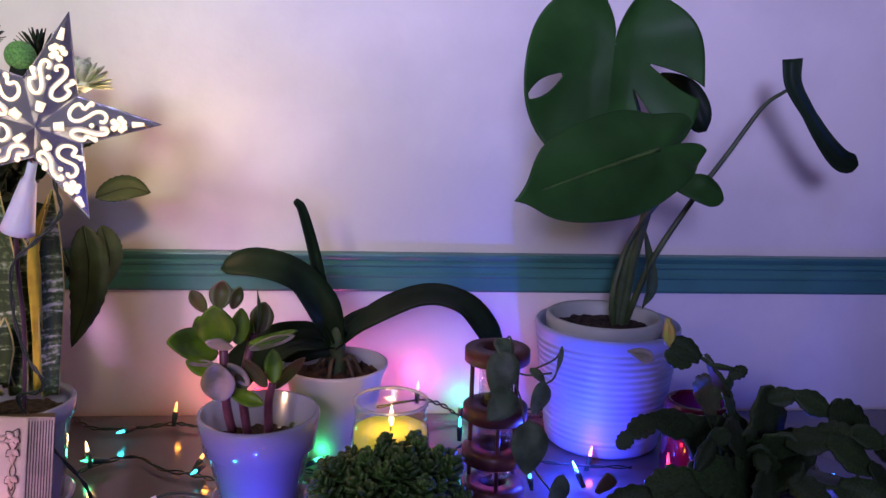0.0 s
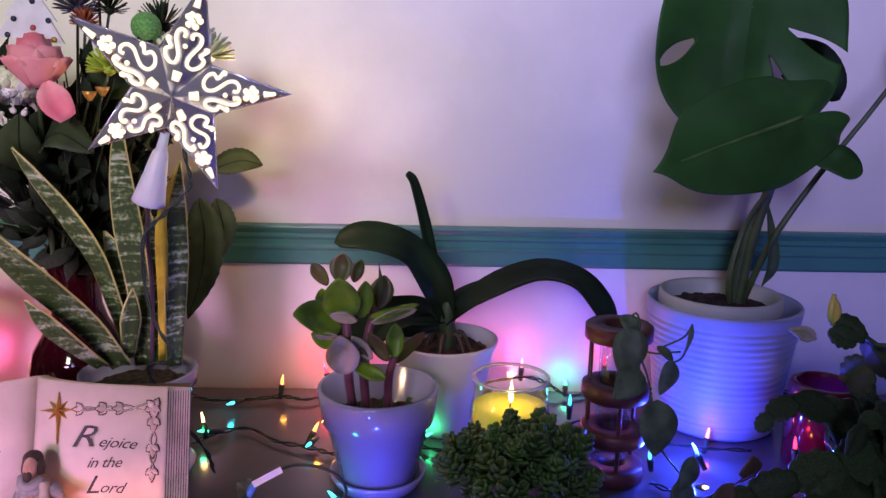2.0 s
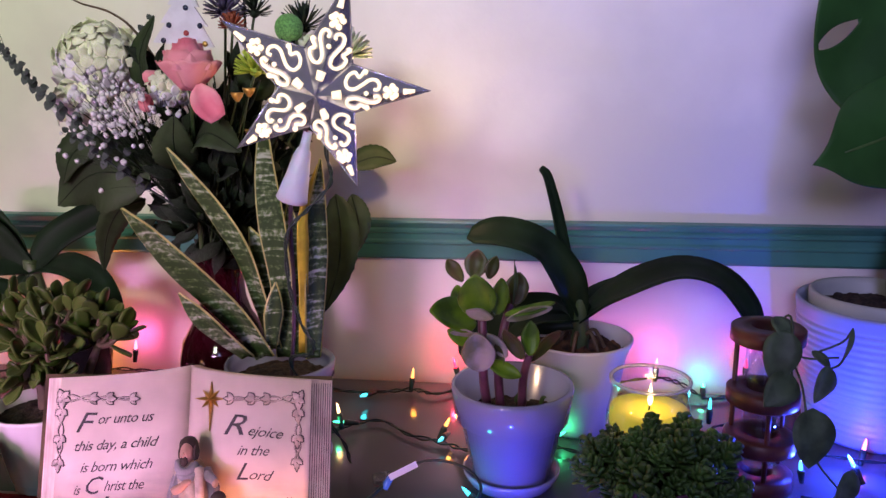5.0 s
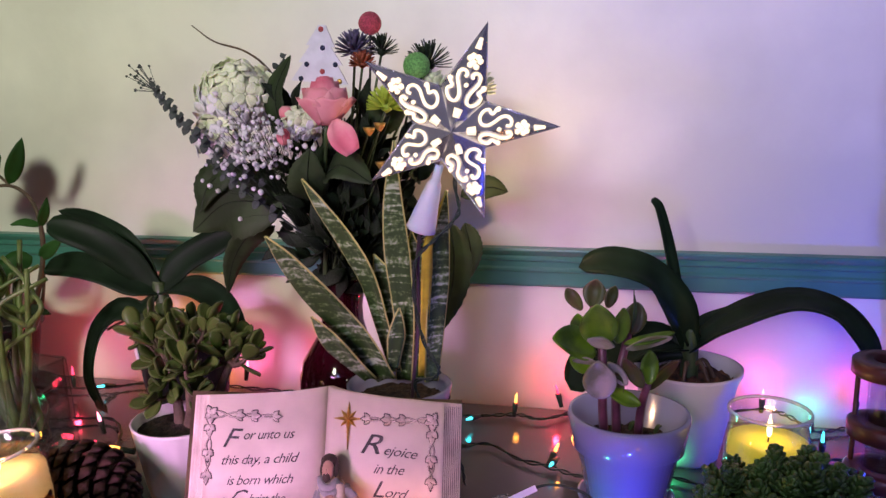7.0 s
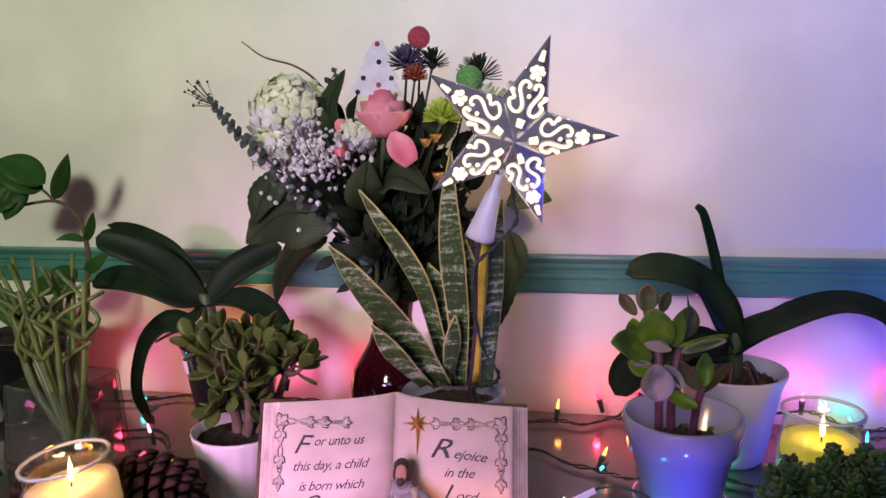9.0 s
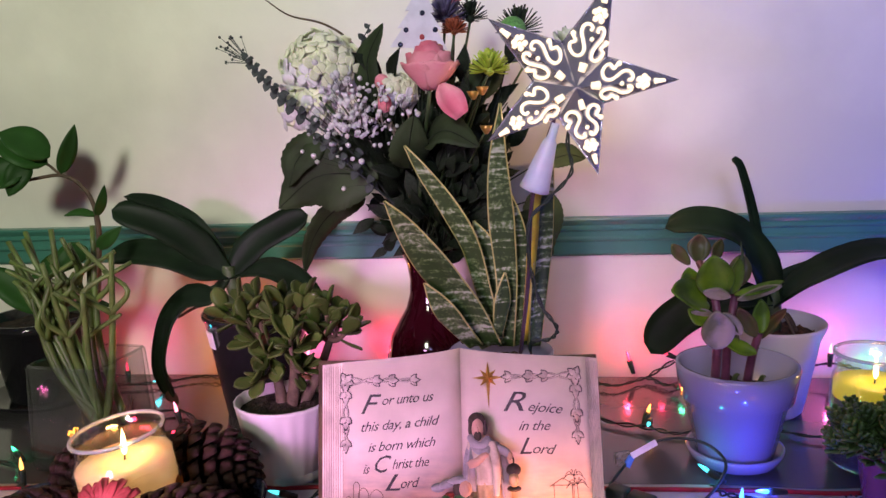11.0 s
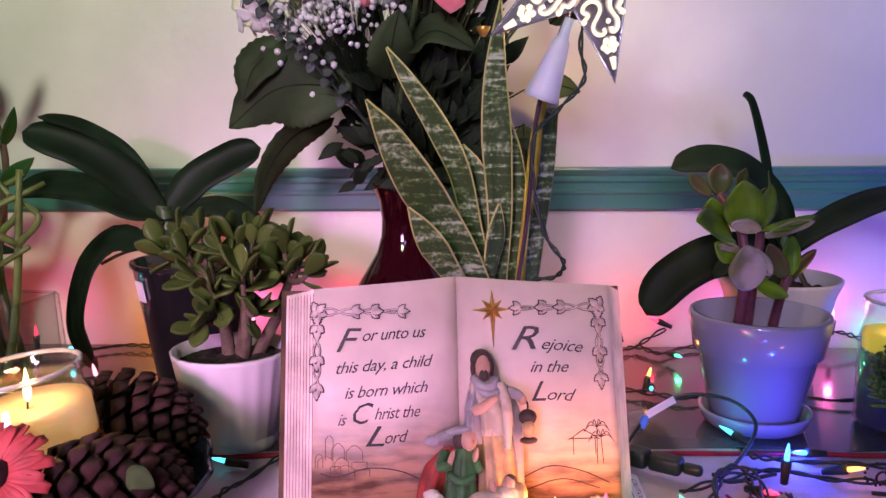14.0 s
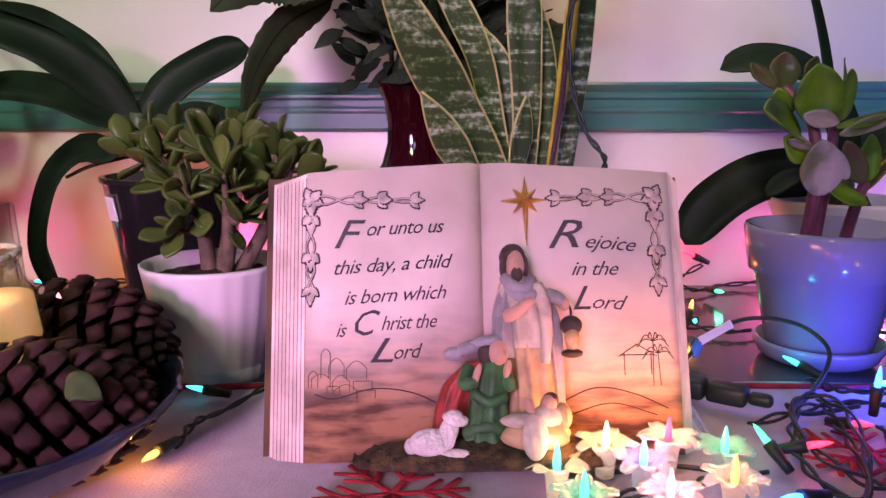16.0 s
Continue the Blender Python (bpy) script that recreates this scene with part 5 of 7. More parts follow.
    for k in range(70):
        q = Vector((rnd.uniform(-0.50, -0.385), rnd.uniform(0.95, 1.02), rnd.uniform(1.0, 1.17)))
        d = Vector((rnd.uniform(-0.6, 0.6), -0.3, rnd.uniform(-0.4, 1.0)))
        put("leaf", fo, t, frame_to(q, q + d, (0.3, -1, 0.4)) @ Matrix.Scale(rnd.uniform(0.028, 0.05), 4))
        if k % 3 == 0:
            part("stalk", tube([mouth + Vector((rnd.uniform(0, 0.02), 0, 0)), mouth.lerp(q, 0.5) + Vector((0, 0, 0.01)), q], (0.0016, 0.0009), 5, 8), M_FOL, t)
    # large toothed leaves
    for pts, w, f in (([(-0.56, 0.90, 1.106), (-0.60, 0.905, 1.115), (-0.648, 0.915, 1.109), (-0.701, 0.93, 1.070)], 0.098, (0.1, -1, 0.25)),
                      ([(-0.585, 0.93, 1.08), (-0.637, 0.96, 1.06), (-0.677, 0.99, 1.017), (-0.70, 1.013, 0.964)], 0.036, (0.6, -0.9, 0)),
                      ([(-0.372, 1.035, 1.073), (-0.367, 1.035, 1.021), (-0.372, 1.03, 0.969), (-0.39, 1.02, 0.913)], 0.050, (0.15, -1, 0.1)),
                      ([(-0.354, 1.05, 1.071), (-0.346, 1.05, 1.03), (-0.35, 1.045, 0.989)], 0.034, (0.5, -0.9, 0.1)),
                      ([(-0.36, 1.05, 1.108), (-0.325, 1.07, 1.119), (-0.298, 1.08, 1.112)], 0.036, (0, -1, 0.5)),
                      ([(-0.35, 0.95, 1.18), (-0.32, 0.945, 1.205), (-0.30, 0.94, 1.20)], 0.036, (0, -1, 0.3)),
                      ([(-0.63, 0.92, 1.16), (-0.665, 0.915, 1.135), (-0.678, 0.91, 1.10)], 0.05, (-0.4, -1, 0.2)),
                      ([(-0.565, 0.92, 1.20), (-0.57, 0.92, 1.25), (-0.548, 0.92, 1.295)], 0.045, (-0.6, -0.8, 0.1)),
                      ([(-0.50, 0.89, 1.15), (-0.47, 0.87, 1.165), (-0.43, 0.86, 1.145)], 0.05, (0, -0.7, 0.7)),
                      ([(-0.52, 0.90, 1.12), (-0.515, 0.875, 1.15), (-0.505, 0.86, 1.185)], 0.05, (0.3, -1, 0)),
                      ([(-0.44, 0.92, 1.20), (-0.425, 0.91, 1.23), (-0.415, 0.90, 1.255)], 0.045, (0.3, -1, 0))):
        lf = part("leaf", leaf(pts, w, "ovate", f, 0.12, 0.0009, 24, None, 0.06, 0.04), M_HLEAF, t, "broad toothed leaf")
        part("midrib", tube([Vector(q) + Vector((0, -0.0012, 0)) for q in pts], (0.0014, 0.0006), 5, 14), M_FOL, lf)


bouquet()


# ---- lit star topper on its rod ----
def star_topper():
    c = Vector((-0.3249, 0.8106, 1.2139))
    t = thing("star_topper", "lit silver tree-topper star with scroll cutouts on rod", "star ornament", (-0.385, 0.87, 0.87))
    m = Matrix.Translation(c) @ Matrix.Rotation(radians(6), 4, "Z") @ Matrix.Rotation(radians(16), 4, "X")
    R, r = 0.1115, 0.042

    def at(ang, rad, y):
        return Vector((rad * math.cos(ang), y, rad * math.sin(ang)))

    def on_face(k, sg, u, v):
        """A place on one half of an arm: u from the middle to the tip, v from the ridge to the valley edge."""
        a = radians(70.5 - 72 * k)
        tip, val, top = at(a, R, 0.0), at(a + sg * radians(36), r, 0.002), Vector((0, -0.026, 0))
        ridge = top.lerp(tip, u)
        edge = val.lerp(tip, u)
        n = (tip - top).cross(val - top).normalized()
        if n.y > 0:
            n = -n
        return m @ (ridge.lerp(edge, v) + n * 0.0012)

    for k in range(5):
        a = radians(70.5 - 72 * k)
        bm = bmesh.new()
        vs = {}
        for nm, p in (("tip", at(a, R, 0)), ("l", at(a + radians(36), r, 0.002)), ("r", at(a - radians(36), r, 0.002)), ("f", Vector((0, -0.026, 0))), ("b", Vector((0, 0.024, 0)))):
            vs[nm] = bm.verts.new(m @ p)
        for tri_ in (("f", "tip", "l"), ("f", "r", "tip"), ("b", "l", "tip"), ("b", "tip", "r")):
            bm.faces.new([vs[q] for q in tri_])
        arm = part("arm", bm, M_SILVER, t, "silver faceted star arm", smooth=False)
        for sg in (1, -1):
            part("scroll", tube([on_face(k, sg, *q) for q in ((0.186, 0.916), (0.201, 0.692), (0.113, 0.813), (0.084, 0.708), (0.121, 0.492), (0.208, 0.273), (0.282, 0.234), (0.307, 0.416), (0.323, 0.653), (0.386, 0.704), (0.469, 0.498), (0.5, 0.211), (0.456, 0.248))], 0.0017, 6, 40), M_LIT, arm, "glowing scroll cutout")
            part("scroll_bead", ball(0.0030, on_face(k, sg, 0.203, 0.905), 1), M_LIT, arm, "glowing bead cutout")
        b = bmesh.new()
        for j in range(6):
            w = j * math.pi / 3 + 0.5
            v = 0.50 * math.sin(w)
            ball(0.0034, on_face(k, 1 if v > 0 else -1, 0.64 - 0.08 * abs(v) + 0.052 * math.cos(w), abs(v)), 1, None, b)
        ball(0.0032, on_face(k, 1, 0.64, 0.0), 1, None, b)
        part("blossom", b, M_LIT, arm, "glowing blossom cutout")
        part("base_square", tube([on_face(k, 1, 0.14, 0.0), on_face(k, 1, 0.22, 0.0)], (0.0036, 0.0046), 4, 3), M_LIT, arm, "glowing square cutout")
        part("middle_bead", ball(0.0027, on_face(k, 1, 0.435, 0.0), 1), M_LIT, arm, "glowing bead cutout")
        part("slot", tube([on_face(k, 1, 0.76, 0.0), on_face(k, 1, 0.86, 0.0)], (0.0034, 0.0020), 6, 4), M_LIT, arm, "glowing slot near the tip")
        part("rim", tube([m @ at(a + radians(36), r, 0.002), m @ at(a, R, 0), m @ at(a - radians(36), r, 0.002)], 0.0011, 6, smooth=False), M_SILVER, arm)
    # sleeve, rod and its lead
    top, low = Vector((-0.343, 0.826, 1.170)), Vector((-0.369, 0.838, 1.094))
    z = (low - top).normalized()
    q = Vector((0, 0, 1)).rotation_difference(z).to_matrix().to_4x4()
    part("sleeve", lathe([(0.0045, 0), (0.0052, 0.018), (0.0080, 0.022), (0.0160, 0.072), (0.0172, 0.078), (0.0157, 0.078), (0.006, 0.022), (0.0035, 0.0)], top, 24, m=q), M_FROST, t, "frosted white plastic cone sleeve")
    part("rod", tube([m @ Vector((-0.008, 0.01, -0.01)), low, (-0.378, 0.86, 0.98), (-0.392, 0.875, 0.868)], 0.0024, 8), mat("dark_rod", (0.06, 0.03, 0.05), 0.4, vary=0.2), t, "thin dark rod")
    lead = bmesh.new()
    path = curve([m @ Vector((0.005, 0.02, -0.02)), (-0.330, 0.845, 1.15), (-0.326, 0.845, 1.115), (-0.352, 0.84, 1.085), (-0.374, 0.835, 1.06), (-0.374, 0.83, 1.01), (-0.362, 0.825, 0.965), (-0.345, 0.82, 0.94), (-0.352, 0.825, 0.925), (-0.376, 0.83, 0.915), (-0.36, 0.85, 0.86), (-0.33, 0.87, 0.80), (-0.33, 0.90, 0.757)], 130)
    for sg in (0, math.pi):
        tube([p + Vector((0.0014 * math.cos(i * 0.55 + sg), 0, 0.0014 * math.sin(i * 0.55 + sg))) for i, p in enumerate(path)], 0.0013, 5, smooth=False, bm=lead)
    part("lead", lead, M_CORD, t, "twisted dark green lead")


star_topper()
# Lamp added in the air behind the star for its warm wall glow.
point_lamp((-0.262, 0.95, 1.175), 1.12, (1.0, 0.62, 0.36), 0.006)

# ---- the open-book ornament ----
BOOK = Matrix.Translation((-0.441, 0.656, Z0 + 0.006)) @ Matrix.Rotation(radians(5), 4, "Z") @ Matrix.Rotation(radians(-20), 4, "X")


def page_mat():
    """Printed page: cream paper above, a sepia landscape below with a soft uneven edge."""
    m = mat("printed_page", (0.66, 0.55, 0.48), 0.55, vary=0.08, scale=16)
    nt = m.node_tree
    b = nt.nodes["Principled BSDF"]
    old = b.inputs["Base Color"].links[0].from_socket
    tc, sp, n, ad, r, mx, n2, r2 = (nt.nodes.new("ShaderNode" + k) for k in ("TexCoord", "SeparateXYZ", "TexNoise", "MapRange", "ValToRGB", "Mix", "TexNoise", "ValToRGB"))
    n.inputs["Scale"].default_value, n.inputs["Detail"].default_value = 22, 5
    n2.inputs["Scale"].default_value, n2.inputs["Detail"].default_value = 60, 8
    nt.links.new(tc.outputs["Object"], sp.inputs[0])
    nt.links.new(tc.outputs["Object"], n.inputs["Vector"])
    mp = nt.nodes.new("ShaderNodeMapping")
    mp.inputs["Scale"].default_value = (0.5, 1, 2.2)
    nt.links.new(tc.outputs["Object"], mp.inputs[0])
    nt.links.new(mp.outputs[0], n2.inputs["Vector"])
    mad = nt.nodes.new("ShaderNodeMath")
    mad.operation = "MULTIPLY_ADD"
    nt.links.new(n.outputs["Fac"], mad.inputs[0])
    mad.inputs[1].default_value = -0.06
    nt.links.new(sp.outputs["Z"], mad.inputs[2])
    ad.inputs["From Min"].default_value, ad.inputs["From Max"].default_value = 0.0, 0.072
    nt.links.new(mad.outputs[0], ad.inputs["Value"])
    r.color_ramp.elements[0].position, r.color_ramp.elements[1].position = 0.0, 1.0
    r.color_ramp.elements[0].color, r.color_ramp.elements[1].color = (1, 1, 1, 1), (0, 0, 0, 1)
    r.color_ramp.elements.new(0.55).color = (0.45, 0.45, 0.45, 1)
    nt.links.new(ad.outputs["Result"], r.inputs["Fac"])
    r2.color_ramp.elements[0].color, r2.color_ramp.elements[1].color = (0.10, 0.05, 0.03, 1), (0.42, 0.23, 0.12, 1)
    r2.color_ramp.elements[0].position, r2.color_ramp.elements[1].position = 0.38, 0.6
    nt.links.new(n2.outputs["Fac"], r2.inputs["Fac"])
    mx.data_type = "RGBA"
    nt.links.new(r.outputs["Color"], mx.inputs[0])
    nt.links.new(old, mx.inputs[6])
    nt.links.new(r2.outputs["Color"], mx.inputs[7])
    nt.links.new(mx.outputs[2], b.inputs["Base Color"])
    return m


M_PRINT = page_mat()
BW, BH = 0.122, 0.196


def page_y(u):
    """Depth of the open page's face at a distance u from the spine."""
    u = abs(u)
    return 0.014 * math.exp(-u / 0.010) - 0.006 * math.sin(math.pi * min(1, u / BW)) ** 0.8 - 0.011 * u / BW


# For dark sheets between pale ones: shade of the page gaps as colour.
M_PAGEGAP = mat("page_gap_shade", (0.10, 0.065, 0.05), 0.8, vary=0.3, scale=60)


def book():
    t = thing("book_ornament", "resin open-book ornament with printed verse and landscape", "ornament", tuple(BOOK.translation))
    base = put("base", mesh_of("base", box(0.24, 0.04, 0.010, m=Matrix.Translation((0, 0.02, 0.004)), bevel=0.003), M_PAGE), t, BOOK)
    for sg in (-1, 1):
        for k in range(20):
            bm = bmesh.new()
            n = 22
            rows = []
            step = 0.00145 if sg < 0 else 0.00085
            ext = (0.1195 if sg < 0 else 0.1275) + step * (k if k % 2 == 0 else k - 0.55)
            for i in range(n + 1):
                u = ext * i / n
                y0 = page_y(u) + 0.00135 * k + (0.003 * (k / 19) if u > BW else 0)
                th = 0.00135
                top = BH + (0.001 if k % 2 == 0 else -0.002) + 0.006 * math.exp(-u / 0.03) - 0.007 * u / BW
                rows.append([bm.verts.new((sg * u, y0, 0)), bm.verts.new((sg * u, y0, top)), bm.verts.new((sg * u, y0 + th, top)), bm.verts.new((sg * u, y0 + th, 0))])
            for a, b in zip(rows, rows[1:]):
                for q in range(4):
                    bm.faces.new((a[q], a[(q + 1) % 4], b[(q + 1) % 4], b[q]))
            bm.faces.new(rows[0])
            bm.faces.new(rows[-1][::-1])
            put("page" if k == 0 else "page_sheaf", mesh_of("page", bm, M_PRINT if k == 0 else (M_PAGEGAP if k % 2 else M_PAGE), smooth=(k == 0)), t, BOOK, "printed cream page" if k == 0 else "")
        bm = bmesh.new()
        n = 10
        rows = []
        for i in range(n + 1):
            u = (0.150 if sg < 0 else 0.1425) * i / n
            y0 = 0.0285 + page_y(u) - 0.014 * math.exp(-u / 0.010)
            rows.append([bm.verts.new((sg * u, y0, -0.002)), bm.verts.new((sg * u, y0, BH - 0.003)), bm.verts.new((sg * u, y0 + 0.004, BH - 0.003)), bm.verts.new((sg * u, y0 + 0.004, -0.002))])
        for a, b in zip(rows, rows[1:]):
            for q in range(4):
                bm.faces.new((a[q], a[(q + 1) % 4], b[(q + 1) % 4], b[q]))
        bm.faces.new(rows[0])
        bm.faces.new(rows[-1][::-1])
        put("cover", mesh_of("cover", bm, M_BROWNLEAF), t, BOOK, "brown book cover")
    # verse
    def words(text, u, h, size, wide, turn=0.0, slant=0.42):
        cu = bpy.data.curves.new("verse", "FONT")
        cu.body, cu.size, cu.space_character, cu.shear, cu.extrude, cu.resolution_u = text, size, 0.92, slant, 0.0, 2
        ob = new("verse", cu)
        dg = bpy.context.evaluated_depsgraph_get()
        me = bpy.data.meshes.new_from_object(ob.evaluated_get(dg))
        bpy.data.objects.remove(ob)
        bm = bmesh.new()
        bm.from_mesh(me)
        left, right = min(v.co.x for v in bm.verts), max(v.co.x for v in bm.verts)
        for v in bm.verts:
            v.co.x = (v.co.x - left) * wide / (right - left)
        bmesh.ops.transform(bm, matrix=Matrix.Rotation(radians(turn), 4, "Z"), verts=bm.verts)
        for v in bm.verts:
            uu = u + v.co.x
            v.co = Vector((uu, page_y(uu) - 0.0008, h + v.co.y))
        put("verse", mesh_of("verse", bm, M_INK, smooth=False), t, BOOK, "dark printed lettering")

    for text, u, h, size, wide, turn in (
        ("F", -0.1006, 0.1382, 0.028, 0.0209, 0.0),
        ("or unto us", -0.0789, 0.1464, 0.014, 0.0522, 3.7),
        ("this day, a child", -0.1005, 0.1204, 0.0136, 0.0798, 4.0),
        ("is born which", -0.0938, 0.1005, 0.0136, 0.0678, 3.7),
        ("is", -0.0992, 0.0796, 0.0136, 0.007, 0.0),
        ("C", -0.0871, 0.0805, 0.024, 0.0166, 0.0),
        ("hrist the", -0.0698, 0.0835, 0.0136, 0.0371, 3.2),
        ("L", -0.0772, 0.0628, 0.023, 0.0154, 0.0),
        ("ord", -0.0614, 0.0647, 0.0136, 0.0192, 3.6),
        ("R", 0.0431, 0.1376, 0.028, 0.0231, 0.0),
        ("ejoice", 0.0677, 0.1374, 0.014, 0.0342, -5.7),
        ("in the", 0.0576, 0.1187, 0.0138, 0.0318, -0.7),
        ("L", 0.0578, 0.0956, 0.023, 0.0121, 0.0),
        ("ord", 0.0707, 0.0962, 0.014, 0.0236, -3.6),
    ):
        words(text, u, h, size, wide, turn)

    def line(pts, r=0.0007, name="drawn_line", material=M_INK, n=None):
        b = tube([Vector((u, page_y(u) - 0.0004, h)) for u, h in pts], r, 5, n or max(6, len(pts) * 5))
        put(name, mesh_of(name, b, material), t, BOOK)

    # corner scroll borders: entwined stems and leaves in pale relief, outlined in ink
    relief = mat("relief_wash", (0.50, 0.41, 0.37), 0.6, vary=0.25, scale=90)

    def stem(pts):
        line(pts, 0.0010, "border_outline")
        b = tube([Vector((u, page_y(u) - 0.0012, h)) for u, h in pts], 0.0006, 5, len(pts) * 5)
        put("border_stem", mesh_of("border_stem", b, relief), t, BOOK)

    def relief_leaf(u, h, du, dh, w):
        for k, (m, name) in enumerate(((M_INK, "leaf_outline"), (relief, "border_leaf"))):
            o = Vector((u, page_y(u) - 0.0010 - 0.0007 * k, h))
            e = o + Vector((du, 0, dh)) * (1 - 0.14 * k)
            put(name, mesh_of(name, leaf([o, o.lerp(e, 0.5), e], w * (1 - 0.28 * k), "ovate", (0, -1, 0), 0.1, 0.0006, 10, jag=0.14, cross=2), m), t, BOOK)

    for sg, far, near, top, low in ((-1, 0.1164, 0.0439, 0.1709, 0.1008), (1, 0.1160, 0.0457, 0.1719, 0.1055)):
        for ph in (0, math.pi):
            stem([(sg * (far - (far - near) * k / 14), top + 0.0032 * (1 - k / 20) * math.sin(k * 0.9 + ph)) for k in range(15)])
            stem([(sg * (far + 0.0026 * math.sin(k * 0.9 + ph)), top - 0.008 - (top - 0.008 - low) * k / 14) for k in range(15)])
        for du, dh, w in ((0.004, 0.009, 0.008), (-0.007, 0.007, 0.008), (-0.009, -0.003, 0.008), (0.0, -0.012, 0.009), (0.006, -0.004, 0.007)):
            relief_leaf(sg * far, top, sg * du, dh, w)
        for q, w in ((0.40, 0.008), (0.62, 0.0095), (0.92, 0.007)):
            u = far - (far - near) * q
            for du, dh in ((-0.006, 0.006), (-0.006, -0.006), (-0.010, 0.0)):
                relief_leaf(sg * u, top, sg * du, dh, w * 0.8)
        for q, w in ((0.16, 0.010), (0.52, 0.010), (0.84, 0.008)):
            h = top - (top - low) * q
            for du, dh in ((0.006, -0.006), (-0.006, -0.006), (0.0, -0.013)):
                relief_leaf(sg * far, h, du, dh, w * 0.75)
    # little town, stable and palms
    def house(u, h, w, hh, dome):
        pts = [(u - w / 2, h), (u - w / 2, h + hh)]
        pts += [(u - w / 2 + w * k / 6, h + hh + (dome * math.sin(math.pi * k / 6))) for k in range(1, 6)]
        pts += [(u + w / 2, h + hh), (u + w / 2, h)]
        b = tube([Vector((a, page_y(a) - 0.0003, c)) for a, c in pts], 0.00032, 4, smooth=False)
        put("drawn_house", mesh_of("drawn_house", b, M_BROWNLEAF), t, BOOK)

    for q in ((-0.106, 0.053, 0.006, 0.016, 0.003), (-0.099, 0.053, 0.010, 0.008, 0.005), (-0.086, 0.052, 0.013, 0.007, 0.005), (-0.109, 0.047, 0.012, 0.006, 0.003), (-0.096, 0.044, 0.011, 0.007, 0.004), (-0.082, 0.045, 0.012, 0.006, 0.0), (-0.114, 0.047, 0.006, 0.008, 0.003), (-0.093, 0.037, 0.015, 0.008, 0.004), (-0.080, 0.040, 0.012, 0.005, 0.0), (-0.101, 0.041, 0.008, 0.007, 0.0)):
        house(*q)
    line([(-0.113, 0.043), (-0.10, 0.040), (-0.075, 0.046), (-0.05, 0.043), (-0.03, 0.034)], 0.0004)
    line([(0.045, 0.034), (0.07, 0.044), (0.095, 0.040), (0.118, 0.030)], 0.0004)
    line([(0.05, 0.026), (0.08, 0.034), (0.11, 0.026)], 0.0004)
    for a, b in (((0.090, 0.052), (0.090, 0.066)), ((0.108, 0.052), (0.108, 0.066)), ((0.086, 0.064), (0.099, 0.072)), ((0.099, 0.072), (0.112, 0.064)), ((0.088, 0.065), (0.110, 0.065)), ((0.109, 0.045), (0.110, 0.074)), ((0.114, 0.045), (0.113, 0.066))):
        line([a, b], 0.0003)
    for u, h in ((0.110, 0.074), (0.113, 0.066)):
        for k in range(6):
            a = k * math.pi / 5
            line([(u, h), (u + 0.006 * math.cos(a), h + 0.005 * math.sin(a) + 0.001), (u + 0.011 * math.cos(a), h + 0.006 * math.sin(a) - 0.004)], 0.0003)
    # gilt star
    bm = bmesh.new()
    c = Vector((0.0285, page_y(0.0285) - 0.003, 0.1713))
    front = bm.verts.new(c + Vector((0, -0.004, 0)))
    ring = []
    for k in range(16):
        a = k * math.pi / 8 + math.pi / 2
        rad = (0.0165 if k % 4 == 0 else 0.0115) if k % 2 == 0 else 0.005
        if k == 8:
            rad = 0.031
        ring.append((bm.verts.new(c + Vector((rad * math.cos(a), 0, rad * math.sin(a)))), bm.verts.new(c + Vector((rad * math.cos(a), 0.004, rad * math.sin(a))))))
    for k in range(16):
        a, b = ring[k], ring[(k + 1) % 16]
        bm.faces.new((front, a[0], b[0]))
        bm.faces.new((a[0], a[1], b[1], b[0]))
    bm.faces.new([q[1] for q in ring])
    put("gilt_star", mesh_of("gilt_star", bm, M_GOLD, smooth=False), t, BOOK, "gilt eight-point star relief")
    # mossy foot in front of the pages
    bm = bmesh.new()
    bmesh.ops.create_icosphere(bm, subdivisions=4, radius=1)
    for v in bm.verts:
        p = v.co.copy()
        v.co = Vector((0.000 + p.x * 0.088, -0.028 + p.y * 0.036, 0.002 + max(-0.004, p.z * 0.014 + 0.004 * noise.noise(p * 7) + 0.002 * noise.noise(p * 22))))
    put("mossy_foot", mesh_of("mossy_foot", bm, mat("moss_straw", (0.10, 0.065, 0.025), 0.85, second=(0.03, 0.022, 0.012), scale=120, bump=1.0, bump_scale=300)), t, BOOK, "brown straw-textured base")


book()


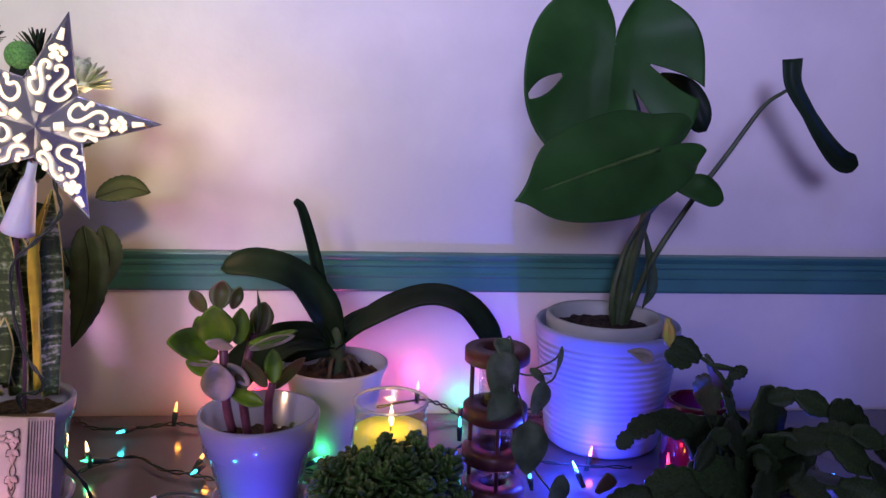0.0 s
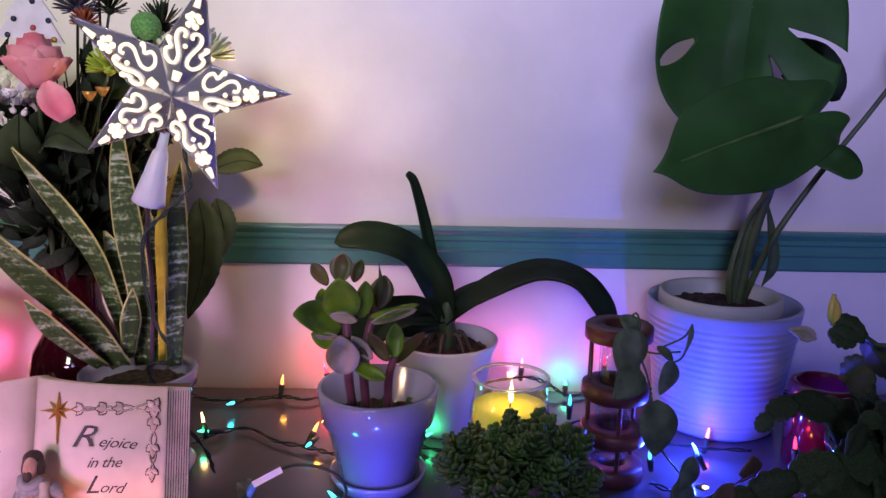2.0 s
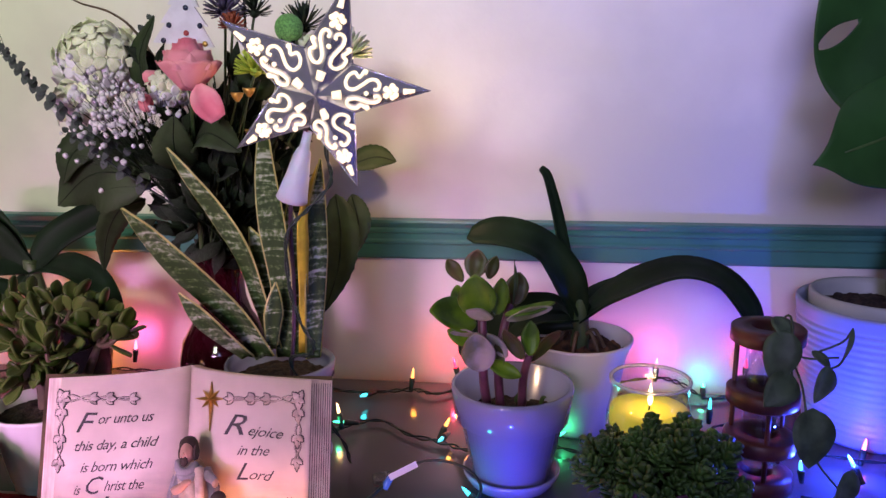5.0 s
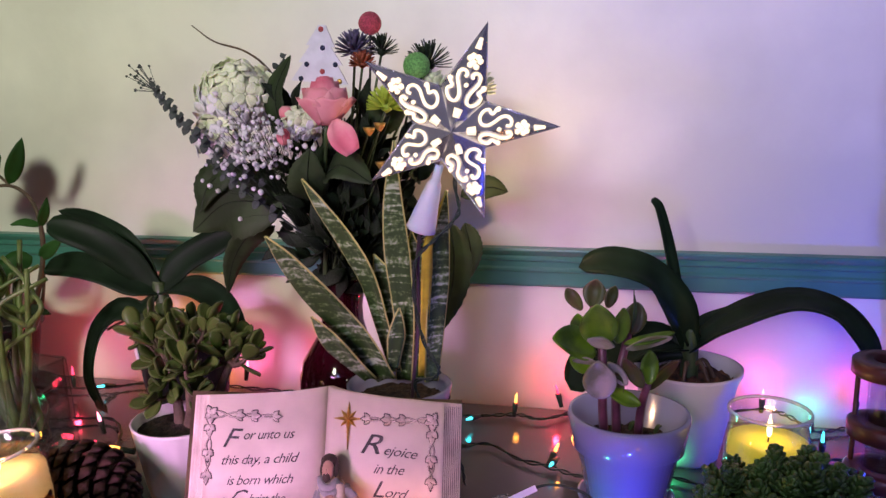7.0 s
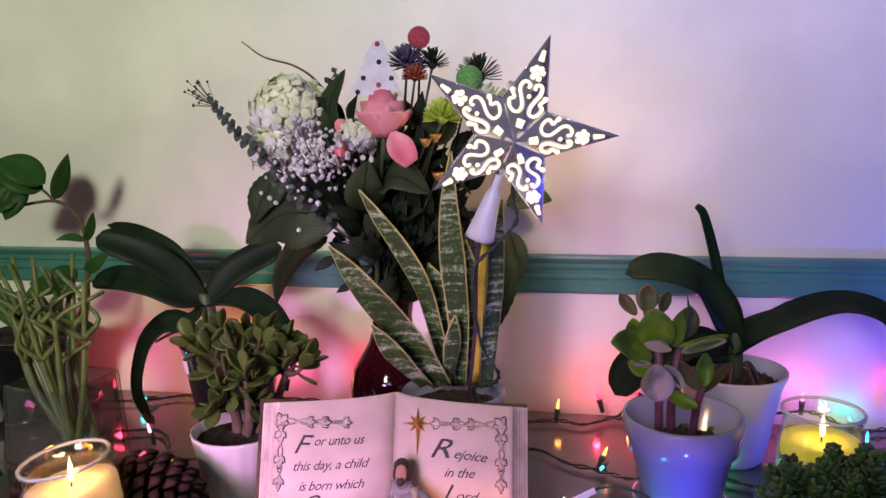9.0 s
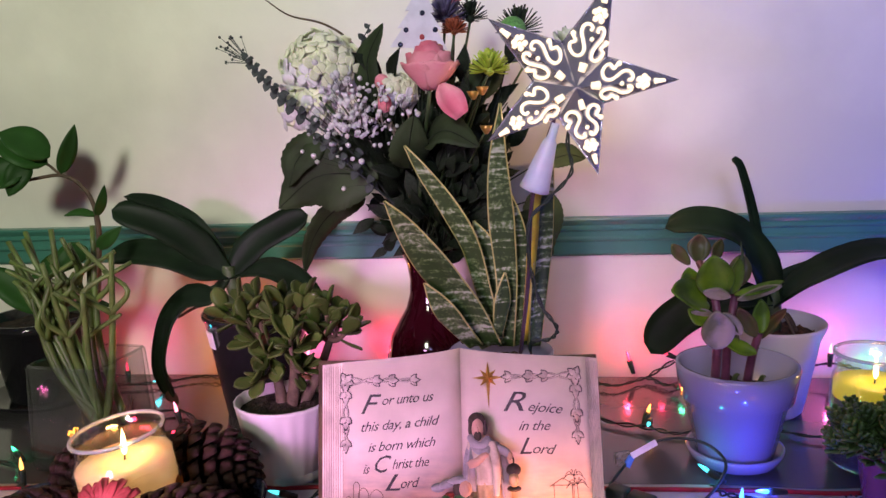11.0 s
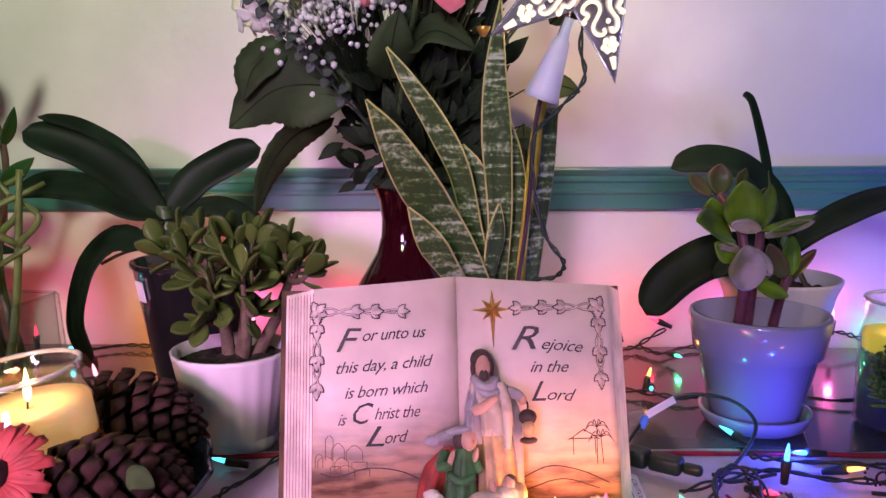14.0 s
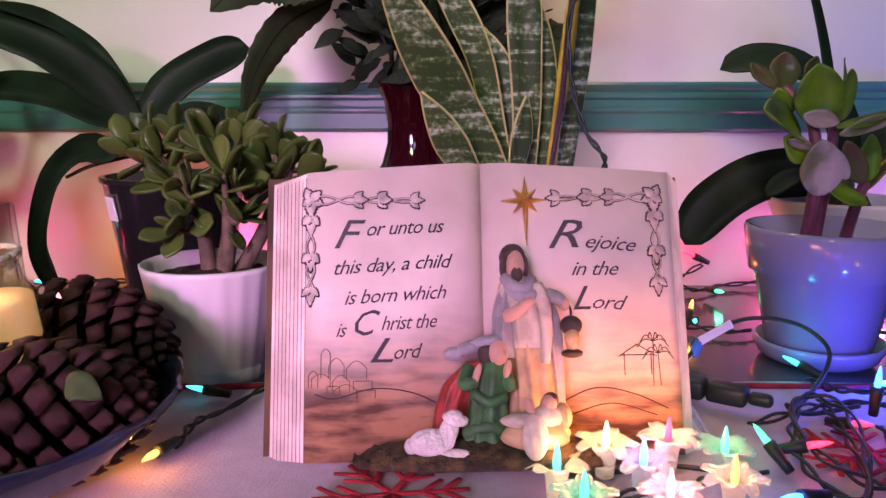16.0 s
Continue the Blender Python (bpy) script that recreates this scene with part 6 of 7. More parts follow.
def statue(name, label, blobs, folds=0.0, mats=(), fit=(1, 0, 0, 0), slim=1.0, robes=(), strands=()):
    """One plain mesh: draped robes (rings of height, middle and radii), limbs along points, and rounded forms; each with a material index."""
    bm = bmesh.new()
    sc, mid, dx, dz = fit

    def place(p):
        return Vector(((p[0] - mid) * sc * slim + mid + dx, p[1] - 0.008, p[2] * sc + dz))

    def join(b, mi):
        for f in b.faces:
            f.material_index = mi
            f.smooth = True
        me = bpy.data.meshes.new("t")
        b.to_mesh(me)
        b.free()
        bm.from_mesh(me)
        bpy.data.meshes.remove(me)

    for rings, mi, count, depth in robes:
        b = bmesh.new()
        n = 60
        path = curve([(z, cx, cy) for z, cx, cy, rx, ry in rings], 26)
        size = curve([(rx, ry, 0) for z, cx, cy, rx, ry in rings], 26)
        prev = None
        for k, (q, r) in enumerate(zip(path, size)):
            ring = []
            for a in range(n):
                th = 2 * math.pi * a / n
                w = 1 + depth * math.sin(count * th + 1.2 * math.sin(3 * th) + 0.06 * k) * (1 - 0.6 * k / 26) + 0.05 * noise.noise(Vector((math.cos(th) * 2, math.sin(th) * 2, k * 0.2 + q[1] * 90)))
                ring.append(b.verts.new(place((q[1] + r[0] * w * math.cos(th), q[2] + r[1] * w * math.sin(th), q[0]))))
            if prev:
                for a in range(n):
                    b.faces.new((prev[a], prev[(a + 1) % n], ring[(a + 1) % n], ring[a]))
            else:
                b.faces.new(ring[::-1])
            prev = ring
        b.faces.new(prev)
        join(b, mi)
    for pts, r, mi in strands:
        join(tube([place(p) for p in pts], tuple(q * sc for q in r), 10, 16), mi)
    for c, rad, mi, lean in blobs:
        c = place(c)
        rad, lean = [rad[0] * sc * slim, rad[1] * sc, rad[2] * sc], [q * sc for q in lean]
        b = bmesh.new()
        bmesh.ops.create_icosphere(b, subdivisions=4, radius=1)
        for v in b.verts:
            a = math.atan2(v.co.y, v.co.x)
            k = 1 + 1.3 * folds * math.sin(a * 9 + v.co.z * 3 + 2 * noise.noise(v.co * 2 + c * 70)) * (1 - abs(v.co.z)) + 0.06 * noise.noise(v.co * 4 + c * 90)
            v.co = Vector((v.co.x * rad[0] * k + lean[0] * v.co.z, v.co.y * rad[1] * k + lean[1] * v.co.z, v.co.z * rad[2])) + c
        join(b, mi)
    ob = put(name, mesh_of(name, bm, *mats), None, BOOK)
    tagged(ob, label, "figurine")
    return ob


C_SKIN = mat("fig_skin", (0.50, 0.30, 0.22), 0.5, vary=0.1)
C_HAIR = mat("fig_brown", (0.05, 0.03, 0.025), 0.6, vary=0.2)
C_CREAM = mat("fig_cream", (0.50, 0.42, 0.33), 0.55, vary=0.2, scale=60, bump=0.3)
C_TAN = mat("fig_tan", (0.45, 0.31, 0.16), 0.55, vary=0.2, scale=60, bump=0.3)
C_GREEN = mat("fig_green", (0.045, 0.13, 0.045), 0.45, vary=0.35, scale=60, bump=0.3)
C_RED = mat("fig_red", (0.26, 0.03, 0.025), 0.45, vary=0.3, scale=60, bump=0.3)
C_GREY = mat("fig_grey", (0.30, 0.28, 0.30), 0.55, vary=0.2, scale=60, bump=0.3)
C_WOOL = mat("fig_wool", (0.70, 0.66, 0.62), 0.7, vary=0.08, scale=90, bump=0.8, bump_scale=220)
FM = (C_SKIN, C_HAIR, C_CREAM, C_TAN, C_GREEN, C_RED, C_GREY, C_WOOL)
n0 = (0, 0)
statue("figurine", "robed standing resin figurine holding a lantern", [
    ((0.028, -0.026, 0.118), (0.0075, 0.008, 0.0105), 0, n0), ((0.027, -0.019, 0.1255), (0.0108, 0.010, 0.0085), 1, n0), ((0.0195, -0.020, 0.118), (0.0036, 0.007, 0.0085), 1, n0), ((0.0365, -0.020, 0.118), (0.0036, 0.007, 0.0085), 1, n0), ((0.028, -0.0325, 0.1115), (0.0048, 0.0035, 0.0050), 1, n0), ((0.028, -0.0340, 0.1175), (0.0014, 0.0022, 0.0030), 0, n0),
    ((0.034, -0.038, 0.0925), (0.0060, 0.004, 0.0036), 0, (0.002, 0)), ((0.0665, -0.031, 0.092), (0.0040, 0.004, 0.0045), 0, n0),
    ((0.071, -0.031, 0.078), (0.0090, 0.006, 0.0065), 1, n0), ((0.071, -0.033, 0.069), (0.0062, 0.0055, 0.0075), 3, n0), ((0.071, -0.031, 0.060), (0.0088, 0.006, 0.0030), 1, n0)], 0.03, FM, (0.97, 0.035, -0.0130, 0.0078), 0.80,
    robes=(([(0.0, 0.041, -0.014, 0.022, 0.013), (0.030, 0.041, -0.015, 0.0215, 0.013), (0.060, 0.039, -0.017, 0.020, 0.013), (0.085, 0.036, -0.018, 0.019, 0.013), (0.104, 0.031, -0.018, 0.016, 0.011), (0.114, 0.029, -0.018, 0.008, 0.008)], 3, 11, 0.13),
           ([(0.064, 0.037, -0.020, 0.0205, 0.0125), (0.080, 0.036, -0.022, 0.0215, 0.0135), (0.098, 0.032, -0.021, 0.019, 0.0125), (0.110, 0.029, -0.020, 0.011, 0.0095)], 2, 9, 0.12),
           ([(0.004, 0.061, -0.012, 0.006, 0.008), (0.040, 0.061, -0.014, 0.0065, 0.009), (0.080, 0.056, -0.018, 0.0095, 0.010), (0.104, 0.046, -0.018, 0.008, 0.009)], 6, 7, 0.16),
           ([(0.058, 0.017, -0.026, 0.0075, 0.008), (0.075, 0.016, -0.026, 0.0085, 0.009), (0.095, 0.019, -0.022, 0.0080, 0.009), (0.108, 0.024, -0.020, 0.005, 0.007)], 6, 7, 0.16)),
    strands=(([(0.019, -0.026, 0.110), (0.024, -0.034, 0.104), (0.033, -0.034, 0.102), (0.041, -0.026, 0.108)], (0.0040, 0.0042), 6), ([(0.020, -0.024, 0.105), (0.027, -0.035, 0.098), (0.038, -0.034, 0.097), (0.046, -0.024, 0.104)], (0.0034, 0.0040), 6),
             ([(0.044, -0.028, 0.104), (0.049, -0.034, 0.090), (0.050, -0.034, 0.072), (0.049, -0.032, 0.054)], (0.0052, 0.0030), 2), ([(0.018, -0.030, 0.084), (0.026, -0.037, 0.087), (0.034, -0.038, 0.092)], (0.0048, 0.0034), 0),
             ([(0.054, -0.026, 0.098), (0.061, -0.030, 0.096), (0.0665, -0.031, 0.092)], (0.0052, 0.0036), 6), ([(0.0665, -0.031, 0.094), (0.071, -0.031, 0.089), (0.071, -0.031, 0.082)], (0.0008, 0.0008), 1)))
statue("figurine", "kneeling robed resin figurine in green and red", [
    ((0.012, -0.034, 0.0765), (0.0066, 0.007, 0.0085), 0, n0), ((0.0155, -0.0405, 0.0755), (0.0012, 0.002, 0.0022), 0, n0), ((0.004, -0.029, 0.076), (0.0052, 0.006, 0.008), 1, n0), ((0.006, -0.026, 0.0848), (0.0125, 0.011, 0.0046), 6, (0.006, 0)), ((-0.007, -0.024, 0.0805), (0.0085, 0.009, 0.0052), 6, (0.004, 0)), ((-0.017, -0.022, 0.0765), (0.0075, 0.007, 0.0048), 6, n0),
    ((0.0165, -0.042, 0.0655), (0.0026, 0.003, 0.0060), 0, (0.001, 0)), ((-0.0035, -0.041, 0.0625), (0.0026, 0.003, 0.0070), 0, (0.002, 0))], 0.03, FM, (0.92, 0.0, -0.0077, -0.0033),
    robes=(([(0.0, 0.004, -0.026, 0.018, 0.015), (0.018, 0.003, -0.027, 0.0165, 0.014), (0.040, 0.004, -0.028, 0.0125, 0.012), (0.058, 0.006, -0.028, 0.0125, 0.011), (0.070, 0.008, -0.028, 0.007, 0.008)], 4, 9, 0.14),
           ([(0.004, -0.019, -0.014, 0.011, 0.010), (0.030, -0.019, -0.015, 0.0120, 0.010), (0.055, -0.012, -0.018, 0.0120, 0.010), (0.071, 0.000, -0.020, 0.008, 0.008)], 5, 8, 0.16),
           ([(0.004, 0.021, -0.012, 0.0065, 0.009), (0.030, 0.020, -0.013, 0.0065, 0.009), (0.055, 0.015, -0.016, 0.0060, 0.008), (0.068, 0.012, -0.018, 0.004, 0.006)], 5, 7, 0.14)),
    strands=(([(-0.008, -0.026, 0.066), (-0.012, -0.036, 0.056), (-0.003, -0.041, 0.058)], (0.0050, 0.0036), 4), ([(0.014, -0.028, 0.066), (0.019, -0.038, 0.054), (0.0165, -0.042, 0.060)], (0.0046, 0.0034), 4), ([(-0.006, -0.038, 0.050), (0.004, -0.040, 0.044), (0.016, -0.038, 0.048)], (0.0040, 0.0036), 4), ([(-0.012, -0.034, 0.024), (0.004, -0.040, 0.028), (0.016, -0.036, 0.022)], (0.0042, 0.0036), 4)))
statue("figurine", "small white resin lamb lying on straw base", [
    ((-0.020, -0.045, 0.017), (0.016, 0.010, 0.010), 7, n0), ((-0.008, -0.046, 0.024), (0.007, 0.008, 0.013), 7, (0.003, 0)), ((-0.004, -0.049, 0.034), (0.0068, 0.006, 0.006), 7, n0), ((0.001, -0.050, 0.032), (0.005, 0.0045, 0.004), 7, n0),
    ((-0.004, -0.048, 0.009), (0.011, 0.005, 0.004), 7, n0), ((-0.034, -0.044, 0.015), (0.005, 0.005, 0.006), 7, n0), ((-0.009, -0.045, 0.035), (0.003, 0.005, 0.003), 7, n0)], 0.05, FM, (0.84, -0.015, -0.0201, 0.0001))
statue("figurine", "cream resin infant figurine in wicker manger", [
    ((0.043, -0.046, 0.014), (0.024, 0.012, 0.011), 3, n0), ((0.036, -0.048, 0.025), (0.018, 0.010, 0.006), 2, n0), ((0.052, -0.048, 0.036), (0.0058, 0.006, 0.0068), 0, n0), ((0.054, -0.046, 0.039), (0.0055, 0.006, 0.0055), 1, n0),
    ((0.050, -0.048, 0.027), (0.011, 0.008, 0.009), 2, n0), ((0.040, -0.056, 0.014), (0.009, 0.005, 0.016), 2, n0), ((0.038, -0.050, 0.034), (0.003, 0.003, 0.007), 0, (-0.002, 0)), ((0.062, -0.044, 0.027), (0.007, 0.008, 0.010), 3, n0)], 0.07, FM, (0.84, 0.045, -0.0199, 0.0055))

# ---- candles, bowl and cones ----


def jar_candle(c, tall, rb, rn, wax, wax_h, lab, tilt=None, wick=0.0):
    t = thing("jar_candle", lab, "candle", c)
    m = tilt or Matrix.Identity(4)
    part("jar", lathe([(0, 0.001), (rb - 0.004, 0.001), (rb, 0.005), (rb, tall * 0.68), (rb * 0.96, tall * 0.76), (rn, tall * 0.84), (rn, tall * 0.95), (rn + 0.0025, tall * 0.97), (rn + 0.0025, tall), (rn - 0.001, tall), (rn - 0.0025, tall * 0.85), (rb * 0.93, tall * 0.74), (rb - 0.0022, tall * 0.66), (rb - 0.0025, 0.008), (0, 0.008)], c, 48, m=m), M_GLASS, t, "clear glass jar")
    ring = [Vector(c) + m @ Vector(((rn + 0.001) * math.cos(k * math.pi / 20), (rn + 0.001) * math.sin(k * math.pi / 20), tall)) for k in range(41)]
    part("rim", tube(ring, 0.0021, 8, smooth=False), M_RIM, t, "thick rolled glass rim")
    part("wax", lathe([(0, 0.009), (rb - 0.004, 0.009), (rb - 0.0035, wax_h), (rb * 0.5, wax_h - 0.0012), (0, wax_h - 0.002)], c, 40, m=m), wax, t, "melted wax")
    base = Vector(c) + (m @ Vector((0, 0, wax_h - 0.003)))
    part("wick", tube([base, base + Vector((0.001, 0, 0.009))], 0.0009, 6, 3), M_BLACK, t)
    f0 = base + Vector((0.001, 0, 0.006))
    part("flame", lathe([(0, 0), (0.0024, 0.004), (0.0031, 0.009), (0.0025, 0.016), (0.0011, 0.023), (0, 0.029)], f0, 14), M_FLAME, t, "small candle flame")
    return t, f0


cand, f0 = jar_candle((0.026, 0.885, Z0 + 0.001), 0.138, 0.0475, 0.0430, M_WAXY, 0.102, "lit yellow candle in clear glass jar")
part("lower_band", lathe([(0, 0.006), (0.0448, 0.006), (0.0448, 0.085), (0, 0.085)], (0.026, 0.885, Z0), 40), mat("blue_wax", (0.10, 0.14, 0.20), 0.4, vary=0.2, scale=30), cand, "grey-blue lower wax layer")
point_lamp(f0 + Vector((0, 0, 0.022)), 0.10, WARM, 0.006)

BC = Vector((-0.777, 0.610, Z0 + 0.0045))


def bowl():
    t = thing("bowl", "dark blue-black glazed bowl with scalloped rim", "bowl", tuple(BC))
    n = 96
    bm = bmesh.new()
    prof = [(0.0, 0.0), (0.060, 0.0), (0.065, 0.004), (0.094, 0.012), (0.120, 0.028), (0.137, 0.046), (0.144, 0.054), (0.140, 0.056), (0.133, 0.047), (0.115, 0.031), (0.085, 0.017), (0, 0.010)]
    rings = []
    for r, z in prof:
        if r == 0:
            rings.append([bm.verts.new(BC + Vector((0, 0, z)))])
            continue
        ring = []
        for i in range(n):
            a = 2 * math.pi * i / n
            k = 1 + 0.022 * math.sin(14 * a) * max(0, (z - 0.02) / 0.05)
            ring.append(bm.verts.new(BC + Vector((r * k * math.cos(a), r * k * math.sin(a), z + 0.002 * math.sin(14 * a) * (z > 0.05)))))
        rings.append(ring)
    for a, b in zip(rings, rings[1:]):
        for i in range(n):
            j = (i + 1) % n
            if len(a) == 1:
                bm.faces.new((a[0], b[j], b[i]))
            elif len(b) == 1:
                bm.faces.new((a[i], a[j], b[0]))
            else:
                bm.faces.new((a[i], a[j], b[j], b[i]))
    part("body", bm, M_BOWL, t)


bowl()

CT = Matrix.Rotation(radians(-6), 4, "Y") @ Matrix.Rotation(radians(3), 4, "X")
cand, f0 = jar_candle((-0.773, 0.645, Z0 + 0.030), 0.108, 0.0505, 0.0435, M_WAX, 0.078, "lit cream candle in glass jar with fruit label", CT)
c1 = Vector((-0.773, 0.645, Z0 + 0.030))


def candle_label():
    """Curved printed label: fruit and lettering lie on the jar's side."""
    def on_jar(a, h, off=0.0006):
        r = 0.0505 + off
        return c1 + CT @ Vector((r * math.cos(a), r * math.sin(a), h))

    for a, h, s, mt in ((radians(-10), 0.036, 0.014, 0), (radians(-26), 0.030, 0.013, 0), (radians(4), 0.044, 0.010, 0), (radians(10), 0.052, 0.004, 1)):
        bm = bmesh.new()
        cv = bm.verts.new(on_jar(a, h, 0.0012))
        ring = [bm.verts.new(on_jar(a + s * math.cos(k * 0.524) / 0.0505, h + s * math.sin(k * 0.524))) for k in range(12)]
        for k in range(12):
            bm.faces.new((cv, ring[k], ring[(k + 1) % 12]))
        part("fruit_print", bm, (mat("orange_print", (0.55, 0.16, 0.02), 0.5, vary=0.4, scale=40), mat("dark_print", (0.06, 0.03, 0.015), 0.5, vary=0.3))[mt], cand, "printed orange fruit" if mt == 0 else "printed dark leaf")
    cu = bpy.data.curves.new("label_text", "FONT")
    cu.body, cu.size, cu.space_character = "ORANGE BLOSSOM", 0.0125, 0.9
    ob = new("label_text", cu)
    dg = bpy.context.evaluated_depsgraph_get()
    me = bpy.data.meshes.new_from_object(ob.evaluated_get(dg))
    bpy.data.objects.remove(ob)
    bm = bmesh.new()
    bm.from_mesh(me)
    wide = max(v.co.x for v in bm.verts)
    for v in bm.verts:
        v.co = on_jar(radians(14) + (v.co.x - wide) / 0.0505, 0.026 + v.co.y + 0.10 * (v.co.x - wide) + 0.006, 0.0018)
    part("label_lettering", bm, M_WHITEFL, cand, "pale printed lettering", smooth=False)


candle_label()
point_lamp(f0 + Vector((0, 0, 0.024)), 0.22, (1, 0.5, 0.17), 0.006)


def scale_mesh():
    bm = bmesh.new()
    rows = []
    for i, (w, y, z, th) in enumerate(((0.07, 0.0, 0.0, 0.05), (0.13, 0.35, 0.02, 0.06), (0.25, 0.72, 0.06, 0.11), (0.27, 0.90, 0.12, 0.20), (0.10, 1.04, 0.24, 0.10))):
        rows.append([bm.verts.new((-w, y, z)), bm.verts.new((0, y + 0.03, z + th * 0.6)), bm.verts.new((w, y, z)), bm.verts.new((0, y, z - th))])
    for a, b in zip(rows, rows[1:]):
        for k in range(4):
            bm.faces.new((a[k], a[(k + 1) % 4], b[(k + 1) % 4], b[k]))
    bm.faces.new(rows[0][::-1])
    bm.faces.new(rows[-1])
    return mesh_of("scale", bm, M_CONE)


SCALE = scale_mesh()


def pine_cone(c, axis, length, rad, n=92):
    t = thing("pine_cone", "brown open pine cone lying in the bowl", "pine cone", c, "pine cones in the bowl")
    ax = Vector(axis).normalized()
    q = Vector((0, 0, 1)).rotation_difference(ax).to_matrix().to_4x4()
    m = Matrix.Translation(c) @ q
    part("core", lathe([(0, -length * 0.5), (rad * 0.42, -length * 0.42), (rad * 0.55, -length * 0.1), (rad * 0.4, length * 0.3), (0, length * 0.48)], c, 16, m=q), M_CONE, t)
    rnd = random.Random(int(c[0] * 1000))
    for i in range(n):
        s = (i + 0.5) / n
        h = -length * 0.45 + length * 0.92 * s
        a = i * 2.39996
        rr = rad * (math.sin(math.pi * min(1, (s * 0.80 + 0.17))) ** 0.7)
        d = Vector((math.cos(a), math.sin(a), 0))
        o = Vector((0, 0, h)) + d * rr * 0.25
        out = d * 1.0 + Vector((0, 0, 0.25 + 1.1 * s * s))
        mm = frame_to(o, o + out, (0, 0, 1))
        put("scale", SCALE, t, m @ mm @ Matrix.Scale(rr * 0.80 + 0.002 + rnd.uniform(0, 0.002), 4))


pine_cone((-0.731, 0.716, Z0 + 0.064), (0.75, -0.25, -0.15), 0.128, 0.046, 120)
pine_cone((-0.703, 0.590, Z0 + 0.060), (0.8, 0.3, 0.0), 0.120, 0.043, 120)
pine_cone((-0.855, 0.600, Z0 + 0.056), (-0.8, -0.4, 0.0), 0.10, 0.036)
pine_cone((-0.865, 0.690, Z0 + 0.062), (-0.5, 0.6, 0.0), 0.085, 0.030, 72)
pine_cone((-0.775, 0.530, Z0 + 0.058), (1, -0.2, 0.1), 0.09, 0.032, 80)


def red_daisy():
    c = Vector((-0.752, 0.548, Z0 + 0.094))
    t = thing("artificial_flower", "red artificial daisy with dark centre beside the candle", "flower", tuple(c))
    n = Vector((0.1, -0.75, 0.6)).normalized()
    u = n.cross(Vector((0, 0, 1))).normalized()
    v = u.cross(n)
    for k in range(26):
        a = k * 2 * math.pi / 26 + (0.1 if k % 2 else 0)
        d = u * math.cos(a) + v * math.sin(a)
        r = 0.034 if k % 2 else 0.038
        part("petal", leaf([c + d * 0.008, c + d * r * 0.6 + n * 0.004, c + d * r + n * (0.001 if k % 2 else -0.004)], 0.0105, "petal", n, 0.25, 0.0008, 7), M_DAISY, t)
    part("centre", ball(0.0115, c + n * 0.002, 2, rough=0.25), M_BLACK, t, "dark fuzzy centre")
    part("stem", tube([c - n * 0.004, c - n * 0.02 + Vector((0, 0, -0.02)), (-0.752, 0.60, Z0 + 0.052)], 0.0018, 6), M_STEM, t)
    part("leaf", leaf([(-0.668, 0.56, Z0 + 0.085), (-0.66, 0.56, Z0 + 0.088), (-0.648, 0.56, Z0 + 0.082)], 0.018, "ovate", (0.2, -0.6, 0.8), 0.2), M_STEM, t, "small green plastic leaf")


red_daisy()


# ---- string lights ----
def bulb_meshes():
    out = {}
    for k, m in M_BULB.items():
        out[k] = mesh_of("bulb", lathe([(0, 0), (0.0021, 0), (0.0024, 0.004), (0.0021, 0.009), (0.0009, 0.0155), (0, 0.0175)], seg=10), m)
    return out


BULB = bulb_meshes()
SOCKET = mesh_of("socket", lathe([(0, -0.020), (0.0032, -0.020), (0.0036, -0.012), (0.0044, -0.004), (0.0044, 0.0015), (0.0030, 0.0015), (0, 0.0015)], seg=12), M_CORD)


def string_of_lights(name_label, wires, bulbs):
    t = thing("string_lights", name_label, "string lights", (*wires[0][0][:2], Z0), "strings of coloured lights")
    for w in wires:
        pts = [Vector((*q, 0.7555)) if len(q) == 2 else Vector(q) for q in w]
        length = sum((b - a).length for a, b in zip(pts, pts[1:]))
        n = max(12, int(length / 0.0045))
        c = curve(pts, n)
        for i, p in enumerate(c):
            p.z += 0.0016 * (1 + noise.noise(p * 35)) * 0.8
        bm = bmesh.new()
        for sg in (0, math.pi):
            o = []
            for i, p in enumerate(c):
                tg = (c[min(i + 1, n)] - c[max(i - 1, 0)]).normalized()
                sd = tg.cross(Vector((0, 0, 1))).normalized()
                up = sd.cross(tg)
                ph = i * 0.52 + sg
                wob = 0.0018 * (1 + 0.5 * math.sin(i * 0.17))
                o.append(p + sd * (wob * math.cos(ph)) + up * (wob * math.sin(ph)))
            tube(o, 0.00135, 5, smooth=False, bm=bm)
        part("wire", bm, M_CORD, t, "twisted dark green wire")
    for p, d, colour, watts in bulbs:
        p, d = Vector(p), Vector(d).normalized()
        m = Matrix.Translation(p) @ Vector((0, 0, 1)).rotation_difference(d).to_matrix().to_4x4()
        b = put("bulb", BULB[colour], t, m, colour + " glass bulb")
        s = put("socket", SOCKET, b, None)
        s.matrix_parent_inverse = Matrix.Identity(4)
        if watts:
            point_lamp(p + d * 0.010 + Vector((0, 0, 0.004)), watts, {"red": RED, "pink": PINK, "orange": ORANGE, "green": GREEN, "teal": TEAL, "blue": BLUE, "warm": WARM}[colour], 0.004)
    return t


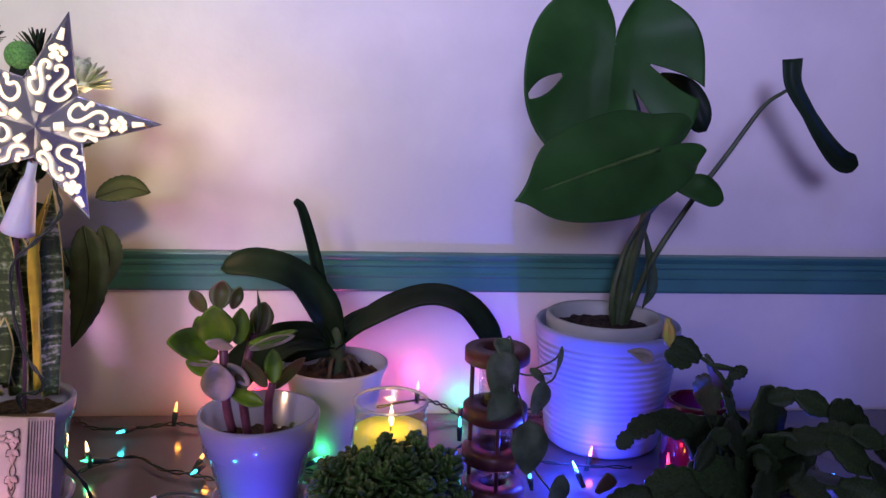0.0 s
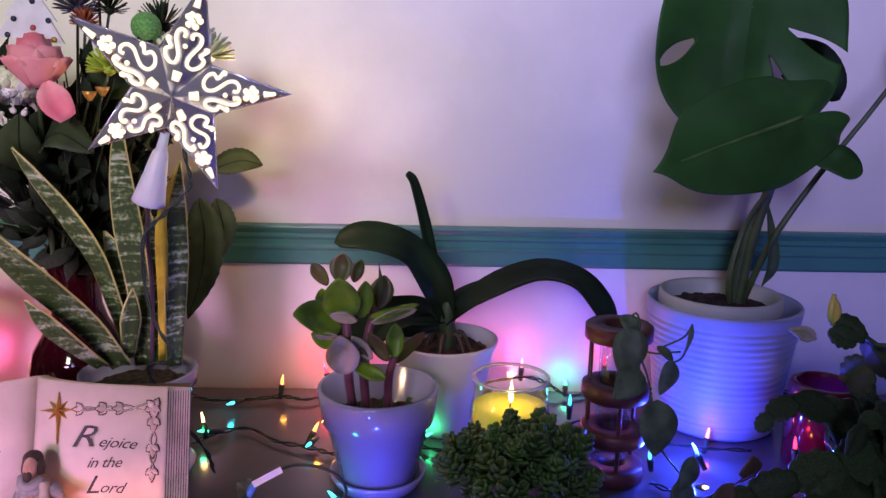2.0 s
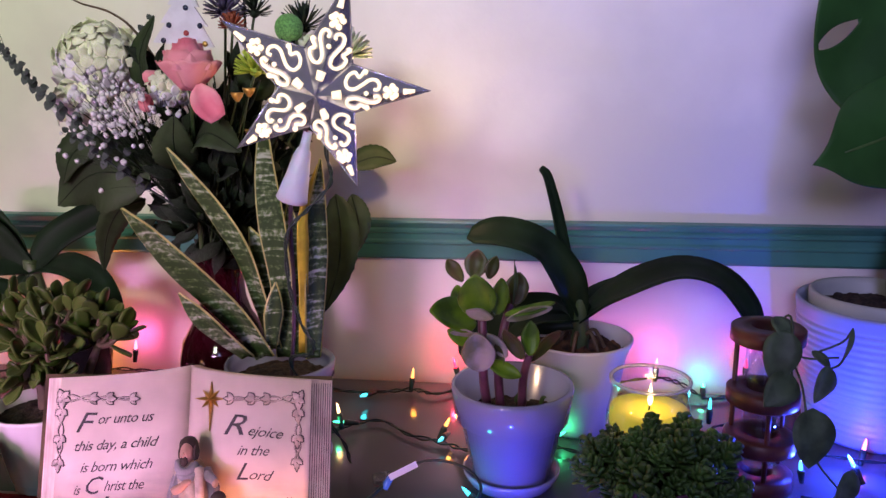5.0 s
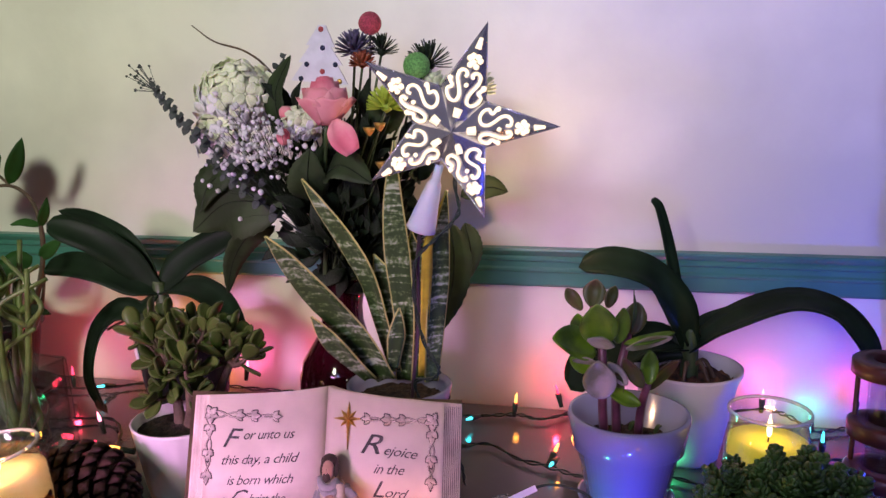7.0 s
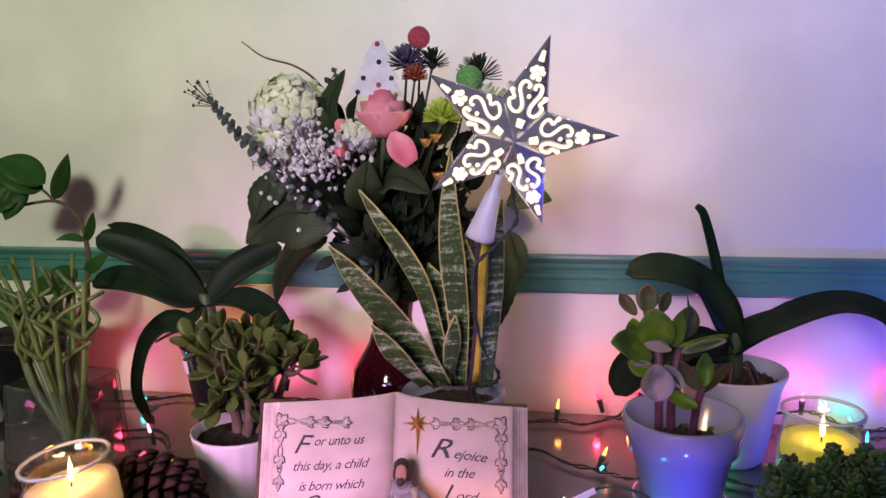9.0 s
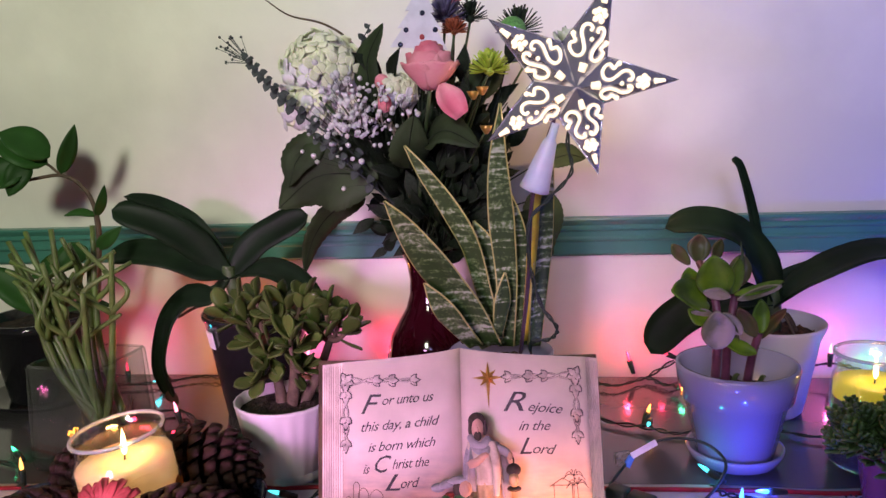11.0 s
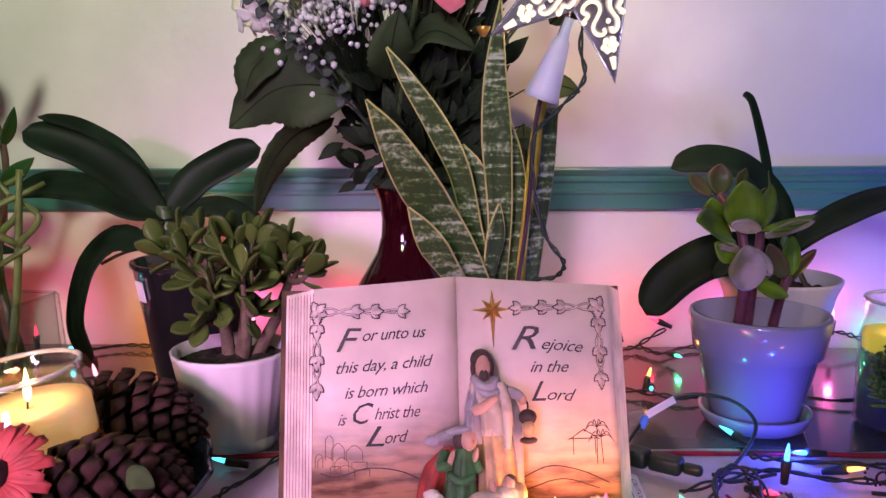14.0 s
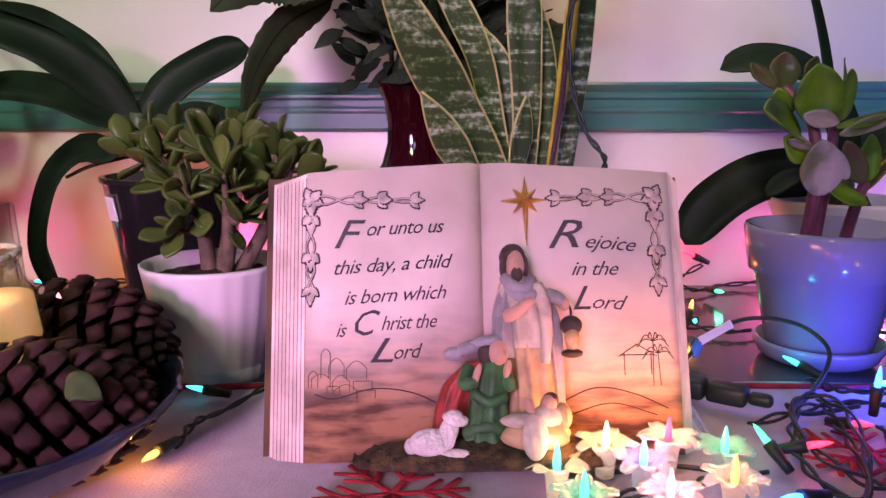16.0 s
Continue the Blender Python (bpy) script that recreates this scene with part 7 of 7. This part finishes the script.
string_of_lights("multicoloured mini lights along the back of the table", [
    [(-0.45, 1.165), (-0.405, 1.122), (-0.344, 1.121), (-0.291, 1.134), (-0.251, 1.123), (-0.202, 1.158), (-0.174, 1.129), (-0.12, 1.165), (0.0, 1.175, 0.762), (0.079, 1.175, 0.775), (0.116, 1.17, 0.768), (0.148, 1.15), (0.19, 1.165), (0.26, 1.18), (0.42, 1.18), (0.56, 1.17)],
    [(-0.20, 1.16), (-0.18, 1.172, 0.765), (-0.155, 1.175, 0.778)],
], [((-0.352, 1.095, 0.763), (-0.4, -0.8, 0.15), "teal", 0.02), ((-0.291, 1.14, 0.772), (0.1, 0.3, 1), "orange", 0.02), ((-0.226, 1.165, 0.782), (-0.3, 0.2, 1), "red", 0.18), ((-0.160, 1.10, 0.763), (0.25, -0.8, 0.1), "green", 0.03),
    ((0.076, 1.165, 0.795), (0.05, 0.05, 1), "pink", 0.17), ((0.146, 1.165, 0.764), (0.1, 0.6, 0.2), "green", 0.05), ((0.205, 1.165, 0.80), (0, 0, 1), "red", 0.10), ((-0.165, 1.176, 0.79), (-0.9, 0, 0.4), "red", 0.04), ((-0.05, 1.175, 0.78), (-0.2, 0, 1), "pink", 0.26)])
string_of_lights("multicoloured mini lights winding between the pots", [
    [(-0.379, 0.975), (-0.355, 1.007), (-0.316, 1.023), (-0.271, 0.985), (-0.221, 0.965), (-0.187, 0.950), (-0.150, 0.965), (-0.10, 0.978), (-0.055, 0.962), (-0.004, 0.945), (0.05, 0.97), (0.109, 1.018), (0.153, 1.06), (0.21, 1.02), (0.245, 0.99), (0.30, 0.975), (0.36, 0.97)],
], [((-0.368, 0.995, 0.775), (-0.3, 0.5, 0.8), "warm", 0.02), ((-0.360, 0.992, 0.766), (-0.7, -0.4, 0.2), "green", 0.02), ((-0.222, 0.985, 0.768), (0.3, 0.6, 0.5), "orange", 0.03), ((-0.075, 0.985, 0.764), (0.6, 0.5, 0.1), "green", 0.035), ((0.13, 1.045, 0.785), (0, 0, 1), "teal", 0.03), ((0.205, 0.905, 0.776), (-0.2, -0.3, 0.8), "blue", 0.55),
    ((0.305, 0.985, 0.764), (0.2, 0.3, 0.5), "pink", 0.02), ((0.425, 0.965, 0.79), (0.1, 0.2, 1), "blue", 2.0), ((-0.222, 0.965, 0.764), (-0.2, -0.8, 0.1), "teal", 0.0)])
string_of_lights("multicoloured mini lights under the holiday cactus", [
    [(0.20, 0.88), (0.25, 0.845), (0.33, 0.90), (0.40, 0.91), (0.50, 0.90), (0.58, 0.86), (0.66, 0.88)],
    [(0.30, 0.72), (0.36, 0.70), (0.45, 0.69), (0.55, 0.72), (0.62, 0.78)],
], [((0.255, 0.855, 0.766), (0, -0.6, 0.3), "warm", 0.02), ((0.355, 0.885, 0.766), (0.3, -0.6, 0.3), "orange", 0.02), ((0.272, 0.925, 0.772), (-0.2, 0.6, 0.5), "blue", 2.8), ((0.52, 0.885, 0.77), (0.3, 0.3, 0.5), "blue", 0.6), ((0.60, 0.90, 0.768), (0.6, 0.3, 0.3), "blue", 0.35), ((0.385, 0.905, 0.79), (0, 0.2, 0.9), "red", 0.03), ((0.34, 0.71, 0.766), (-0.3, -0.3, 0.6), "blue", 0.08)])
string_of_lights("multicoloured mini lights behind the orchid and jade plant", [
    [(-1.25, 1.10), (-1.08, 1.11), (-1.03, 1.116), (-0.99, 1.130), (-0.945, 1.155), (-0.881, 1.150), (-0.80, 1.165), (-0.70, 1.165), (-0.60, 1.165), (-0.5, 1.16), (-0.45, 1.165)],
    [(-1.05, 0.965), (-0.985, 0.985), (-0.956, 0.998), (-0.908, 1.006), (-0.866, 0.969), (-0.835, 0.918), (-0.785, 0.918), (-0.72, 0.925), (-0.66, 0.91), (-0.622, 0.86), (-0.600, 0.80), (-0.614, 0.776, 0.760), (-0.635, 0.722, 0.760), (-0.648, 0.690, 0.762), (-0.650, 0.655, 0.760)],
], [((-0.992, 1.115, 0.764), (-0.3, -0.8, 0.2), "teal", 0.02), ((-1.04, 1.10, 0.785), (0, 0, 1), "red", 0.28), ((-0.865, 1.165, 0.785), (0, 0.2, 1), "orange", 0.60), ((-0.615, 1.175, 0.79), (0, 0.1, 1), "red", 0.18), ((-0.88, 0.945, 0.780), (-0.1, -0.2, 1), "pink", 0.02), ((-0.878, 0.905, 0.764), (0.8, 0.2, 0.2), "red", 0.02), ((-0.815, 0.895, 0.766), (-0.6, -0.3, 0.3), "orange", 0.02),
    ((-0.662, 0.752, 0.763), (-0.8, 0.1, 0.1), "teal", 0.0), ((-0.652, 0.850, 0.775), (0, 0, 1), "pink", 0.02), ((-0.635, 0.875, 0.765), (0.3, 0.4, 0.3), "green", 0.0), ((-0.655, 0.640, 0.764), (-0.2, -0.9, 0.05), "orange", 0.05), ((-0.755, 1.17, 0.79), (0.1, 0.1, 1), "pink", 0.14)])
string_of_lights("multicoloured mini lights at the front corner of the cloth", [
    [(-1.2, 0.84), (-1.06, 0.825), (-1.02, 0.79), (-0.986, 0.752, 0.76), (-0.955, 0.73, 0.76)],
], [((-1.055, 0.840, 0.764), (-0.6, 0.4, 0.2), "green", 0.02), ((-0.995, 0.768, 0.776), (0, 0, 1), "orange", 0.03), ((-1.09, 0.80, 0.764), (-0.2, -0.6, 0.3), "red", 0.02)])
string_of_lights("tangle of multicoloured mini lights on the cloth", [
    [(-0.175, 0.80, 0.760), (-0.169, 0.782, 0.760), (-0.154, 0.775, 0.760), (-0.127, 0.770, 0.760), (-0.08, 0.765, 0.760), (-0.03, 0.75, 0.760), (0.03, 0.70, 0.760)],
    [(-0.255, 0.705, 0.760), (-0.20, 0.735, 0.762), (-0.16, 0.75, 0.760), (-0.12, 0.735, 0.760), (-0.07, 0.725, 0.760), (-0.02, 0.70, 0.760)],
    [(-0.222, 0.708, 0.770), (-0.240, 0.670, 0.764), (-0.244, 0.625, 0.760), (-0.228, 0.598, 0.760), (-0.206, 0.64, 0.766), (-0.191, 0.70, 0.772), (-0.205, 0.722, 0.776), (-0.228, 0.703, 0.774), (-0.234, 0.66, 0.766), (-0.215, 0.62, 0.760), (-0.18, 0.60, 0.760)],
    [(-0.185, 0.755, 0.760), (-0.196, 0.70, 0.762), (-0.205, 0.65, 0.760), (-0.225, 0.60, 0.760), (-0.26, 0.585, 0.760)],
    [(-0.165, 0.705, 0.760), (-0.172, 0.66, 0.760), (-0.168, 0.62, 0.760), (-0.15, 0.58, 0.760)],
    [(-0.31, 0.62, 0.760), (-0.33, 0.60, 0.764), (-0.36, 0.60, 0.760), (-0.38, 0.58, 0.760), (-0.35, 0.55, 0.760)],
], [((-0.164, 0.715, 0.785), (0.05, 0, 1), "blue", 0.18), ((-0.118, 0.780, 0.765), (-0.8, -0.2, 0.1), "blue", 0.30), ((-0.172, 0.822, 0.765), (-0.5, 0.5, 0.2), "teal", 0.02), ((-0.238, 0.655, 0.768), (0.6, -0.2, 0.2), "red", 0.03), ((-0.265, 0.592, 0.766), (-0.7, -0.3, 0.1), "blue", 0.05), ((-0.10, 0.742, 0.766), (0.5, -0.3, 0.2), "orange", 0.03), ((-0.188, 0.698, 0.766), (0.3, -0.6, 0.2), "red", 0.02),
    ((-0.012, 0.80, 0.775), (0.1, 0.1, 1), "red", 0.02), ((-0.03, 0.69, 0.766), (0.2, -0.5, 0.3), "blue", 0.05), ((-0.26, 0.655, 0.768), (-0.3, 0.5, 0.4), "green", 0.01)])


# flower-capped lights before the book
def flower_light(p, colour, tint, watts, turn):
    c = Vector(p)
    t = thing("flower_light", "clear plastic flower cap over a " + colour + " light", "string lights", (c.x, c.y, Z0 + 0.004), "flower-capped lights before the book")
    gm = M_CAP[colour]
    part("cup", lathe([(0.0, -0.018), (0.0055, -0.018), (0.0065, -0.006), (0.008, 0.002), (0.007, 0.002), (0.004, -0.012), (0, -0.014)], c, 20), gm, t)
    for k in range(8):
        a = k * math.pi / 4 + turn
        d = Vector((math.cos(a), math.sin(a), 0))
        part("petal", leaf([c + d * 0.005, c + d * 0.011 + Vector((0, 0, 0.004)), c + d * 0.0185 + Vector((0, 0, 0.005 if k % 2 else 0.001))], 0.0095, "petal", (0, 0, 1), 0.3, 0.0008, 6), gm, t)
    put("bulb", BULB[colour], t, Matrix.Translation(c + Vector((0, 0, 0.0))), colour + " glass bulb")
    part("wire", tube([c + Vector((0, 0, -0.017)), c + Vector((0.01, 0.004, -0.0175)), c + Vector((0.03, 0.008 * math.sin(turn * 5), -0.0155))], 0.0016, 6), M_CORD, t)
    # Tint is chosen for the book pages, not always the bulb's own colour.
    if watts:
        point_lamp(c + Vector((0, 0, 0.014)), watts, tint, 0.008)


# Caps emit faintly: the bulb's light in the plastic is put into the material.
M_CAP = {k: mat("cap_" + k, (0.75, 0.72, 0.70), 0.12, vary=0.05, scale=40, glass=0.75, glow=g, glow_w=w * 0.35) for k, g, w in (("warm", (1, 0.75, 0.5), 0.5), ("green", (0.35, 1, 0.7), 0.22), ("red", (1, 0.55, 0.45), 0.45), ("blue", (0.7, 0.8, 1), 0.3), ("teal", (1, 0.8, 0.4), 0.5), ("orange", (1, 0.6, 0.4), 0.45), ("pink", (1, 0.6, 0.6), 0.35))}
for i, (p, colour, tint, watts) in enumerate((((-0.403, 0.600, 0.776), "teal", (1, 0.5, 0.2), 0.06), ((-0.372, 0.618, 0.782), "warm", ORANGE, 0.22), ((-0.352, 0.606, 0.777), "blue", (0.8, 0.25, 1), 0.06), ((-0.334, 0.622, 0.784), "red", (1, 0.26, 0.10), 0.24), ((-0.300, 0.622, 0.778), "green", GREEN, 0.03), ((-0.305, 0.588, 0.776), "orange", (1, 0.4, 0.25), 0.02), ((-0.392, 0.566, 0.776), "green", GREEN, 0.02), ((-0.345, 0.57, 0.776), "pink", (1, 0.24, 0.36), 0.14))):
    flower_light(p, colour, tint, watts, i * 0.37)


# ---- plug, tag and lead by the book ----
def plug_lead():
    t = thing("plug_connector", "dark green stacked plug with white warning tag", "plug", (-0.27, 0.75, Z0))
    a, b = Vector((-0.292, 0.768, 0.768)), Vector((-0.222, 0.725, 0.768))
    d = (b - a).normalized()
    m = frame_to(a, b, (0, 0, 1))
    for name, at, size in (("plug_body", 0.012, (0.020, 0.024, 0.016)), ("socket_body", 0.040, (0.018, 0.030, 0.015)), ("strain_relief", 0.064, (0.010, 0.018, 0.010))):
        part(name, box(*size, m=m @ Matrix.Translation((0, at, 0)), bevel=0.004, seg=3), M_CORD, t)
    for pts in ([b, (-0.215, 0.735, 0.762), (-0.195, 0.755, 0.762), (-0.168, 0.785, 0.775), (-0.160, 0.805, 0.788), (-0.178, 0.818, 0.802), (-0.21, 0.825, 0.806), (-0.236, 0.826, 0.799), (-0.262, 0.815, 0.784), (-0.285, 0.785, 0.772), a],
                [b, (-0.205, 0.728, 0.760), (-0.16, 0.745, 0.760)]):
        part("lead", tube(pts, 0.0019, 7, 60), M_CORD, t)
    part("fuse_cap", box(0.011, 0.020, 0.013, m=frame_to((-0.272, 0.812, 0.786), (-0.290, 0.805, 0.784), (0, -0.4, 1)), bevel=0.002), M_GLASSG, t, "clear plastic fuse cap", smooth=False)
    # The fuse end is no lamp; a weak blue glow is put into it.
    part("fuse", tube([(-0.262, 0.812, 0.788), (-0.268, 0.808, 0.777)], 0.004, 8, 3), glow_mat("blue_fuse", (0.05, 0.12, 0.5), 0.4), t, "bluish fuse end")
    part("cord_tag", box(0.007, 0.034, 0.0012, m=frame_to((-0.262, 0.812, 0.789), (-0.228, 0.826, 0.803), (0.2, -0.9, 0.4)) @ Matrix.Translation((0, 0.016, 0.0025))), M_WHITEFL, t, "white folded cord tag", smooth=False)
    mt = frame_to((-0.300, 0.735, 0.762), (-0.298, 0.690, 0.756), (0.35, -0.55, 0.75))
    tag = part("warning_tag", box(0.026, 0.048, 0.0008, m=mt @ Matrix.Translation((0, 0.024, 0.004))), M_WHITEFL, t, "white paper warning tag", smooth=False)
    cu = bpy.data.curves.new("word", "FONT")
    cu.body, cu.size = "CAUTION", 0.0072
    ob = new("word", cu)
    me = bpy.data.meshes.new_from_object(ob.evaluated_get(bpy.context.evaluated_depsgraph_get()))
    bpy.data.objects.remove(ob)
    me.materials.clear()
    me.materials.append(M_INK)
    put("tag_word", me, tag, mt @ Matrix.Translation((-0.004, 0.010, 0.005)) @ Matrix.Rotation(radians(90), 4, "Z"), "printed warning word")
    bm = bmesh.new()
    for k in range(5):
        o = mt @ Vector((0.001 + 0.0022 * k, 0.010, 0.0048))
        e = mt @ Vector((0.001 + 0.0022 * k, 0.042 - 0.004 * (k % 2), 0.0048))
        tube([o, e], 0.0004, 4, 2, bm)
    part("tag_line", bm, M_INK, tag, "grey lines of fine print")


plug_lead()


def wire_scroll():
    t = thing("wire_ornament", "black beaded wire scroll ornament on the cloth", "ornament", (-0.06, 0.715, Z0))
    for k in range(5):
        c = Vector((-0.085 + 0.014 * k, 0.715 - 0.008 * (k % 2), 0.772 + 0.006 * (k % 3)))
        b = bmesh.new()
        for i in range(26):
            a = i * 0.42
            r = 0.013 * (1 - i / 34)
            ball(0.0014, c + Vector((r * math.cos(a), 0.004 * math.sin(a * 0.5), r * math.sin(a))), 1, None, b)
        part("scroll", b, M_BLACK, t)
    part("foot", tube([(-0.09, 0.715, 0.7575), (-0.06, 0.71, 0.7575), (-0.03, 0.715, 0.7575)], 0.002, 6), M_BLACK, t)


wire_scroll()


def red_tin():
    c = (0.435, 0.945, Z0 + 0.001)
    t = thing("red_jar", "dark red glass jar with pale printed label", "jar", c)
    part("jar", lathe([(0, 0), (0.040, 0), (0.043, 0.004), (0.043, 0.105), (0.040, 0.112), (0.036, 0.114), (0.034, 0.108), (0.036, 0.02), (0, 0.015)], c, 40), mat("crimson_glass", (0.085, 0.003, 0.012), 0.1, vary=0.2, scale=20, coat=0.4), t)
    for k, (a0, a1, h) in enumerate(((-108, -92, 0.052), (-72, -62, 0.064))):
        bm = bmesh.new()
        for i in range(4):
            s0, s1 = radians(a0 + (a1 - a0) * i / 4), radians(a0 + (a1 - a0) * (i + 0.7) / 4)
            bm.faces.new([bm.verts.new(Vector(c) + Vector((0.0436 * math.cos(a), 0.0436 * math.sin(a), h + z))) for a, z in ((s0, 0), (s1, 0), (s1, 0.006), (s0, 0.006))])
        part("label_bar", bm, M_WHITEFL, t, "pale printed lettering bar")


red_tin()
